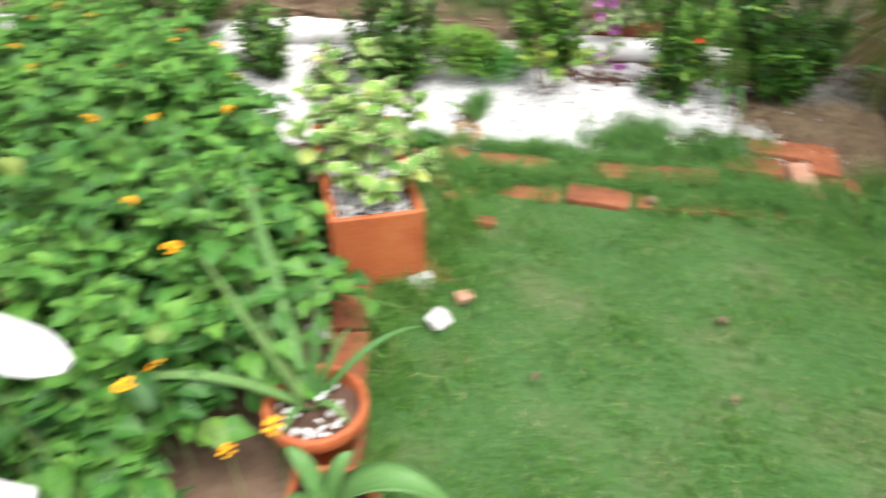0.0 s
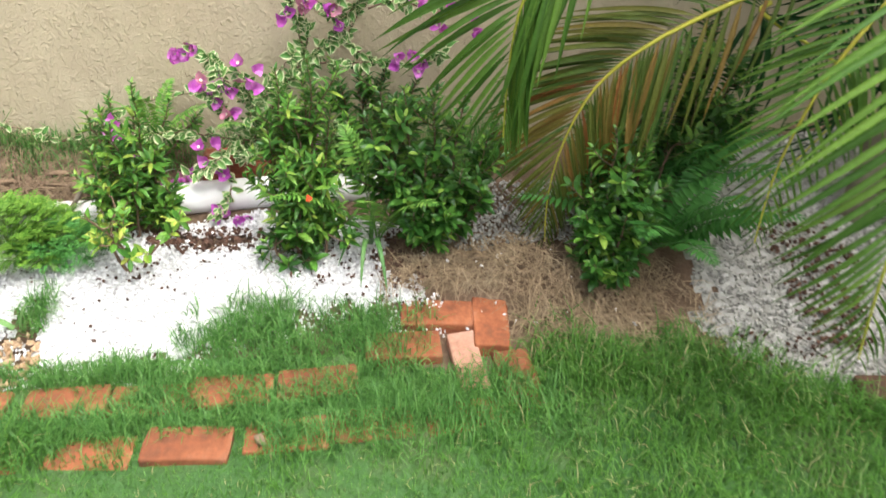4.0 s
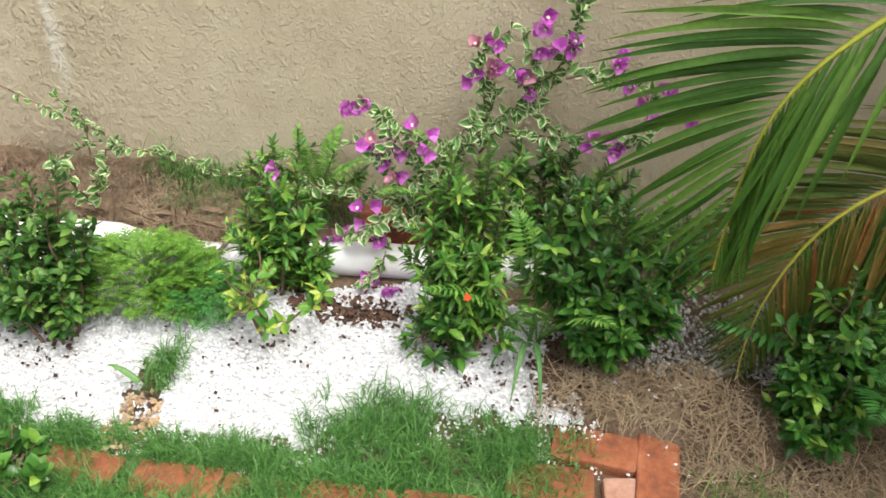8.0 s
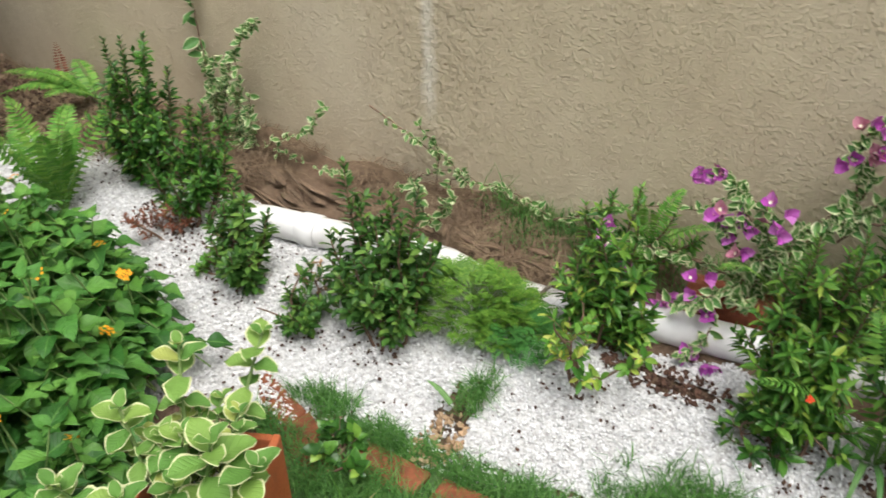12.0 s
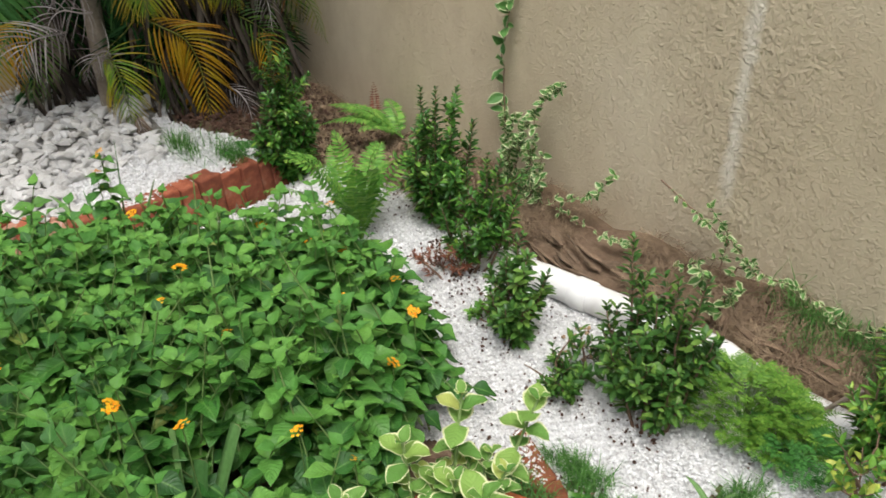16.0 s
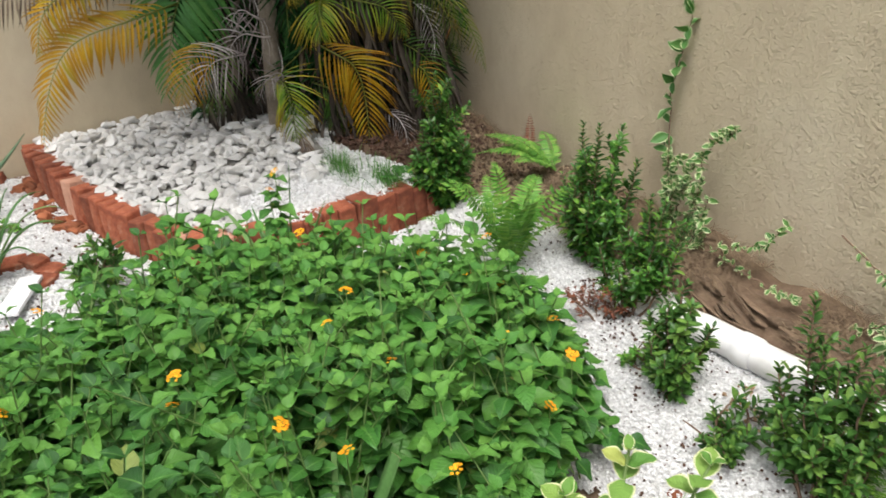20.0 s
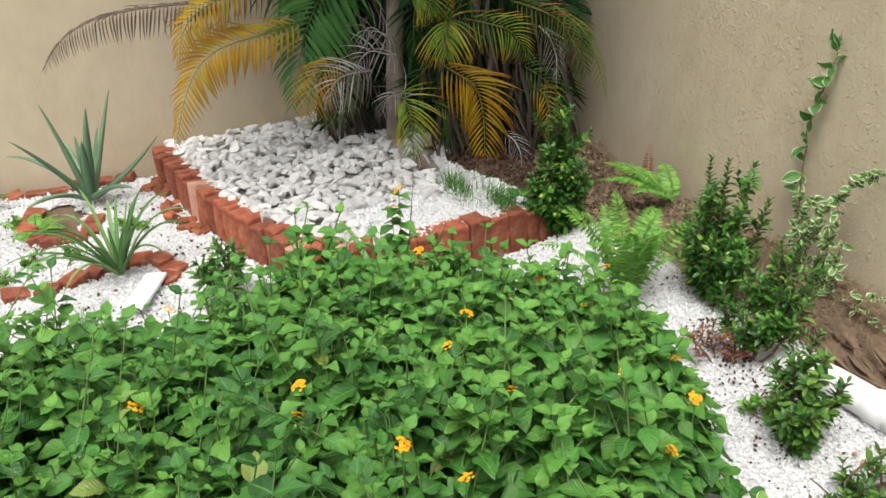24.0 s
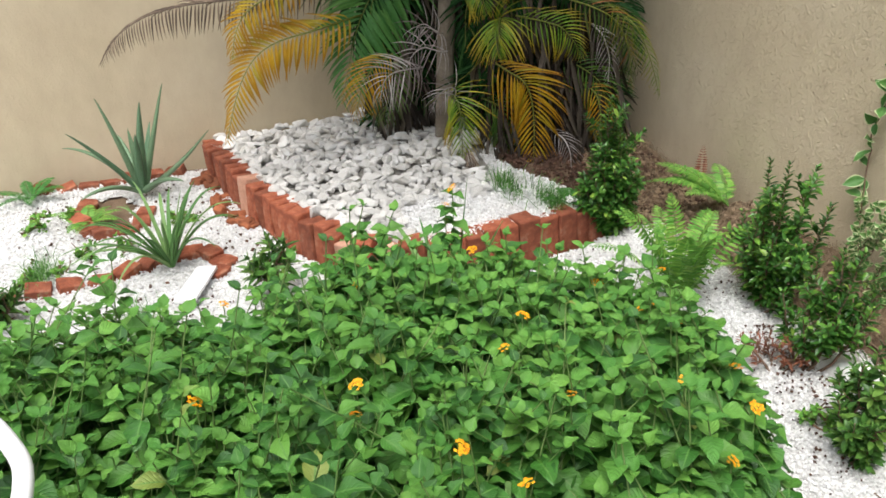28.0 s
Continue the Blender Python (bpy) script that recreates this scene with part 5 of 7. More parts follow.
spire_shrub("ixora_shrub", 0.13, 3.14, [(0.016, 3.15, 0.35), (0.168, 3.16, 0.49), (0.087, 3.15, 0.43), (0.202, 3.15, 0.38), (0.066, 3.18, 0.48), (0.25, 3.13, 0.26), (-0.03, 3.14, 0.28), (0.14, 3.1, 0.32), (0.22, 3.1, 0.22)], LANCE, 0.048, IXORA_YOUNG, "yellow-green upright shrub against the drain pipe", 62, 0.2, 5, 0.015)
shrub("ixora_shrub", 0.63, 2.99, 0.15, 0.15, 16, BLUNT, 0.038, IXORA, "low bright green seedlings at the foot of a shrub", 63, 0.016, 0.1, 0.5, 3)
shrub("dark_shrub", -2.49, 1.46, 0.36, 0.14, 8, LANCE, 0.065, BOX, "young dark green shrub in the gravel", 64, 0.016, 0.1, 0.5, 3)
shrub("dark_shrub", -2.66, 0.40, 0.26, 0.15, 12, LANCE, 0.055, BOX, "small dark green shrub in the gravel", 65, 0.016, 0.1, 0.5, 3)
shrub("dry_shrub", -1.33, 2.92, 0.15, 0.13, 14, LANCE, 0.022, RUST, "dry reddish-brown twigs of a dying shrub", 68, 0.014, 0.3, 0.6, 2, rise=(0.2, 1.0))
shrub("seedling", -1.09, 2.86, 0.07, 0.05, 4, OVATE, 0.024, FERN, "small light green seedling in the gravel", 66, 0.018, 0.3, 0.5, 2, "seedling")
shrub("seedling", -0.30, 2.47, 0.09, 0.13, 4, OVATE, 0.045, IXORA, "trailing green weed over the brick border", 67, 0.020, 0.3, 0.7, 2, "seedling")


# ---- feathered leaves: ferns and palms ----
def feather(line, count, reach, leaf, wide, mat_heap, start=0.08, droop=0.25, sweep=0.75, seed=0, vee=0.35, gap=0.0, up=(0, 0, 1), sides=(1.0, 1.0), nup=0.0):
    """Leaflets on both sides of a stalk."""
    r = rng(seed)
    t = np.linspace(start, 0.995, count)
    P, D = along(line, t)
    side = unit(np.cross(D, np.asarray(up, float) + 1e-3))
    lift = np.cross(side, D)
    size = reach * np.clip(np.sin((0.12 + 0.88 * (t - start) / (1 - start)) ** 0.75 * np.pi) ** 0.55, 0.25, 1)
    for s in (-1, 1):
        keep = r.uniform(0, 1, count) > gap
        d = unit(side * s * sides[(s + 1) // 2] + D * (sweep + 0.9 * smooth(t, 0.6, 1.0))[:, None] + lift * vee + r.normal(0, 0.05, (count, 3)) - UPV * droop)
        M = frames(d, lift + UPV * nup + r.normal(0, 0.12, (count, 3))) * (size * r.uniform(0.9, 1.06, count))[:, None, None]
        M[:, :, 0] *= wide
        V, F = spread(leaf[0], leaf[1], M[keep], P[keep])
        mat_heap.add(V, F, np.tile(leaf[2], (int(keep.sum()), 1)))


def fern(name, x, y, fronds, length, mat, label, seed, z=None, rise=0.55, pinna=0.055, face=None):
    r = rng(seed)
    z0 = float(ground_z(x, y)) if z is None else z
    f = base(name, pose(x, y, z0), label, "fern", GROUPS.get(name, ""))
    for i in range(fronds):
        a = 2 * np.pi * i / fronds + r.normal(0, 0.25) if face is None else radians(face) + r.normal(0, 0.7)
        L = length * r.uniform(0.7, 1.1)
        e = r.uniform(0.5, 1.1) * rise
        line = bend((0, 0, 0), (math.cos(a) * L * math.cos(e), math.sin(a) * L * math.cos(e), L * math.sin(e) * 0.75), L * 0.14, 10)
        h = Heap()
        feather(line, 24, pinna * r.uniform(0.85, 1.15), PINNA, 0.9, h, 0.12, 0.1, 0.25, seed * 31 + i, 0.1)
        V, F = tube(line, np.linspace(0.002, 0.0008, 10), 4)
        h.add(V, F)
        put("frond", h.mesh("frond", mat), f)
    return f


fern("sword_fern", -1.80, 2.86, 18, 0.54, FERN, "bright green sword fern in the gravel", 71, None, 1.35, 0.06)
fern("sword_fern", -2.27, 3.42, 10, 0.36, FERN, "light green fern at the foot of the wall", 72, 0.2, 0.55, 0.06, 215)
fern("sword_fern", 1.64, 2.98, 13, 0.46, FERN_DARK, "dark green fern beside the grey gravel", 73, None, 0.9, 0.075)
fern("sword_fern", 1.70, 3.22, 11, 0.50, FERN_DARK, "large dark green fern in the palm's shade", 70, None, 1.1, 0.075)
fern("sword_fern", 0.82, 3.06, 7, 0.46, FERN, "pale fern fronds between the shrubs", 74, None, 1.5, 0.05)
fern("sword_fern", -2.56, 2.82, 5, 0.20, FERN_DARK, "small fern beside the conical shrub", 75, 0.16, 0.9, 0.04)
fern("weed_fern", -3.50, 0.72, 8, 0.20, FERN, "low fern weeds between broken bricks", 76, None, 0.35, 0.035)
fern("weed_fern", -3.95, 0.42, 8, 0.22, FERN_DARK, "fern weeds at the foot of the wall", 77, None, 0.5, 0.04)
fern("weed_fern", -3.70, 2.18, 6, 0.16, FERN_DARK, "dark fern behind the stones by the wall", 78, 0.24, 0.6, 0.04)
fern("weed_fern", 0.50, 3.42, 6, 0.36, FERN, "small ferns against the wall behind the shrubs", 79, 0.2, 1.2, 0.035)
fern("weed_fern", 0.12, 3.44, 5, 0.34, FERN, "small fern against the wall", 80, 0.22, 1.3, 0.035)

_h = Heap()
_line = bend((-2.55, 3.47, 0.2), (-2.58, 3.49, 0.37), 0.0, 8)
feather(_line, 16, 0.03, PINNA, 1.2, _h, 0.05, 0.2, 0.2, 3, 0.1)
put("withered_frond", _h.mesh("withered_frond", RUST), None, None, "withered rust-brown fern frond standing by the wall", "fern")


def lacy_mound(x, y, radius, height, n, mat, label, seed):
    """A low mound of tiny fronds."""
    r, h = rng(seed), Heap()
    m = base("lacy_fern", pose(x, y, float(ground_z(x, y))), label, "fern")
    for i in range(n):
        a, q = r.uniform(0, 2 * np.pi), math.sqrt(r.uniform(0, 1))
        px, py = math.cos(a) * radius * q, math.sin(a) * radius * q * 0.7
        top = height * (1 - 0.6 * q * q) * r.uniform(0.7, 1.1)
        b = a + r.normal(0, 0.9)
        L = r.uniform(0.04, 0.075)
        line = bend((px, py, top * 0.75), (px + math.cos(b) * L, py + math.sin(b) * L, top + r.uniform(-0.02, 0.015)), 0.008, 5)
        feather(line, 9, 0.018, PINNA, 1.4, h, 0.1, 0.05, 0.5, seed * 77 + i, 0.1)
    put("foliage", h.mesh("foliage", mat), m, None, "", "", "", "stuff")
    st = Heap()
    for i in range(40):
        a, q = r.uniform(0, 2 * np.pi), r.uniform(0, 0.9) * radius
        V, F = tube(bend((0, 0, -0.01), (math.cos(a) * q, math.sin(a) * q * 0.7, height * 0.8), 0.02, 4), 0.0014, 3)
        st.add(V, F)
    put("stalk_tangle", st.mesh("stalk_tangle", STEM), m, None, "", "", "", "stuff")


lacy_mound(-0.24, 3.06, 0.20, 0.16, 420, MOSS, "bright green mound of lacy fern in the gravel", 81)
lacy_mound(-0.08, 3.02, 0.11, 0.10, 130, FERN_DARK, "thin dull green feathery weeds", 82)


def palm_frond(parent, points, reach, count, mat, seed, droop=0.35, wide=1.0, gap=0.0, sweep=0.75, vee=0.2, radius=0.008, stalk=None, up=(0, 0, 1), sides=(1.0, 1.0), start=0.06, leaf=None, nup=0.0):
    """One feathered palm leaf: a stalk through points with leaflets on both sides."""
    Q = np.array(points, float)
    t, k = np.linspace(0, 1, 20), np.linspace(0, 1, len(Q))
    line = np.stack([np.interp(t, k, Q[:, i]) for i in range(3)], -1)
    for _ in range(3):
        line[1:-1] = (line[:-2] + 2 * line[1:-1] + line[2:]) / 4
    h = Heap()
    feather(line, count, reach, leaf or FROND_LEAF, wide, h, start, droop, sweep, seed, vee, gap, up, sides, nup)
    f = put("frond", h.mesh("frond", mat), parent)
    V, F = tube(line, np.linspace(radius, radius * 0.25, 20), 6)
    put("stalk", mesh("stalk", V, F, stalk or RACHIS), f)
    return f


# the corner palm
corner_palm = base("areca_palm", pose(-3.45, 2.55, 0.2), "clump-forming palm with green, yellow and withered fronds in the raised planter", "palm")


def trunk(parent, foot, top, r0, r1, seed):
    r = rng(seed)
    line = bend(foot, top, 0.0, 46, seed, 0.03)
    rad = np.linspace(r0, r1, 46) * (1 + 0.05 * (np.arange(46) % 5 == 0)) + r.normal(0, 0.0008, 46)
    V, F = tube(line, rad, 12)
    return put("trunk", mesh("trunk", V, F, TRUNK), parent, None, "grey ringed palm trunk")


for _i, (_a, _b) in enumerate((((0.20, -0.11, 0.05), (0.20, 0.04, 2.6)), ((-0.04, -0.22, 0.05), (0.16, -0.36, 2.5)), ((0.05, 0.10, 0.05), (0.2, 0.2, 2.4)), ((-0.1, 0.0, 0.05), (-0.22, 0.15, 2.5)), ((0.2, 0.22, 0.02), (0.4, 0.45, 2.2)), ((-0.02, 0.3, 0.02), (0.1, 0.5, 2.3)), ((-0.2, 0.2, 0.02), (-0.3, 0.4, 2.3)), ((0.1, 0.38, 0.02), (0.2, 0.6, 2.0)), ((-0.15, -0.15, 0.02), (-0.3, -0.3, 2.4)))):
    trunk(corner_palm, _a, _b, 0.042 if _i < 2 else 0.03, 0.034 if _i < 2 else 0.026, 90 + _i)
_o = np.array([-3.45, 2.55, 0.2])
FRONDS = [  # points of the stalk, reach, leaflets, material, droop, gap
    ([(-3.12, 2.62, 0.75), (-2.99, 2.69, 0.695), (-2.97, 2.752, 0.661), (-2.97, 2.793, 0.575), (-2.97, 2.808, 0.45), (-2.97, 2.812, 0.31), (-2.97, 2.802, 0.16)], 0.25, 30, PALM_YELLOW, 0.25, 0.0),
    ([(-3.14, 2.68, 0.90), (-3.02, 2.65, 0.945), (-2.95, 2.612, 0.935), (-2.92, 2.597, 0.87), (-2.92, 2.598, 0.80)], 0.19, 24, PALM_LIME, 0.30, 0.0),
    ([(-3.20, 2.54, 1.06), (-3.08, 2.55, 1.08), (-3.0, 2.55, 1.06), (-2.96, 2.555, 0.99)], 0.15, 18, PALM_LIME, 0.30, 0.0),
    ([(-3.10, 2.76, 0.93), (-2.97, 2.82, 0.925), (-2.93, 2.91, 0.90), (-2.93, 2.97, 0.835), (-2.93, 3.02, 0.75)], 0.16, 20, PALM_LIME, 0.30, 0.0),
    ([(-3.13, 2.42, 0.60), (-3.02, 2.43, 0.61), (-2.97, 2.435, 0.56), (-2.97, 2.44, 0.45), (-2.97, 2.443, 0.31)], 0.19, 20, PALM_LIME, 0.30, 0.0),
    ([(-3.20, 2.63, 0.53), (-3.10, 2.69, 0.51), (-3.08, 2.70, 0.41), (-3.07, 2.69, 0.29)], 0.17, 16, PALM_GREEN, 0.30, 0.0),
    ([(-3.20, 2.98, 0.70), (-3.08, 3.09, 0.67), (-3.03, 3.19, 0.59), (-3.02, 3.23, 0.45)], 0.20, 18, PALM_GREEN, 0.30, 0.0),
    ([(-3.10, 3.11, 0.58), (-3.00, 3.15, 0.55), (-2.97, 3.17, 0.44), (-2.96, 3.15, 0.33)], 0.13, 14, PALM_YELLOW, 0.30, 0.0),
    ([(-3.05, 2.98, 1.0), (-2.9, 3.047, 0.978), (-2.9, 3.167, 0.918), (-2.9, 3.253, 0.781), (-2.9, 3.285, 0.56)], 0.15, 24, PALM_BROWN, 0.40, 0.0),
    ([(-3.10, 3.20, 0.97), (-2.93, 3.31, 0.86), (-2.90, 3.39, 0.67), (-2.90, 3.44, 0.52)], 0.10, 20, PALM_LIME, 0.50, 0.0),
    ([(-3.10, 2.40, 0.88), (-3.02, 2.35, 0.90), (-3.02, 2.30, 0.948), (-3.02, 2.261, 0.946), (-3.02, 2.225, 0.87)], 0.13, 12, PALM_DEAD, 0.35, 0.0),
    ([(-3.10, 2.42, 0.80), (-3.02, 2.36, 0.82), (-3.02, 2.283, 0.852), (-3.02, 2.229, 0.82), (-3.02, 2.19, 0.74)], 0.14, 13, PALM_DEAD, 0.35, 0.0),
    ([(-3.10, 2.30, 0.74), (-3.02, 2.226, 0.758), (-3.02, 2.148, 0.754), (-3.02, 2.094, 0.723), (-3.02, 2.07, 0.62)], 0.17, 14, PALM_DEAD, 0.35, 0.0),
    ([(-3.08, 2.44, 0.56), (-3.02, 2.436, 0.645), (-3.02, 2.395, 0.658), (-3.02, 2.34, 0.62), (-3.02, 2.31, 0.55)], 0.12, 12, PALM_DEAD, 0.35, 0.0),
    ([(-3.05, 3.13, 0.87), (-2.97, 3.15, 0.83), (-2.95, 3.18, 0.73), (-2.95, 3.18, 0.61)], 0.12, 12, PALM_DEAD, 0.40, 0.0),
    ([(-3.05, 2.93, 0.38), (-2.97, 2.97, 0.35), (-2.95, 3.00, 0.28), (-2.95, 3.01, 0.15)], 0.11, 12, PALM_DEAD, 0.40, 0.0),
    ([(-3.10, 2.52, 0.31), (-3.05, 2.54, 0.27), (-3.03, 2.56, 0.19), (-3.03, 2.57, 0.07)], 0.12, 10, PALM_DEAD, 0.40, 0.0),
    ([(-3.20, 2.19, 0.79), (-3.15, 2.09, 0.76), (-3.13, 2.02, 0.68), (-3.13, 1.98, 0.53)], 0.17, 18, PALM_YELLOW, 0.30, 0.0),
    ([(-3.30, 2.17, 0.82), (-3.25, 2.21, 0.71), (-3.22, 2.17, 0.60), (-3.20, 2.12, 0.47)], 0.16, 16, PALM_GREEN, 0.30, 0.0),
    ([(-2.99, 2.47, 0.36), (-2.94, 2.465, 0.34), (-2.89, 2.46, 0.28), (-2.84, 2.455, 0.2)], 0.10, 24, PALM_WITHERED, 0.9, 0.0),
    ([(-3.4, 2.9, 0.9), (-3.3, 3.05, 0.75), (-3.25, 3.2, 0.55), (-3.22, 3.3, 0.25)], 0.24, 20, PALM_SHADED, 0.3, 0.0),
    ([(-3.4, 2.7, 1.0), (-3.25, 2.95, 0.85), (-3.18, 3.05, 0.6), (-3.15, 3.1, 0.3)], 0.26, 20, PALM_SHADED, 0.3, 0.0),
    ([(-3.4, 2.5, 1.5), (-3.35, 2.22, 1.15), (-3.32, 2.06, 0.91), (-3.3, 1.96, 0.57)], 0.29, 34, PALM_BRIGHT, 0.2, 0.0),
    ([(-3.35, 2.1, 0.95), (-3.25, 1.912, 0.929), (-3.25, 1.809, 0.906), (-3.25, 1.683, 0.888), (-3.25, 1.578, 0.837), (-3.25, 1.503, 0.733), (-3.25, 1.444, 0.587), (-3.25, 1.407, 0.46)], 0.17, 40, PALM_YELLOW, 0.4, 0.0),
    ([(-3.3, 2.0, 1.25), (-3.25, 1.757, 1.13), (-3.25, 1.657, 1.07), (-3.25, 1.556, 1.02), (-3.25, 1.501, 0.93), (-3.25, 1.479, 0.82)], 0.15, 26, PALM_YELLOW, 0.45, 0.05),
    ([(-3.4, 2.1, 1.12), (-3.3, 1.737, 1.068), (-3.3, 1.544, 1.065), (-3.3, 1.336, 1.064), (-3.3, 1.151, 1.034), (-3.3, 1.015, 0.954), (-3.3, 0.942, 0.85)], 0.13, 70, PALM_WITHERED, 0.9, 0.0),
    ([(-3.4, 2.6, 1.5), (-3.1, 2.95, 1.3), (-3.0, 3.05, 1.12), (-2.98, 3.1, 0.95)], 0.26, 20, PALM_SHADED, 0.3, 0.0),
    ([(-3.5, 2.7, 1.6), (-3.25, 2.7, 1.5), (-3.1, 2.7, 1.35), (-3.05, 2.7, 1.15)], 0.22, 22, PALM_SHADED, 0.3, 0.0),
    ([(-3.5, 2.7, 0.8), (-3.4, 2.9, 0.7), (-3.35, 2.95, 0.5), (-3.3, 3.0, 0.3)], 0.30, 22, PALM_SHADED, 0.3, 0.0),
    ([(-3.5, 2.6, 1.0), (-3.4, 2.66, 0.85), (-3.35, 2.7, 0.6), (-3.3, 2.72, 0.4)], 0.26, 22, PALM_SHADED, 0.3, 0.0),
]
# added unseen crown: green fronds arch out on all sides to shade the corner
_r = rng(98)
for _i in range(110):
    _a, _e = _i * 2.4 + _r.normal(0, 0.2), _r.uniform(0.0, 1.0)
    _w = np.array([math.cos(_a), math.sin(_a), 0.0])
    _w[0], _w[1] = _w[0] * (0.85 if _w[0] > 0 and _w[1] < 0.1 else 0.45), _w[1] * (1.0 if _w[1] < 0 else 0.3)
    _c0 = np.array([-3.3, 2.6, 1.75 + 1.2 * _e])
    FRONDS.append(([_c0, _c0 + _w * 0.5 + UPV * 0.22, _c0 + _w * 1.0 + UPV * 0.16, _c0 + _w * 1.45 - UPV * 0.12], 0.45, 32, PALM_SHADED if _i % 3 else PALM_GREEN, 0.3, 0.0))
# fill behind the trunks: fronds whose dark colour stands in for shade
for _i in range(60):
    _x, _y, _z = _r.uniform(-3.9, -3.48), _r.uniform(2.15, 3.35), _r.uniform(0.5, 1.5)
    FRONDS.append(([(_x, _y, _z), (_x + 0.1, _y + _r.normal(0, 0.06), _z - 0.02), (_x + 0.16, _y + _r.normal(0, 0.1), _z - 0.2), (_x + 0.18, _y + _r.normal(0, 0.1), _z - 0.45)], 0.27, 20, PALM_SHADED, 0.3, 0.0))
# lower fronds that lean out along the side wall, added unseen to shade it
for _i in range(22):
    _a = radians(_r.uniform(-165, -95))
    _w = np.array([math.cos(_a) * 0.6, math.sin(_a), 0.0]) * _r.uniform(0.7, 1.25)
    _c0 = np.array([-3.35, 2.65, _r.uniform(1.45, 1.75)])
    FRONDS.append(([_c0, _c0 + _w * 0.4 + UPV * 0.16, _c0 + _w * 0.75 + UPV * 0.14, _c0 + _w + UPV * 0.02], 0.4, 30, PALM_SHADED if _i % 3 else PALM_GREEN, 0.05, 0.0))
# nearer fill between the front fronds, again with shade in its colour
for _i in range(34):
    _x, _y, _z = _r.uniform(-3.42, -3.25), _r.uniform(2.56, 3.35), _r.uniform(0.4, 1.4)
    FRONDS.append(([(_x, _y, _z), (_x + 0.08, _y + _r.normal(0, 0.05), _z - 0.03), (_x + 0.13, _y + _r.normal(0, 0.08), _z - 0.16), (_x + 0.15, _y + _r.normal(0, 0.1), _z - 0.34)], 0.2, 16, PALM_SHADED, 0.35, 0.0))
for _i, (_p, _q, _n, _m, _d, _g) in enumerate(FRONDS):
    palm_frond(corner_palm, np.array(_p) - _o, _q, _n, _m, 200 + _i, _d + (0.05 if _i < 20 else 0.0), 0.48 if _m is PALM_DEAD else (1.25 if 20 <= _i < 25 else (0.66 if _i < 20 else 0.9)), _g, (0.62 if _i < 20 else 0.5) if _i < 30 else 0.7, nup=0.9 if _i < 20 else 0.3, stalk=_m if _m in (PALM_DEAD, PALM_WITHERED) else RACHIS_GREEN, up=(0.85, -0.4, 0.35), leaf=ARCHED_LEAF if _i < 30 else CROWN_LEAF, radius=0.0045)
# withered sheaths hanging about the foot; extra dark strips fill in for inner shade
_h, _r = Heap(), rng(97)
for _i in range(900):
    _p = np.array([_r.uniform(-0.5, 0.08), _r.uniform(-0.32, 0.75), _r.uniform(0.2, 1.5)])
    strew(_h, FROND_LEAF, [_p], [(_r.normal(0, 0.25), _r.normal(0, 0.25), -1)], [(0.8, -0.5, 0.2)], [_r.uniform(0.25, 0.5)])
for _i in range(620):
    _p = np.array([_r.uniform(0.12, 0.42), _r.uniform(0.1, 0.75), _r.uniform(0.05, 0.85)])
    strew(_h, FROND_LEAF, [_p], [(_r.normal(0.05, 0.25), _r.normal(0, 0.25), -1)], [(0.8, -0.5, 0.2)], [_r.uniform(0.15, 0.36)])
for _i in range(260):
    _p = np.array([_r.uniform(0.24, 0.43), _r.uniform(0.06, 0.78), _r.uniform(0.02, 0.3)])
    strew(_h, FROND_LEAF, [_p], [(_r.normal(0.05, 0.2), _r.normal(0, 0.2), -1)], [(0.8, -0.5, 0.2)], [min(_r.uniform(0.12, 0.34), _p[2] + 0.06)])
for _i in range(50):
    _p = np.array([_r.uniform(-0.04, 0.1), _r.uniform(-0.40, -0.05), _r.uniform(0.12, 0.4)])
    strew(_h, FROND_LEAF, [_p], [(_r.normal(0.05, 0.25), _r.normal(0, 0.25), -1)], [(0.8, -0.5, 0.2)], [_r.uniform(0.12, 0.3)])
put("withered_leaves", _h.mesh("withered_leaves", SHEATH_SHADED), corner_palm, None, "hanging withered grey-brown leaf strips, darkened in place of inner shade", "", "", "stuff")

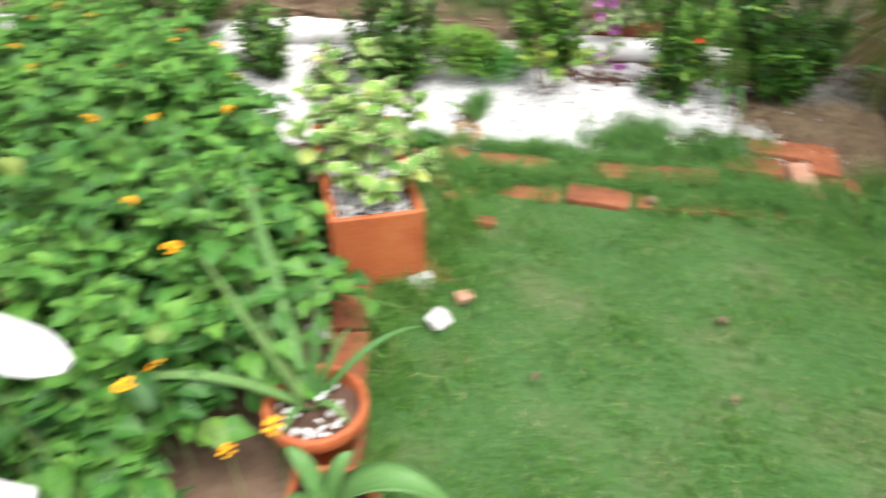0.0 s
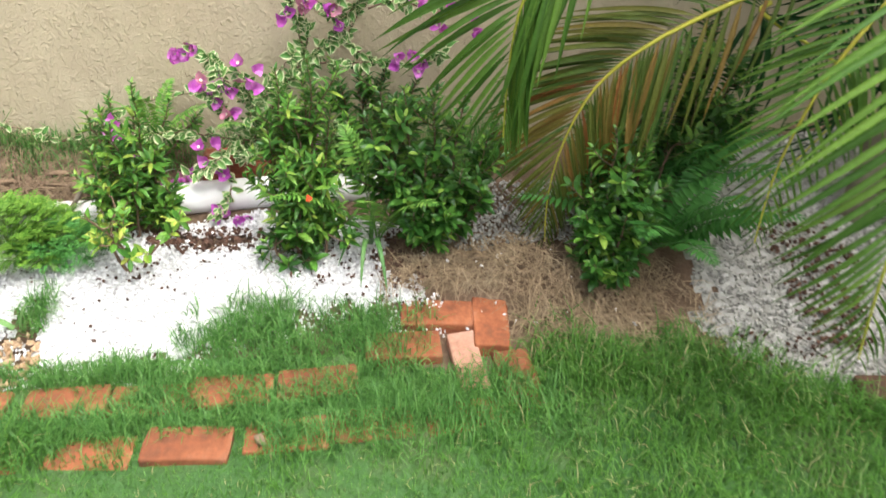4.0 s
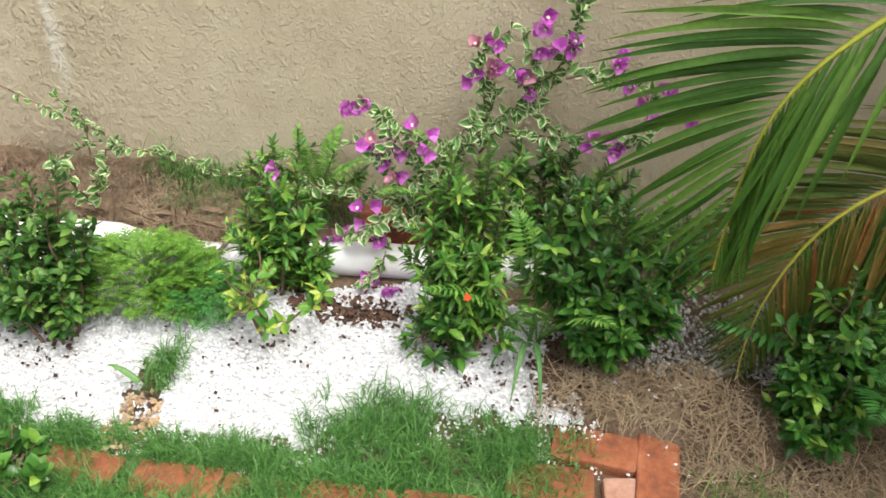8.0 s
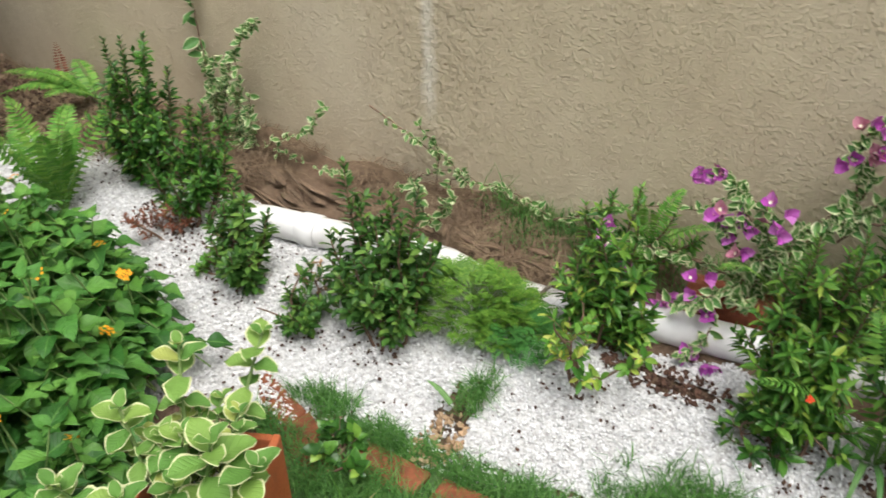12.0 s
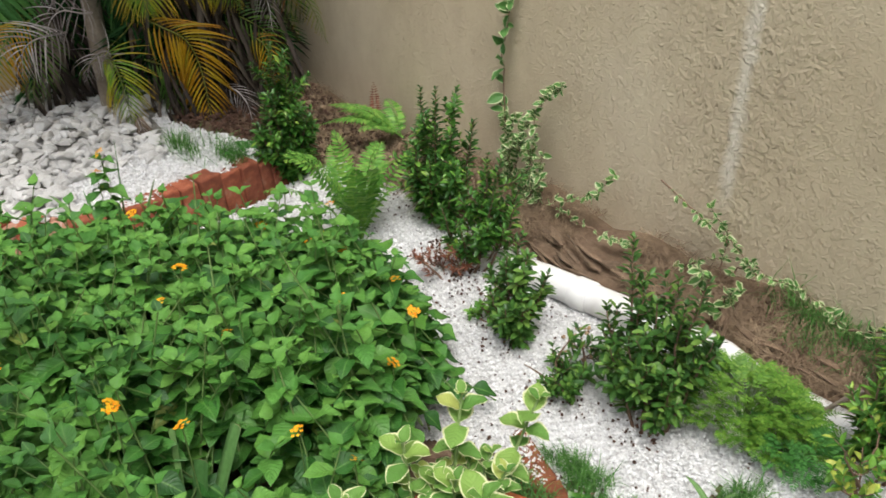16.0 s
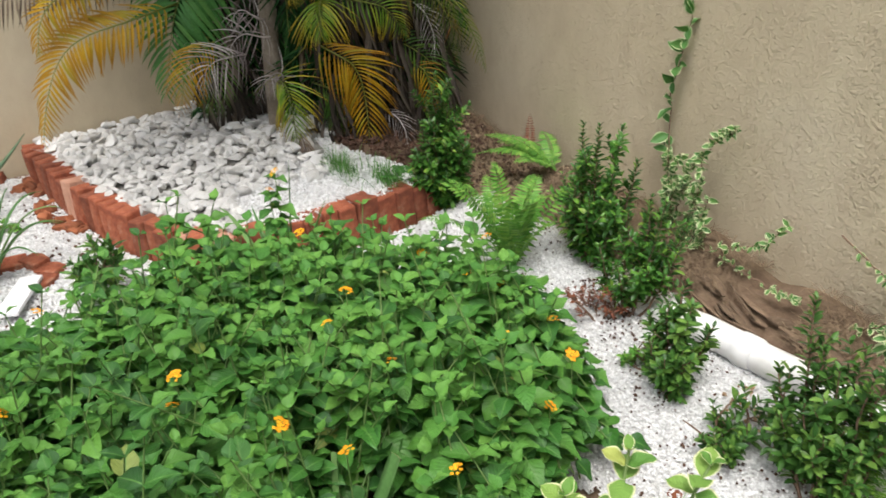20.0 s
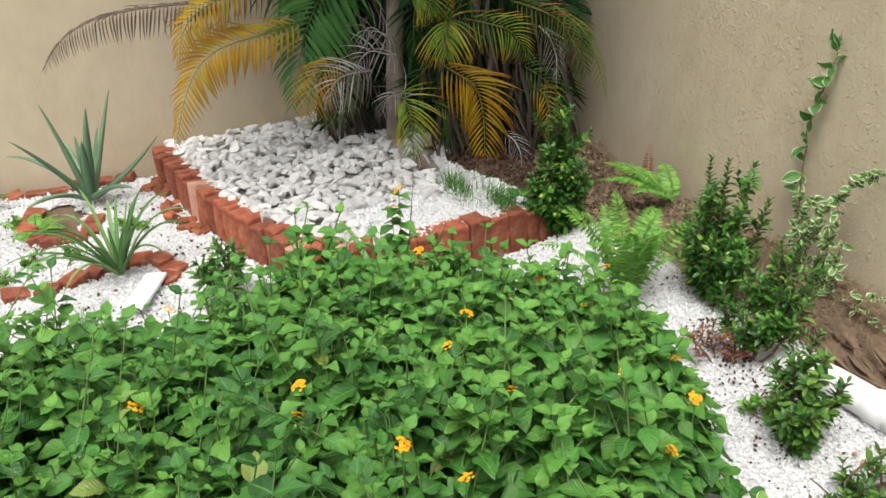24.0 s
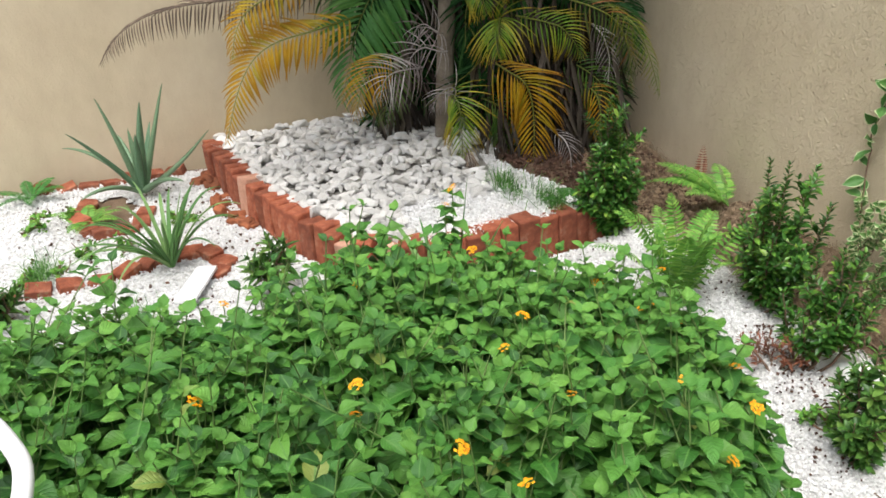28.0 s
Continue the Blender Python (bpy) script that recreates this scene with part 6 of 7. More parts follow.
# the palm at the right end of the bed
side_palm = base("areca_palm", pose(2.35, 3.15, 0.05), "clump-forming palm whose green fronds arch over the bed", "palm")
for _i, (_a, _b) in enumerate((((0, 0, 0), (-0.1, -0.1, 2.4)), ((0.16, 0.1, 0), (0.3, 0.2, 2.5)), ((0.1, -0.15, 0), (0.3, -0.3, 2.3)))):
    trunk(side_palm, _a, _b, 0.045, 0.035, 110 + _i)
_o = np.array([2.35, 3.15, 0.05])
SIDE = [
    ([(2.2, 3.05, 1.5), (1.75, 2.95, 1.40), (1.42, 2.86, 1.20), (1.294, 2.83, 1.10), (1.241, 2.83, 1.044), (1.194, 2.83, 0.986), (1.163, 2.83, 0.926), (1.142, 2.83, 0.852), (1.133, 2.83, 0.732), (1.136, 2.83, 0.56)], 0.42, 31, PALM_GREEN, 0.22, 0.0, (-0.1, -0.85, 0.45), (0.34, 1.0), 0.30),
    ([(2.2, 3.1, 1.0), (1.85, 3.05, 0.87), (1.66, 3.03, 0.79), (1.554, 3.02, 0.74), (1.495, 3.02, 0.693), (1.441, 3.02, 0.652), (1.39, 3.02, 0.588), (1.353, 3.02, 0.508), (1.32, 3.02, 0.391), (1.302, 3.02, 0.247), (1.318, 3.02, 0.10)], 0.36, 58, PALM_BROWN, 0.4, 0.02, (-0.1, -0.85, 0.45), (0.8, 1.0), 0.1),
    ([(2.3, 3.0, 1.5), (1.98, 2.6, 1.40), (1.76, 2.3, 1.15), (1.72, 2.2, 0.97), (1.73, 2.2, 0.77), (1.74, 2.2, 0.60), (1.77, 2.2, 0.40)], 0.34, 40, PALM_GREEN, 0.18, 0.0, (-0.2, -0.8, 0.5), (1.0, 1.0), 0.06),
    ([(2.3, 3.0, 1.2), (2.05, 2.82, 1.05), (1.91, 2.75, 0.86), (1.86, 2.75, 0.77), (1.80, 2.75, 0.52), (1.81, 2.75, 0.28)], 0.28, 36, PALM_GREEN, 0.22, 0.0, (-0.2, -0.8, 0.5), (1.0, 1.0), 0.06),
    ([(2.4, 3.1, 1.9), (2.35, 2.6, 1.9), (2.2, 2.1, 1.5), (2.15, 1.9, 1.2)], 0.42, 44, PALM_GREEN, 0.3, 0.0, (0, -0.3, 1), (1.0, 1.0), 0.06),
    ([(2.4, 3.1, 1.9), (2.8, 2.9, 1.95), (3.0, 2.6, 1.6), (3.1, 2.5, 1.2)], 0.42, 44, PALM_GREEN, 0.3, 0.0, (0, -0.3, 1), (1.0, 1.0), 0.06),
]
_r = rng(99)
# unseen crown fronds, added to shade the shrubs below
for _i in range(8):
    _a = _i * 2.4 + _r.normal(0, 0.2)
    _w = np.array([math.cos(_a), math.sin(_a) * (1.0 if math.sin(_a) < 0 else 0.1), 0.0]) * _r.uniform(0.7, 1.0)
    _c0 = np.array([2.3, 3.05, _r.uniform(1.8, 2.6)])
    SIDE.append(([_c0, _c0 + _w * 0.5 + UPV * 0.25, _c0 + _w * 1.0 + UPV * 0.2, _c0 + _w * 1.45 - UPV * 0.1], 0.45, 34, PALM_GREEN, 0.3, 0.0, (0, -0.2, 1), (1.0, 1.0), 0.06))
# low fronds before the wall, coloured dark in place of shade
for _i in range(7):
    _c0 = np.array([_r.uniform(1.75, 2.6), _r.uniform(3.2, 3.42), _r.uniform(0.55, 1.35)])
    SIDE.append(([_c0, _c0 + np.array([_r.normal(0, 0.1), -0.06, 0.0]), _c0 + np.array([_r.normal(0, 0.16), -0.1, -0.2]), _c0 + np.array([_r.normal(0, 0.2), -0.12, -0.45])], 0.28, 20, PALM_SHADED, 0.3, 0.0, (0, -0.9, 0.4), (1.0, 1.0), 0.06))
for _i, (_p, _q, _n, _m, _d, _g, _u, _k, _f) in enumerate(SIDE):
    palm_frond(side_palm, np.array(_p) - _o, _q, _n, _m, 300 + _i, _d, 0.6, _g, up=_u, sides=_k, start=_f, nup=0.8 if _i < 4 else 0.0, leaf=None if _i < 6 else CROWN_LEAF)


# ---- bougainvillea and the variegated creeper ----
def bract_mesh(seed, mat):
    r, h = rng(seed), Heap()
    for k in range(3):
        a = k * 2.1 + r.normal(0, 0.2)
        strew(h, BRACT, [(0, 0, 0)], [(math.cos(a) * 0.8, math.sin(a) * 0.8, 0.75)], [(-math.cos(a), -math.sin(a), 1.0)], [0.036])
    return h.mesh("bract", mat)


BRACTS = [bract_mesh(s, MAGENTA) for s in (1, 2, 3)] + [bract_mesh(4, PINK)]
EYE_FLOWER = flower_mesh("floret", 5, CREAM, 0.002, 2)


def creeper(name, lines, flowers, label, category, seed, size=0.036, spacing=0.018, mat=None, blurb="cream-edged green leaves"):
    """A rambling plant: stems along lines, variegated leaves on them, and clusters of bracts."""
    r = rng(seed)
    c = base(name, pose(*lines[0][0]), label, category, GROUPS.get(name, ""))
    o = np.array(lines[0][0], float)
    h = Heap()
    for L in lines:
        Q = np.array(L, float)
        k = np.linspace(0, 1, len(Q))
        t = np.linspace(0, 1, 24)
        line = np.stack([np.interp(t, k, Q[:, i]) for i in range(3)], -1) - o
        line[1:-1] = (line[:-2] + 2 * line[1:-1] + line[2:]) / 4 + r.normal(0, 0.003, (22, 3))
        V, F = tube(line, np.linspace(0.0035, 0.0012, 24), 4)
        put("stem", mesh("stem", V, F, TWIG), c)
        n = max(5, int(np.linalg.norm(np.diff(Q, axis=0), axis=1).sum() / spacing))
        p, d = along(line, np.sort(r.uniform(0.05, 1, n)))
        side = unit(r.normal(size=(n, 3)) + np.array([0, -0.8, 0.3]))
        strew(h, VINE, p, side + d * 0.4 - UPV * 0.15, unit(np.array([0, -0.8, 0.7]) + r.normal(0, 0.45, (n, 3))), size * r.uniform(0.55, 1.15, n))
    put("foliage", h.mesh("foliage", mat or VARIEGATED), c, None, blurb, "", "", "stuff")
    for i, (x, y, z, n) in enumerate(flowers):
        for k in range(n):
            p = np.array([x, y, z]) + r.normal(0, 0.016, 3) * (k > 0) - o
            b = put("bract", BRACTS[3] if r.uniform() < 0.12 else BRACTS[r.integers(3)], c, pose(*p, r.uniform(20, 110), r.normal(0, 25), r.uniform(-60, 60)))
            if k % 2 == 0:
                put("floret", EYE_FLOWER, b, pose(0, 0, 0.014, 0, 0, 0))
    return c


creeper("bougainvillea", [
    [(0.42, 3.42, 0.15), (0.46, 3.38, 0.36), (0.44, 3.34, 0.50), (0.30, 3.36, 0.57)], [(0.42, 3.42, 0.15), (0.52, 3.42, 0.40), (0.68, 3.44, 0.55), (0.80, 3.45, 0.70), (0.84, 3.44, 0.95), (0.82, 3.46, 1.25)],
    [(0.52, 3.42, 0.40), (0.62, 3.42, 0.52), (0.58, 3.43, 0.70), (0.66, 3.44, 0.78)], [(0.60, 3.43, 0.42), (0.657, 3.44, 0.54), (0.744, 3.44, 0.575), (0.817, 3.44, 0.69), (0.823, 3.44, 0.81), (0.822, 3.44, 0.9)], [(0.744, 3.44, 0.575), (0.69, 3.44, 0.66), (0.598, 3.43, 0.73)], [(0.74, 3.44, 0.60), (0.72, 3.43, 0.70), (0.696, 3.43, 0.77)], [(0.60, 3.43, 0.47), (0.637, 3.43, 0.6), (0.6, 3.43, 0.66)], [(0.81, 3.44, 0.66), (0.89, 3.43, 0.69), (0.98, 3.43, 0.67), (1.06, 3.43, 0.65)], [(0.74, 3.44, 0.56), (0.79, 3.44, 0.52), (0.86, 3.43, 0.485)], [(0.66, 3.42, 0.50), (0.82, 3.42, 0.50), (0.95, 3.4, 0.49), (1.05, 3.4, 0.56)],
    [(0.42, 3.40, 0.2), (0.36, 3.32, 0.42), (0.27, 3.36, 0.50)], [(0.42, 3.4, 0.3), (0.52, 3.32, 0.48), (0.60, 3.34, 0.58)], [(0.42, 3.40, 0.15), (0.40, 3.30, 0.30), (0.33, 3.22, 0.26), (0.26, 3.24, 0.22)], [(0.36, 3.32, 0.2), (0.38, 3.22, 0.16), (0.33, 3.17, 0.12)],
    [(0.42, 3.4, 0.25), (0.22, 3.33, 0.32), (0.08, 3.30, 0.33)], [(0.40, 3.38, 0.3), (0.34, 3.3, 0.45), (0.40, 3.28, 0.52)], [(0.42, 3.42, 0.2), (0.60, 3.38, 0.3), (0.72, 3.33, 0.34)], [(0.45, 3.38, 0.36), (0.38, 3.34, 0.5), (0.33, 3.36, 0.56)],
    [(0.40, 3.36, 0.3), (0.48, 3.3, 0.42), (0.54, 3.3, 0.5)], [(0.40, 3.36, 0.2), (0.46, 3.26, 0.28), (0.42, 3.22, 0.32)],
], [(0.274, 3.36, 0.55, 4), (0.31, 3.37, 0.57, 2), (0.444, 3.33, 0.536, 3), (0.39, 3.31, 0.48, 4), (0.36, 3.3, 0.44, 2), (0.40, 3.28, 0.40, 2), (0.33, 3.30, 0.50, 3), (0.48, 3.31, 0.49, 2), (0.237, 3.30, 0.185, 5), (0.19, 3.28, 0.14, 2), (0.27, 3.28, 0.15, 1), (0.33, 3.25, 0.26, 2), (0.36, 3.24, 0.22, 2), (0.30, 3.26, 0.30, 2), (0.345, 3.19, 0.10, 3), (0.39, 3.18, 0.11, 2),
    (0.04, 3.3, 0.36, 3), (0.06, 3.29, 0.31, 1), (0.12, 3.28, 0.29, 2), (0.743, 3.42, 0.80, 3), (0.73, 3.42, 0.74, 3), (0.82, 3.42, 0.75, 4), (0.58, 3.42, 0.73, 3), (0.62, 3.42, 0.68, 3), (0.57, 3.42, 0.65, 2), (0.71, 3.42, 0.67, 2), (0.74, 3.42, 0.62, 1), (0.94, 3.42, 0.72, 3), (0.98, 3.42, 0.67, 2), (0.885, 3.4, 0.535, 2), (0.94, 3.4, 0.54, 1), (0.96, 3.4, 0.48, 2), (1.02, 3.42, 0.62, 3), (1.05, 3.42, 0.66, 2), (1.12, 3.42, 0.62, 2), (1.15, 3.42, 0.60, 1), (0.66, 3.13, 0.37, 2), (0.68, 3.1, 0.30, 1), (0.66, 3.1, 0.2, 1)],
    "bougainvillea with magenta bracts and cream-edged leaves climbing the wall", "bougainvillea", 130, 0.040, 0.0072)
creeper("variegated_creeper", [
    [(-1.62, 3.48, 0.14), (-1.66, 3.50, 0.34), (-1.69, 3.52, 0.47)],
    [(-1.63, 3.5, 0.3), (-1.50, 3.48, 0.5), (-1.40, 3.48, 0.62), (-1.34, 3.48, 0.66)], [(-1.60, 3.46, 0.16), (-1.52, 3.44, 0.36), (-1.50, 3.45, 0.48)], [(-1.55, 3.46, 0.16), (-1.42, 3.42, 0.30), (-1.45, 3.4, 0.45)], [(-1.5, 3.44, 0.16), (-1.36, 3.4, 0.22), (-1.35, 3.38, 0.34)],
    [(-1.55, 3.46, 0.2), (-1.60, 3.44, 0.35), (-1.56, 3.46, 0.50)], [(-1.5, 3.44, 0.2), (-1.44, 3.44, 0.4), (-1.47, 3.46, 0.54)], [(-1.52, 3.44, 0.15), (-1.40, 3.42, 0.25), (-1.38, 3.43, 0.42)], [(-1.58, 3.46, 0.2), (-1.54, 3.4, 0.35), (-1.50, 3.42, 0.44)]], [], "variegated creeper with cream-edged leaves climbing the stucco wall", "creeper", 131, 0.038, 0.0065)
creeper("variegated_creeper", [[(-1.66, 3.50, 0.36), (-1.70, 3.53, 0.51), (-1.716, 3.535, 0.59), (-1.722, 3.535, 0.69), (-1.702, 3.535, 0.78), (-1.682, 3.535, 0.87), (-1.668, 3.535, 0.96), (-1.66, 3.535, 1.06)]], [], "single climbing shoot with large leaves on the stucco wall", "creeper", 134, 0.070, 0.030, VINE_GREEN, "green leaves with narrow pale margins")
creeper("variegated_creeper", [
    [(-1.42, 3.40, 0.18), (-1.25, 3.42, 0.26), (-1.12, 3.44, 0.32), (-1.06, 3.46, 0.42)], [(-1.3, 3.4, 0.22), (-1.1, 3.38, 0.22), (-0.92, 3.40, 0.20)],
    [(-0.90, 3.5, 0.44), (-0.72, 3.50, 0.36), (-0.60, 3.5, 0.32), (-0.5, 3.48, 0.26)], [(-0.62, 3.48, 0.2), (-0.62, 3.5, 0.34), (-0.70, 3.5, 0.41)], [(-0.6, 3.48, 0.2), (-0.52, 3.48, 0.30), (-0.45, 3.46, 0.28)], [(-0.5, 3.48, 0.26), (-0.36, 3.5, 0.27), (-0.2, 3.5, 0.2)], [(-0.78, 3.44, 0.16), (-0.66, 3.44, 0.26), (-0.56, 3.46, 0.30)],
    [(-0.2, 3.5, 0.2), (0.05, 3.5, 0.33), (0.3, 3.5, 0.38)]], [], "thin variegated creeper rambling along the foot of the wall", "creeper", 132, 0.031, 0.0095)
creeper("variegated_creeper", [[(-0.52, 3.30, 0.15), (-0.46, 3.26, 0.30), (-0.40, 3.22, 0.36)], [(-0.5, 3.3, 0.15), (-0.54, 3.24, 0.3), (-0.52, 3.2, 0.38)]], [], "small variegated creeper shoot behind the shrub", "creeper", 133, 0.042, 0.010)

# a red flower among the bright shrubs
put("red_flower", flower_mesh("red_flower", 7, RED, 0.006, 7), None, pose(0.648, 2.885, 0.36, 60, 0, 0), "small red ixora flower head on its shrub", "flower")


# ---- pots ----
def square_pot():
    pot = base("square_pot", pose(-0.305, 2.03, 0.03, 0, 0, 24), "long square-cornered terracotta planter box", "plant pot")
    w, l, hgt, th = 0.125, 0.26, 0.235, 0.018
    for name, b in (("side_wall", (-w, -w + th, -l, l, 0, hgt)), ("side_wall", (w - th, w, -l, l, 0, hgt)), ("end_wall", (-w + th, w - th, -l, -l + th, 0, hgt - 0.002)), ("end_wall", (-w + th, w - th, l - th, l, 0, hgt - 0.002)), ("base", (-w + th, w - th, -l + th, l - th, 0, 0.02))):
        part(name, box_bm(*b, bevel=0.005, seg=2), TERRACOTTA, pot)
    part("potting_soil", box_bm(-w + th, w - th, -l + th, l - th, 0.02, 0.19), MULCH, pot)
    return pot


square_pot()
_r = rng(140)
_n = 1500
_q = np.stack([_r.uniform(-0.1, 0.1, _n), _r.uniform(-0.23, 0.23, _n), np.full(_n, 0.223)], -1)
_c, _s = math.cos(radians(24)), math.sin(radians(24))
_T = np.stack([_q[:, 0] * _c - _q[:, 1] * _s - 0.305, _q[:, 0] * _s + _q[:, 1] * _c + 2.03, _q[:, 2] + _r.uniform(0, 0.006, _n)], -1)
_V, _F = spread(CHIP_V, CHIP_F, random_turns(_n, _r) * (0.006 * _r.uniform(0.6, 1.3, (_n, 1, 1))), _T)
put("pot_gravel", mesh("pot_gravel", _V, _F, GRAVEL, None, False), None, None, "white chips on the soil of the square planter", "gravel", "", "stuff")


def plectranthus():
    r = rng(141)
    plant = base("variegated_plectranthus", pose(-0.305, 2.03, 0.22), "variegated fleshy-leaved herb with cream leaf margins in the terracotta planter", "potted plant")
    o = np.array([-0.305, 2.03, 0.22])
    leaf = mesh("leaf", ROUND[0], ROUND[1], PLECTRANTHUS, ROUND[2])
    # tip of each stem, and the size of its leaves
    tips = [(-0.47, 2.25, 0.49, 1.0), (-0.375, 2.385, 0.46, 1.05), (-0.47, 2.09, 0.45, 0.9), (-0.44, 2.11, 0.37, 0.7), (-0.40, 2.12, 0.39, 0.8), (-0.45, 2.21, 0.36, 0.5), (-0.41, 2.22, 0.355, 0.42), (-0.36, 2.2, 0.33, 0.5), (-0.25, 2.11, 0.46, 1.2), (-0.165, 2.13, 0.43, 1.0), (-0.32, 2.06, 0.36, 0.7), (-0.40, 2.27, 0.36, 0.6), (-0.33, 2.25, 0.37, 0.65), (-0.45, 2.17, 0.34, 0.6), (-0.36, 2.14, 0.40, 0.8),
            (-0.45, 1.92, 0.42, 1.0), (-0.33, 1.96, 0.42, 0.85), (-0.22, 1.95, 0.42, 1.0), (-0.13, 1.90, 0.34, 0.9), (-0.20, 1.83, 0.31, 1.0), (-0.30, 1.85, 0.34, 0.9), (-0.10, 2.0, 0.32, 0.8)]
    for i, t in enumerate(tips):
        tip = np.array(t[:3]) - o
        foot = np.array([tip[0] * 0.45, tip[1] * 0.5, -0.02])
        foot[:2] = np.clip(foot[:2], -0.1, 0.1) if abs(tip[1]) < 0.12 else foot[:2] * 0.8
        line = bend(foot, tip, 0.02, 7)
        V, F = tube(line, np.linspace(0.006, 0.003, 7), 5)
        put("stem", mesh("stem", V, F, STEM), plant)
        turn = r.uniform(0, np.pi)
        for k in range(6):
            p, d = along(line, np.array([1.0 - k * (0.11 if k < 3 else 0.125)]))
            for s in (0, np.pi):
                a = turn + k * np.pi / 2 + s + r.normal(0, 0.15)
                dd = np.array([math.cos(a), math.sin(a), (1.3, 0.65, 0.2, -0.1, -0.2, -0.2)[k]])
                size = (0.040, 0.062, 0.070, 0.064, 0.054, 0.046)[k] * r.uniform(0.8, 1.15) * (0.25 + 0.75 * t[3])
                m = frames(dd, np.array([-dd[0] * 0.5, -dd[1] * 0.5, 1.0])) * size
                put("leaf", leaf, plant, Matrix([[*m[0], p[0][0]], [*m[1], p[0][1]], [*m[2], p[0][2]], [0, 0, 0, 1]]))


plectranthus()


def ring_pot(x, y, z, radius, height, label):
    """A round flower pot with a rolled rim, and soil in it."""
    pot = base("round_pot", pose(x, y, z), label, "plant pot")
    prof = [(0.0, 0.0), (0.70, 0.0), (0.86, 0.72), (0.99, 0.73), (1.02, 0.80), (1.02, 0.97), (0.98, 1.0), (0.90, 1.0), (0.88, 0.95), (0.84, 0.80), (0.0, 0.80)]
    n = 40
    V = [(radius * q * math.cos(2 * math.pi * i / n), radius * q * math.sin(2 * math.pi * i / n), height * h) for q, h in prof for i in range(n)]
    F = [(j * n + i, j * n + (i + 1) % n, (j + 1) * n + (i + 1) % n, (j + 1) * n + i) for j in range(len(prof) - 2) for i in range(n)]
    put("body", mesh("body", V[:-n], F, TERRACOTTA), pot)
    a = (len(prof) - 2) * n
    top = [V[a + i] for i in range(n)] + [(0.0, 0.0, height * 0.82)]
    put("potting_soil", mesh("potting_soil", top, [(i, (i + 1) % n, n) for i in range(n)], MULCH), pot)
    return pot


_r = rng(142)
_n = 34
_a, _q = _r.uniform(0, 2 * np.pi, _n), 0.085 * np.sqrt(_r.uniform(0.05, 1, _n))
_T = np.stack([-0.195 + _q * np.cos(_a), 1.25 + _q * np.sin(_a), np.full(_n, 0.142)], -1)
_V, _F = spread(CHIP_V, CHIP_F, random_turns(_n, _r) * (0.009 * _r.uniform(0.6, 1.3, (_n, 1, 1))), _T)
put("pot_gravel", mesh("pot_gravel", _V, _F, GRAVEL, None, False), None, None, "white chips scattered on the soil of the round pot", "gravel", "", "stuff")
ring_pot(-0.195, 1.25, 0.012, 0.112, 0.15, "round terracotta flower pot beside the brick edging")

ring_pot(-0.98, 2.36, 0.03, 0.09, 0.16, "round terracotta pot under the lantana")
ring_pot(-0.78, 2.20, 0.03, 0.08, 0.15, "round terracotta pot almost hidden by the lantana")
ring_pot(-1.71, 0.98, 0.04, 0.13, 0.27, "large round terracotta pot overgrown by lantana")


def rosette(name, x, y, z, leaves, mat, label, category, thick=0.006, cut=False):
    """Long tapering leaves from one foot; each: direction, rise, length, width, arch. cut: cropped to blunt ends."""
    p = base(name, pose(x, y, z), label, category, GROUPS.get(name, ""))
    for a, e, L, w, sag in leaves:
        a, e = radians(a), radians(e)
        line = bend((0.01 * math.cos(a), 0.01 * math.sin(a), 0), (L * math.cos(e) * math.cos(a), L * math.cos(e) * math.sin(a), L * math.sin(e)), sag, 14)
        t = np.linspace(0, 1, 14)
        D = unit(np.gradient(line, axis=0))
        side = unit(np.cross(D, np.array([math.cos(a) * 0.01, math.sin(a) * 0.01, 1.0])))
        nrm = np.cross(side, D)
        half = w * 0.5 * np.clip((1 - t) ** 0.6 * (0.8 + 0.4 * np.sin(t * 2.2)), 0.02, 1)
        if cut:
            half = w * 0.5 * (0.8 + 0.2 * np.sin(t * 2.2))
        V, U = [], []
        for i in range(14):
            th = thick * (1 - 0.85 * t[i])
            for u, h in ((-1, 0.45 * half[i]), (-0.5, 0.12 * half[i]), (0, 0), (0.5, 0.12 * half[i]), (1, 0.45 * half[i]), (0.5, 0.1 * half[i] - th), (0, -th * 1.2), (-0.5, 0.1 * half[i] - th)):
                V.append(line[i] + side[i] * half[i] * u + nrm[i] * h)
                U.append((u * 0.5 + 0.5, t[i]))
        F = [(j * 8 + i, j * 8 + (i + 1) % 8, (j + 1) * 8 + (i + 1) % 8, (j + 1) * 8 + i) for j in range(13) for i in range(8)]
        blade = put("leaf", mesh("leaf", np.array(V), F, mat, np.array(U)), p)
        if cut:
            put("cut_end", mesh("cut_end", np.array(V[-8:]), [(0, 1, 7), (1, 2, 7), (2, 6, 7), (2, 3, 6), (3, 5, 6), (3, 4, 5)], STRAW, None, False), blade, None, "dried brown cut end")
    return p


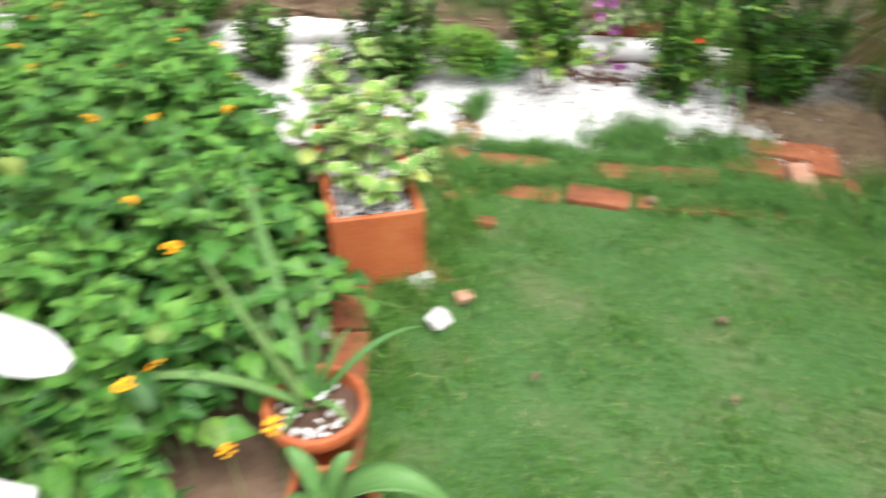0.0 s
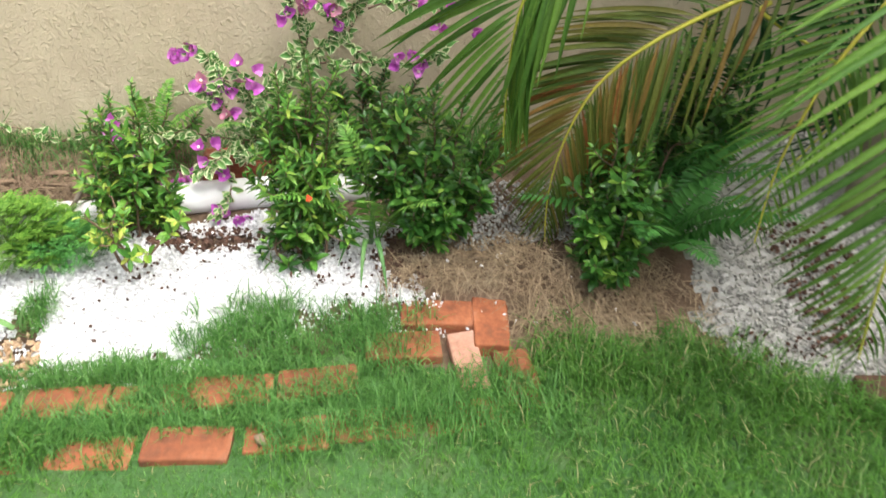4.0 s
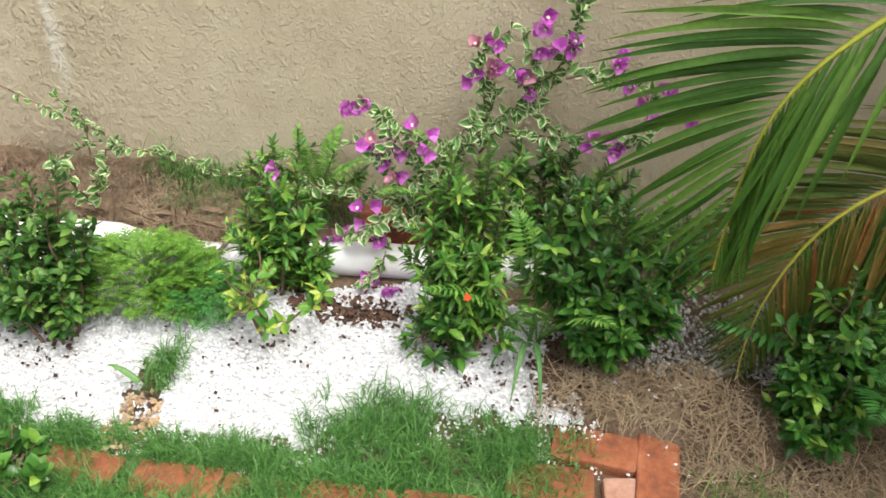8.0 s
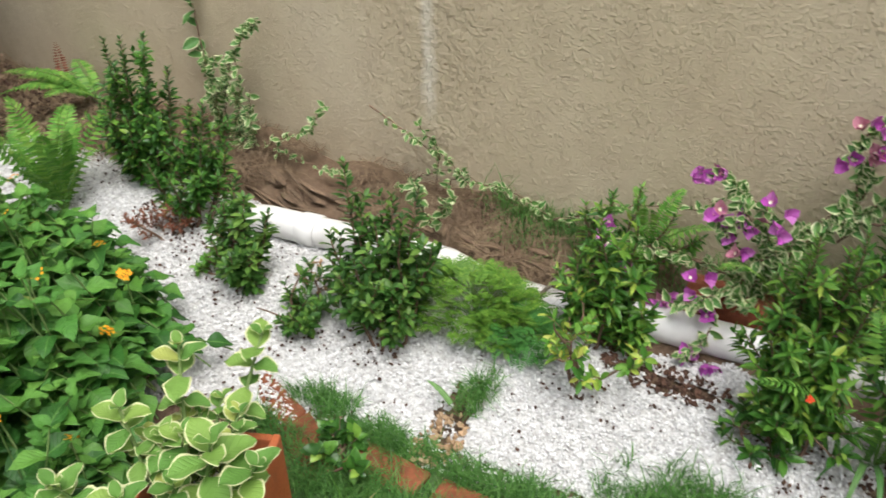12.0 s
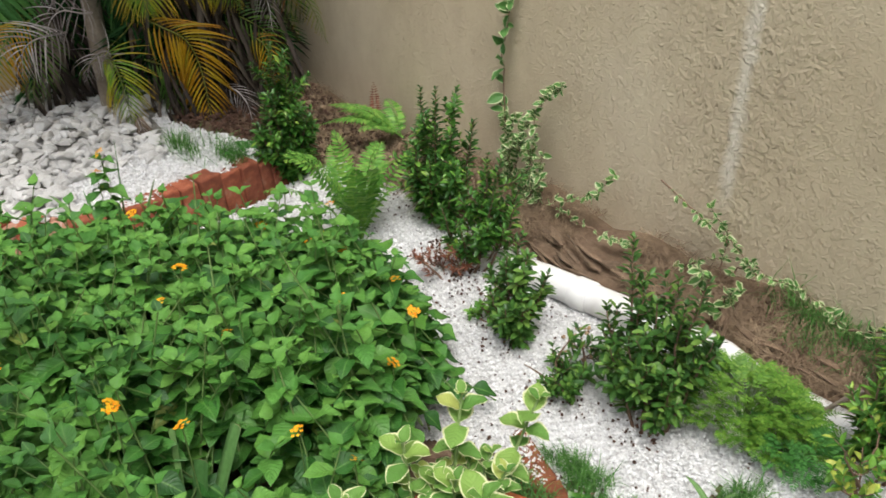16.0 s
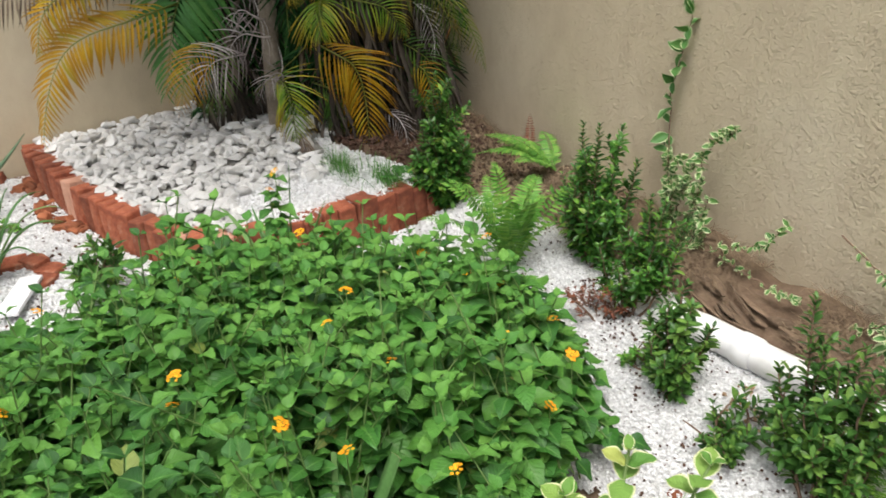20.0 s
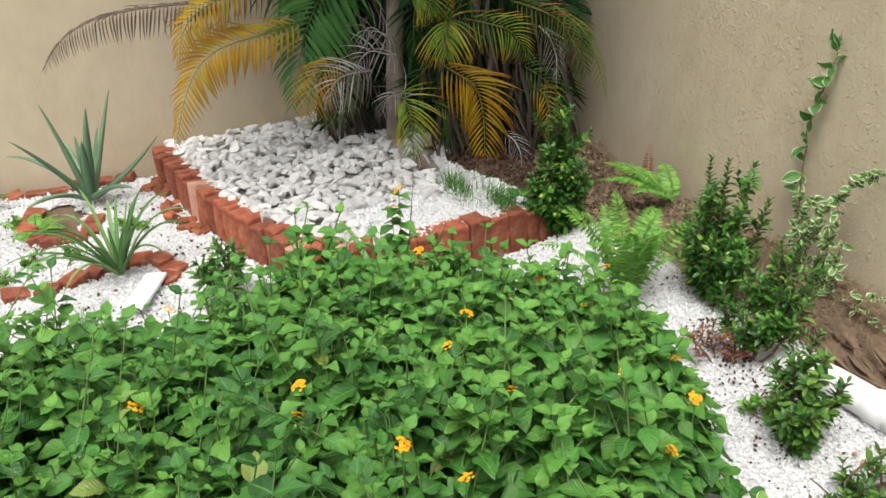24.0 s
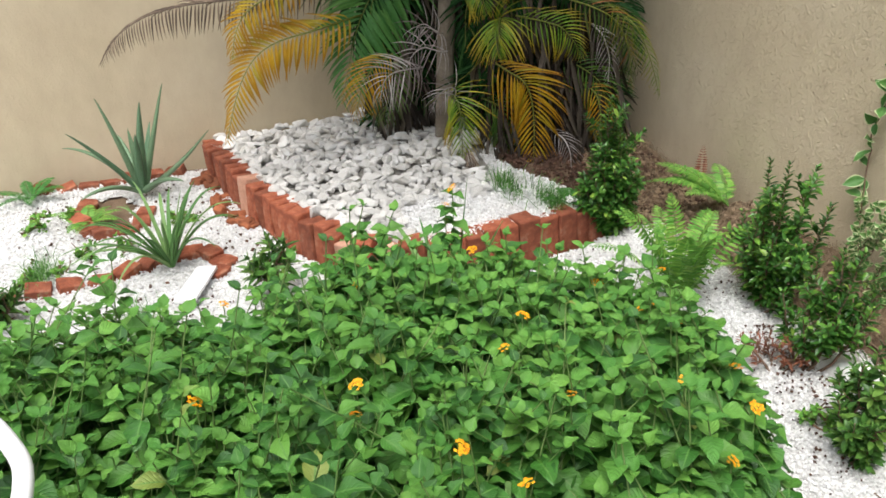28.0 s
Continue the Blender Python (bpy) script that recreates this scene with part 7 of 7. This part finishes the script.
rosette("potted_aloe", -0.21, 1.265, 0.12, [(128, 52, 0.55, 0.032, 0.0), (178, 64, 0.45, 0.030, 0.0), (210, 24, 0.47, 0.036, 0.08), (48, 13, 0.32, 0.022, 0.06), (90, 66, 0.24, 0.026, 0.02), (172, 28, 0.30, 0.024, 0.05), (60, 50, 0.2, 0.022, 0.03), (262, 20, 0.13, 0.026, 0.04), (330, 20, 0.13, 0.026, 0.04)], STRAP, "green strap-leaved plant with long arching leaves in a round pot", "potted plant")
pot2 = base("square_pot", pose(-0.09, 1.02, 0.02, 0, 0, 8), "small square terracotta pot at the lawn's edge", "plant pot")
for _nm, _bx in (("side_wall", (-0.085, -0.072, -0.085, 0.085, 0, 0.14)), ("side_wall", (0.072, 0.085, -0.085, 0.085, 0, 0.14)), ("end_wall", (-0.072, 0.072, -0.085, -0.072, 0, 0.138)), ("end_wall", (-0.072, 0.072, 0.072, 0.085, 0, 0.138)), ("potting_soil", (-0.072, 0.072, -0.072, 0.072, 0, 0.11))):
    part(_nm, box_bm(*_bx, bevel=0.003, seg=1), MULCH if _nm == "potting_soil" else TERRACOTTA, pot2)
rosette("broad_leaf_plant", -0.10, 1.03, 0.13, [(3, 9, 0.26, 0.085, 0.09), (-40, 22, 0.22, 0.08, 0.04), (150, 40, 0.14, 0.05, 0.03), (60, 50, 0.12, 0.05, 0.03), (250, 40, 0.16, 0.06, 0.04)], STRAP, "broad green strap-leaved plant in a small pot", "potted plant", 0.002)
rosette("aloe", -3.755, 0.977, 0.09, [(-68, 75, 0.53, 0.055, 0.015), (-61, 51, 0.50, 0.055, 0.02), (-107, 34, 0.43, 0.035, 0.06), (53, 80, 0.48, 0.075, 0.0), (105, 70, 0.56, 0.055, 0.0), (90, 37, 0.46, 0.05, -0.03), (40, 19, 0.34, 0.055, 0.03), (-169, 71, 0.32, 0.045, 0.0), (10, 70, 0.36, 0.055, 0.0), (-41, 15, 0.41, 0.045, 0.04), (150, 60, 0.36, 0.045, 0.0), (200, 45, 0.34, 0.045, 0.02)], ALOE, "large grey-green aloe among low bricks by the wall", "aloe", 0.016)
rosette("strap_plant", -2.87, 1.08, 0.07, [(_a, _e, _l, 0.021, _s) for _a, _e, _l, _s in ((85, 68, 0.4, 0.03), (120, 62, 0.38, 0.05), (165, 58, 0.34, 0.05), (205, 55, 0.4, 0.06), (280, 55, 0.36, 0.05), (310, 50, 0.4, 0.07), (35, 45, 0.42, 0.09), (70, 40, 0.44, 0.1), (130, 34, 0.42, 0.1), (275, 18, 0.44, 0.08), (290, 40, 0.42, 0.1), (100, 74, 0.34, 0.02), (60, 70, 0.36, 0.02), (20, 55, 0.34, 0.04), (140, 55, 0.34, 0.04), (-20, 38, 0.36, 0.08), (-60, 34, 0.38, 0.08), (180, 40, 0.36, 0.08), (220, 36, 0.36, 0.08), (260, 30, 0.40, 0.09), (300, 24, 0.40, 0.09), (80, 32, 0.36, 0.09), (40, 28, 0.34, 0.08), (110, 20, 0.36, 0.09), (330, 16, 0.40, 0.09), (-80, 12, 0.42, 0.09), (240, 60, 0.32, 0.03), (0, 65, 0.3, 0.03))], STRAP, "rosette of arching pale green strap leaves on the gravel", "bromeliad", 0.004)
rosette("strap_plant", -1.92, 2.0, 0.06, [(70, 84, 0.63, 0.024, 0.0), (17, 64, 0.64, 0.022, 0.03), (14, 52, 0.68, 0.022, 0.06), (176, 35, 0.52, 0.026, 0.03), (184, 18, 0.70, 0.030, 0.09), (40, 60, 0.45, 0.022, 0.04), (120, 50, 0.4, 0.024, 0.05), (230, 45, 0.4, 0.024, 0.05)], STRAP, "dark green strap leaves before the brick edging", "bromeliad", 0.004)
rosette("green_sprout", 0.80, 3.04, 0.10, [(-98, -4, 0.20, 0.020, 0.075), (-78, -6, 0.22, 0.020, 0.085), (-125, 4, 0.16, 0.016, 0.06), (80, 50, 0.14, 0.016, 0.03)], STRAP, "light green grassy sprout in the gravel", "seedling", 0.001)
rosette("green_sprout", -0.13, 2.76, 0.05, [(170, 20, 0.10, 0.022, 0.01), (40, 50, 0.08, 0.014, 0.02)], STRAP, "broad blade of grass in the gravel", "seedling", 0.001)
rosette("cropped_strap_plant", -0.75, 1.70, 0.08, [(193, 67, 0.38, 0.042, 0.0), (94, 64, 0.385, 0.042, 0.0), (117, 70, 0.29, 0.040, 0.0), (150, 74, 0.37, 0.014, 0.0)], STRAP, "thick green strap leaves cropped to blunt ends amid the lantana", "bromeliad", 0.006, True)


# ---- grass ----
_r = rng(150)
_n = 225000
_x, _y = _r.uniform(-0.25, 3.15, _n), _r.uniform(-0.5, 2.75, _n)
_far = np.maximum(np.maximum(_x - 2.2, 0), np.maximum(0.75 - _y, 0))
_ok = lawn_here(_x, _y) & (_r.uniform(0, 1, _n) > smooth(_far, 0.0, 1.1)) & (_r.uniform(0, 1, _n) < 0.78 + 0.3 * noise2(_x, _y, 0.2, 4))
_x, _y = _x[_ok], _y[_ok]
_len = 0.024 + 0.026 * smooth(_x + 0.6 * _y, 2.0, 3.0) + 0.012 * noise2(_x, _y, 0.16, 2)
blades("lawn_grass", _x, _y, np.zeros(len(_x)), _len, 151, GRASS, "short green lawn grass, longer towards the beds", "grass", 0.9)
_n = 110000
_x, _y = _r.uniform(-0.62, 1.3, _n), _r.uniform(2.28, 2.92, _n)
_d = np.maximum.reduce([np.exp(-(((_x - a) / w) ** 2 + ((_y - b) / h) ** 2) * 1.2) for a, b, w, h in ((-0.24, 2.60, 0.13, 0.05), (0.16, 2.62, 0.19, 0.05), (0.50, 2.74, 0.2, 0.11), (0.80, 2.73, 0.17, 0.10), (-0.10, 2.84, 0.05, 0.075), (0.0, 2.452, 0.6, 0.045), (0.75, 2.50, 0.40, 0.06), (-0.42, 2.62, 0.1, 0.05), (0.2, 2.60, 0.7, 0.035), (0.27, 2.53, 0.1, 0.05), (0.62, 2.40, 0.1, 0.05), (0.95, 2.44, 0.2, 0.05), (-0.34, 2.40, 0.10, 0.05), (-0.50, 2.48, 0.08, 0.04), (-0.28, 2.47, 0.06, 0.05))])
_cover = 0.50 * np.exp(-((_y - np.interp(_x, [-0.5, 0.9], [2.44, 2.47])) / 0.13) ** 2) * smooth(_x, -0.34, -0.2)
for _a, _b, _w, _h in ((0.37, 2.35, 0.13, 0.06), (0.60, 2.55, 0.16, 0.045), (0.44, 2.545, 0.09, 0.035), (0.15, 2.37, 0.07, 0.03), (-0.40, 2.50, 0.12, 0.07), (-0.03, 2.51, 0.14, 0.05), (0.25, 2.52, 0.07, 0.04), (0.84, 2.67, 0.07, 0.03)):
    _cover = _cover * (1 - np.exp(-((_x - _a) / _w) ** 4 - ((_y - _b) / _h) ** 4))
_fill = np.maximum(_d * 0.8 - 0.12, _cover - 0.1)
_ok = _r.uniform(0, 1, _n) < _fill + 0.4 * noise2(_x, _y, 0.06, 2) * smooth(_fill, -0.02, 0.12)
_ok &= ~((_x > 0.84) & (_x < 1.2) & (_y > 2.66) & (_r.uniform(0, 1, _n) < 0.45))
_x, _y = _x[_ok], _y[_ok]
blades("border_grass", _x, _y, ground_z(_x, _y) + 0.006, 0.03 + 0.038 * _r.uniform(0, 1, len(_x)), 152, TUFT, "fine green grass growing over the brick border", "grass", 1.1, 0.7)
_n = 16000
_x = _r.uniform(1.15, 2.5, _n)
_y = np.interp(_x, [1.2, 1.25, 1.7, 2.2, 3.2], [2.54, 2.64, 2.58, 2.3, 1.6]) + _r.normal(-0.03, 0.06, _n)
_x[:3600], _y[:3600] = _r.normal(-0.06, 0.06, 3600), _r.uniform(1.72, 2.42, 3600)
_y[3600:6600] = _r.uniform(0.85, 1.9, 3000)
_x[3600:6600] = np.interp(_y[3600:6600], [0.85, 1.4, 1.9], [-0.01, -0.10, -0.19]) + _r.normal(0, 0.035, 3000)
_ok = noise2(_x, _y, 0.12, 5) > _r.uniform(-0.5, 0.5, _n)
_x, _y = _x[_ok], _y[_ok]
blades("edge_tufts", _x, _y, ground_z(_x, _y), 0.045 + 0.05 * _r.uniform(0, 1, len(_x)), 157, GRASS, "longer tufts of grass at the lawn's edge", "grass", 1.0, 0.8)
_n = 5200
_x, _y = _r.uniform(-0.35, 1.3, _n), _r.uniform(3.34, 3.54, _n)
_ok = _r.uniform(0, 1, _n) < 0.55 + 0.6 * noise2(_x, _y, 0.15, 3)
_x, _y = _x[_ok], _y[_ok]
blades("wall_grass", _x, _y, ground_z(_x, _y), 0.035 + (0.035 + 0.06 * smooth(_x, 0.2, 0.8)) * _r.uniform(0, 1, len(_x)), 153, TUFT, "fine grass and weeds along the foot of the wall", "grass", 0.8, 0.6)
_n = 1500
_c = _r.integers(0, 6, _n)
_x = np.array([-2.72, -2.55, -2.45, -0.30, -0.10, -3.0])[_c] + _r.normal(0, 0.07, _n)
_y = np.array([2.55, 2.70, 0.95, 3.48, 3.50, 0.55])[_c] + _r.normal(0, 0.03, _n)
blades("weed_grass", _x, _y, ground_z(_x, _y), 0.05 + 0.06 * _r.uniform(0, 1, _n), 154, TUFT, "thin tufts of weedy grass in the gravel", "grass", 1.0, 0.6)
_n = 8200
_x, _y = _r.uniform(0.82, 1.75, _n), _r.uniform(2.6, 3.15, _n)
_ok = (((_x - 1.26) / 0.46) ** 2 + ((_y - 2.83 + 0.12 * (_x - 1.28)) / 0.17) ** 2 < _r.uniform(0.55, 1.25, _n) + 0.5 * noise2(_x, _y, 0.1, 4)) & ((_y > 2.86) | (_x > 1.2))
_x, _y = _x[_ok], _y[_ok]
blades("dry_straw", _x, _y, ground_z(_x, _y) + _r.uniform(0, 0.025, len(_x)), 0.05 + 0.05 * _r.uniform(0, 1, len(_x)), 155, STRAW, "heap of dry brown straw beside the lawn", "straw", 1.0, 0.34, (-0.1, 0.22))
_n = 15000
_x, _y = _r.uniform(-3.2, 0.05, _n), _r.uniform(3.18, 3.53, _n)
_ok = (noise2(_x, _y, 0.3, 3) > -0.35) & ((_y > 3.26) | (_x < -1.3))
_x, _y = _x[_ok], _y[_ok]
blades("dry_straw", _x, _y, ground_z(_x, _y) + _r.uniform(0, 0.02, len(_x)), 0.05 + 0.06 * _r.uniform(0, 1, len(_x)), 156, LITTER, "dry brown roots and straw on the bank below the wall", "straw", 1.0, 0.36, (-0.05, 0.2))

# rotting palm sheaths on the bank
_r = rng(160)
for _i in range(46):
    _right = _i % 2 == 0
    _x = _r.uniform(-0.60, -0.16) if _right else _r.uniform(-1.25, -0.72)
    if _i % 9 == 0:
        _x = _r.uniform(-2.2, -1.4)
    _y = np.interp(_x, [-1.2, -0.8, -0.2], [3.22, 3.215, 3.25]) + _r.uniform(-0.02, 0.11)
    _L = _r.uniform(0.07, 0.24)
    _t = _r.normal(-8, 11) if _i % 6 else _r.normal(-50, 20)
    _line = bend((-_L / 2, 0, 0), (_L / 2, 0, 0), _r.uniform(0.0, 0.012), 8, 160 + _i, 0.007)
    _V, _F = tube(_line, (0.012 * np.sin(np.linspace(0.3, 2.8, 8)) + 0.002) * _r.uniform(0.5, 1.3), 7)
    _V[:, 2] *= 0.4
    put("rotten_sheath", mesh("rotten_sheath", _V, _F, WOOD), None, pose(_x, _y, float(ground_z(_x, _y)) + _r.uniform(0.004, 0.022), _r.normal(0, 18), _r.normal(0, 8), _t), "rotting brown palm sheath lying on the bank", "wood", "sheaths on the bank")

# a low clay trough behind the pipe, a marble offcut and odd stones
part_ob = tagged(part("clay_trough", box_bm(0.27, 0.55, 3.34, 3.44, 0.06, 0.205, 0.008, 2), BRICK_DARK, None), "red clay block standing behind the drain pipe", "brick")
slab = part("marble_offcut", box_bm(-0.15, 0.15, -0.042, 0.042, -0.008, 0.008, 0.002, 1), PLASTIC, None, "", pose(-2.635, 1.17, 0.088, 1, -2, -21))
tagged(slab, "white marble offcut lying on the gravel", "stone slab")


# ---- garden chair ----
def chair():
    """A moulded plastic armchair that faces east."""
    c = base("garden_chair", pose(-0.705, 0.55, 0.0, 0, 0, -90), "white plastic garden armchair at the edge of the lantana", "chair")
    part("seat", box_bm(-0.24, 0.24, -0.24, 0.24, 0.40, 0.425, 0.012, 3), PLASTIC, c)
    for s in (-1, 1):
        # each armrest: a broad rounded tip in front, a rail that turns in behind to meet the back
        t = np.linspace(0, 1, 30)
        k = np.linspace(0, 1, 7)
        arm = np.stack([s * np.interp(t, k, [0.278, 0.300, 0.316, 0.328, 0.319, 0.262, 0.13]), np.interp(t, k, [0.345, 0.20, 0.02, -0.13, -0.215, -0.315, -0.385]), np.interp(t, k, [0.675, 0.69, 0.70, 0.70, 0.705, 0.735, 0.80])], -1)
        for _ in range(2):
            arm[1:-1] = (arm[:-2] + 2 * arm[1:-1] + arm[2:]) / 4
        V, F = tube(arm, 0.017 * np.clip(t * 14 + 0.1, 0.1, 1) ** 0.5, 12)
        V = V.reshape(30, 12, 3)
        V[:, :, 0] = arm[:, None, 0] + (V[:, :, 0] - arm[:, None, 0]) * (1 + 1.6 * (1 - smooth(t, 0.1, 0.5)))[:, None]
        put("armrest", mesh("armrest", V.reshape(-1, 3), F, PLASTIC), c)
        V, F = tube(np.array([(s * 0.30, 0.05, 0.685), (s * 0.285, 0.06, 0.4), (s * 0.28, 0.08, 0.0)]), [0.02, 0.022, 0.02], 10)
        put("leg", mesh("leg", V, F, PLASTIC), c)
        V, F = tube(np.array([(s * 0.20, -0.35, 0.74), (s * 0.22, -0.27, 0.4), (s * 0.25, -0.33, 0.0)]), [0.018, 0.022, 0.02], 10)
        put("leg", mesh("leg", V, F, PLASTIC), c)
    for k in range(5):
        part("back_slat", box_bm(-0.17 + k * 0.072, -0.122 + k * 0.072, -0.375, -0.36, 0.42, 0.80, 0.005, 1), PLASTIC, c)
    part("top_rail", box_bm(-0.19, 0.19, -0.385, -0.352, 0.79, 0.84, 0.014, 3), PLASTIC, c)


chair()

# dead stick against the pipe
_V, _F = tube(bend((-0.13, 3.18, 0.10), (-0.03, 3.25, 0.22), 0.0, 6, 3, 0.006), np.linspace(0.008, 0.006, 6), 7)
put("dead_stick", mesh("dead_stick", _V, _F, TRUNK), None, None, "grey dead stick leaning on the drain pipe", "stick")

# dead leaf bits lying on the lawn
chips("dead_leaf_bits", lambda x, y: lawn_here(x, y), 0.0, 1.6, 1.1, 2.4, 12, 0.017, LITTER, "small brown dead leaf bits on the lawn", 35, 0.024)

# small weeds in the western gravel
shrub("gravel_weed", -3.36, 0.54, 0.055, 0.075, 5, OVATE, 0.026, FERN, "low light green weed in the white gravel", 170, 0.014, 0.1, 0.8, 2, "weed", rise=(0.1, 0.6))
shrub("gravel_weed", -3.15, 0.70, 0.055, 0.075, 5, OVATE, 0.026, FERN, "low light green weed in the white gravel", 171, 0.014, 0.1, 0.8, 2, "weed", rise=(0.1, 0.6))
shrub("gravel_weed", -3.01, 0.61, 0.055, 0.075, 5, OVATE, 0.026, FERN, "low light green weed in the white gravel", 172, 0.014, 0.1, 0.8, 2, "weed", rise=(0.1, 0.6))
shrub("gravel_weed", -3.16, 0.89, 0.055, 0.075, 5, OVATE, 0.026, FERN, "low light green weed in the white gravel", 173, 0.014, 0.1, 0.8, 2, "weed", rise=(0.1, 0.6))
shrub("gravel_weed", -3.59, 0.65, 0.055, 0.075, 5, OVATE, 0.026, FERN, "low light green weed in the white gravel", 174, 0.014, 0.1, 0.8, 2, "weed", rise=(0.1, 0.6))
shrub("gravel_weed", -3.36, 1.14, 0.055, 0.075, 5, OVATE, 0.026, FERN, "low light green weed in the white gravel", 175, 0.014, 0.1, 0.8, 2, "weed", rise=(0.1, 0.6))
shrub("gravel_weed", -3.58, 0.52, 0.055, 0.075, 5, OVATE, 0.026, FERN, "low light green weed in the white gravel", 176, 0.014, 0.1, 0.8, 2, "weed", rise=(0.1, 0.6))
shrub("gravel_weed", -2.95, 0.52, 0.055, 0.075, 5, OVATE, 0.026, FERN, "low light green weed in the white gravel", 177, 0.014, 0.1, 0.8, 2, "weed", rise=(0.1, 0.6))
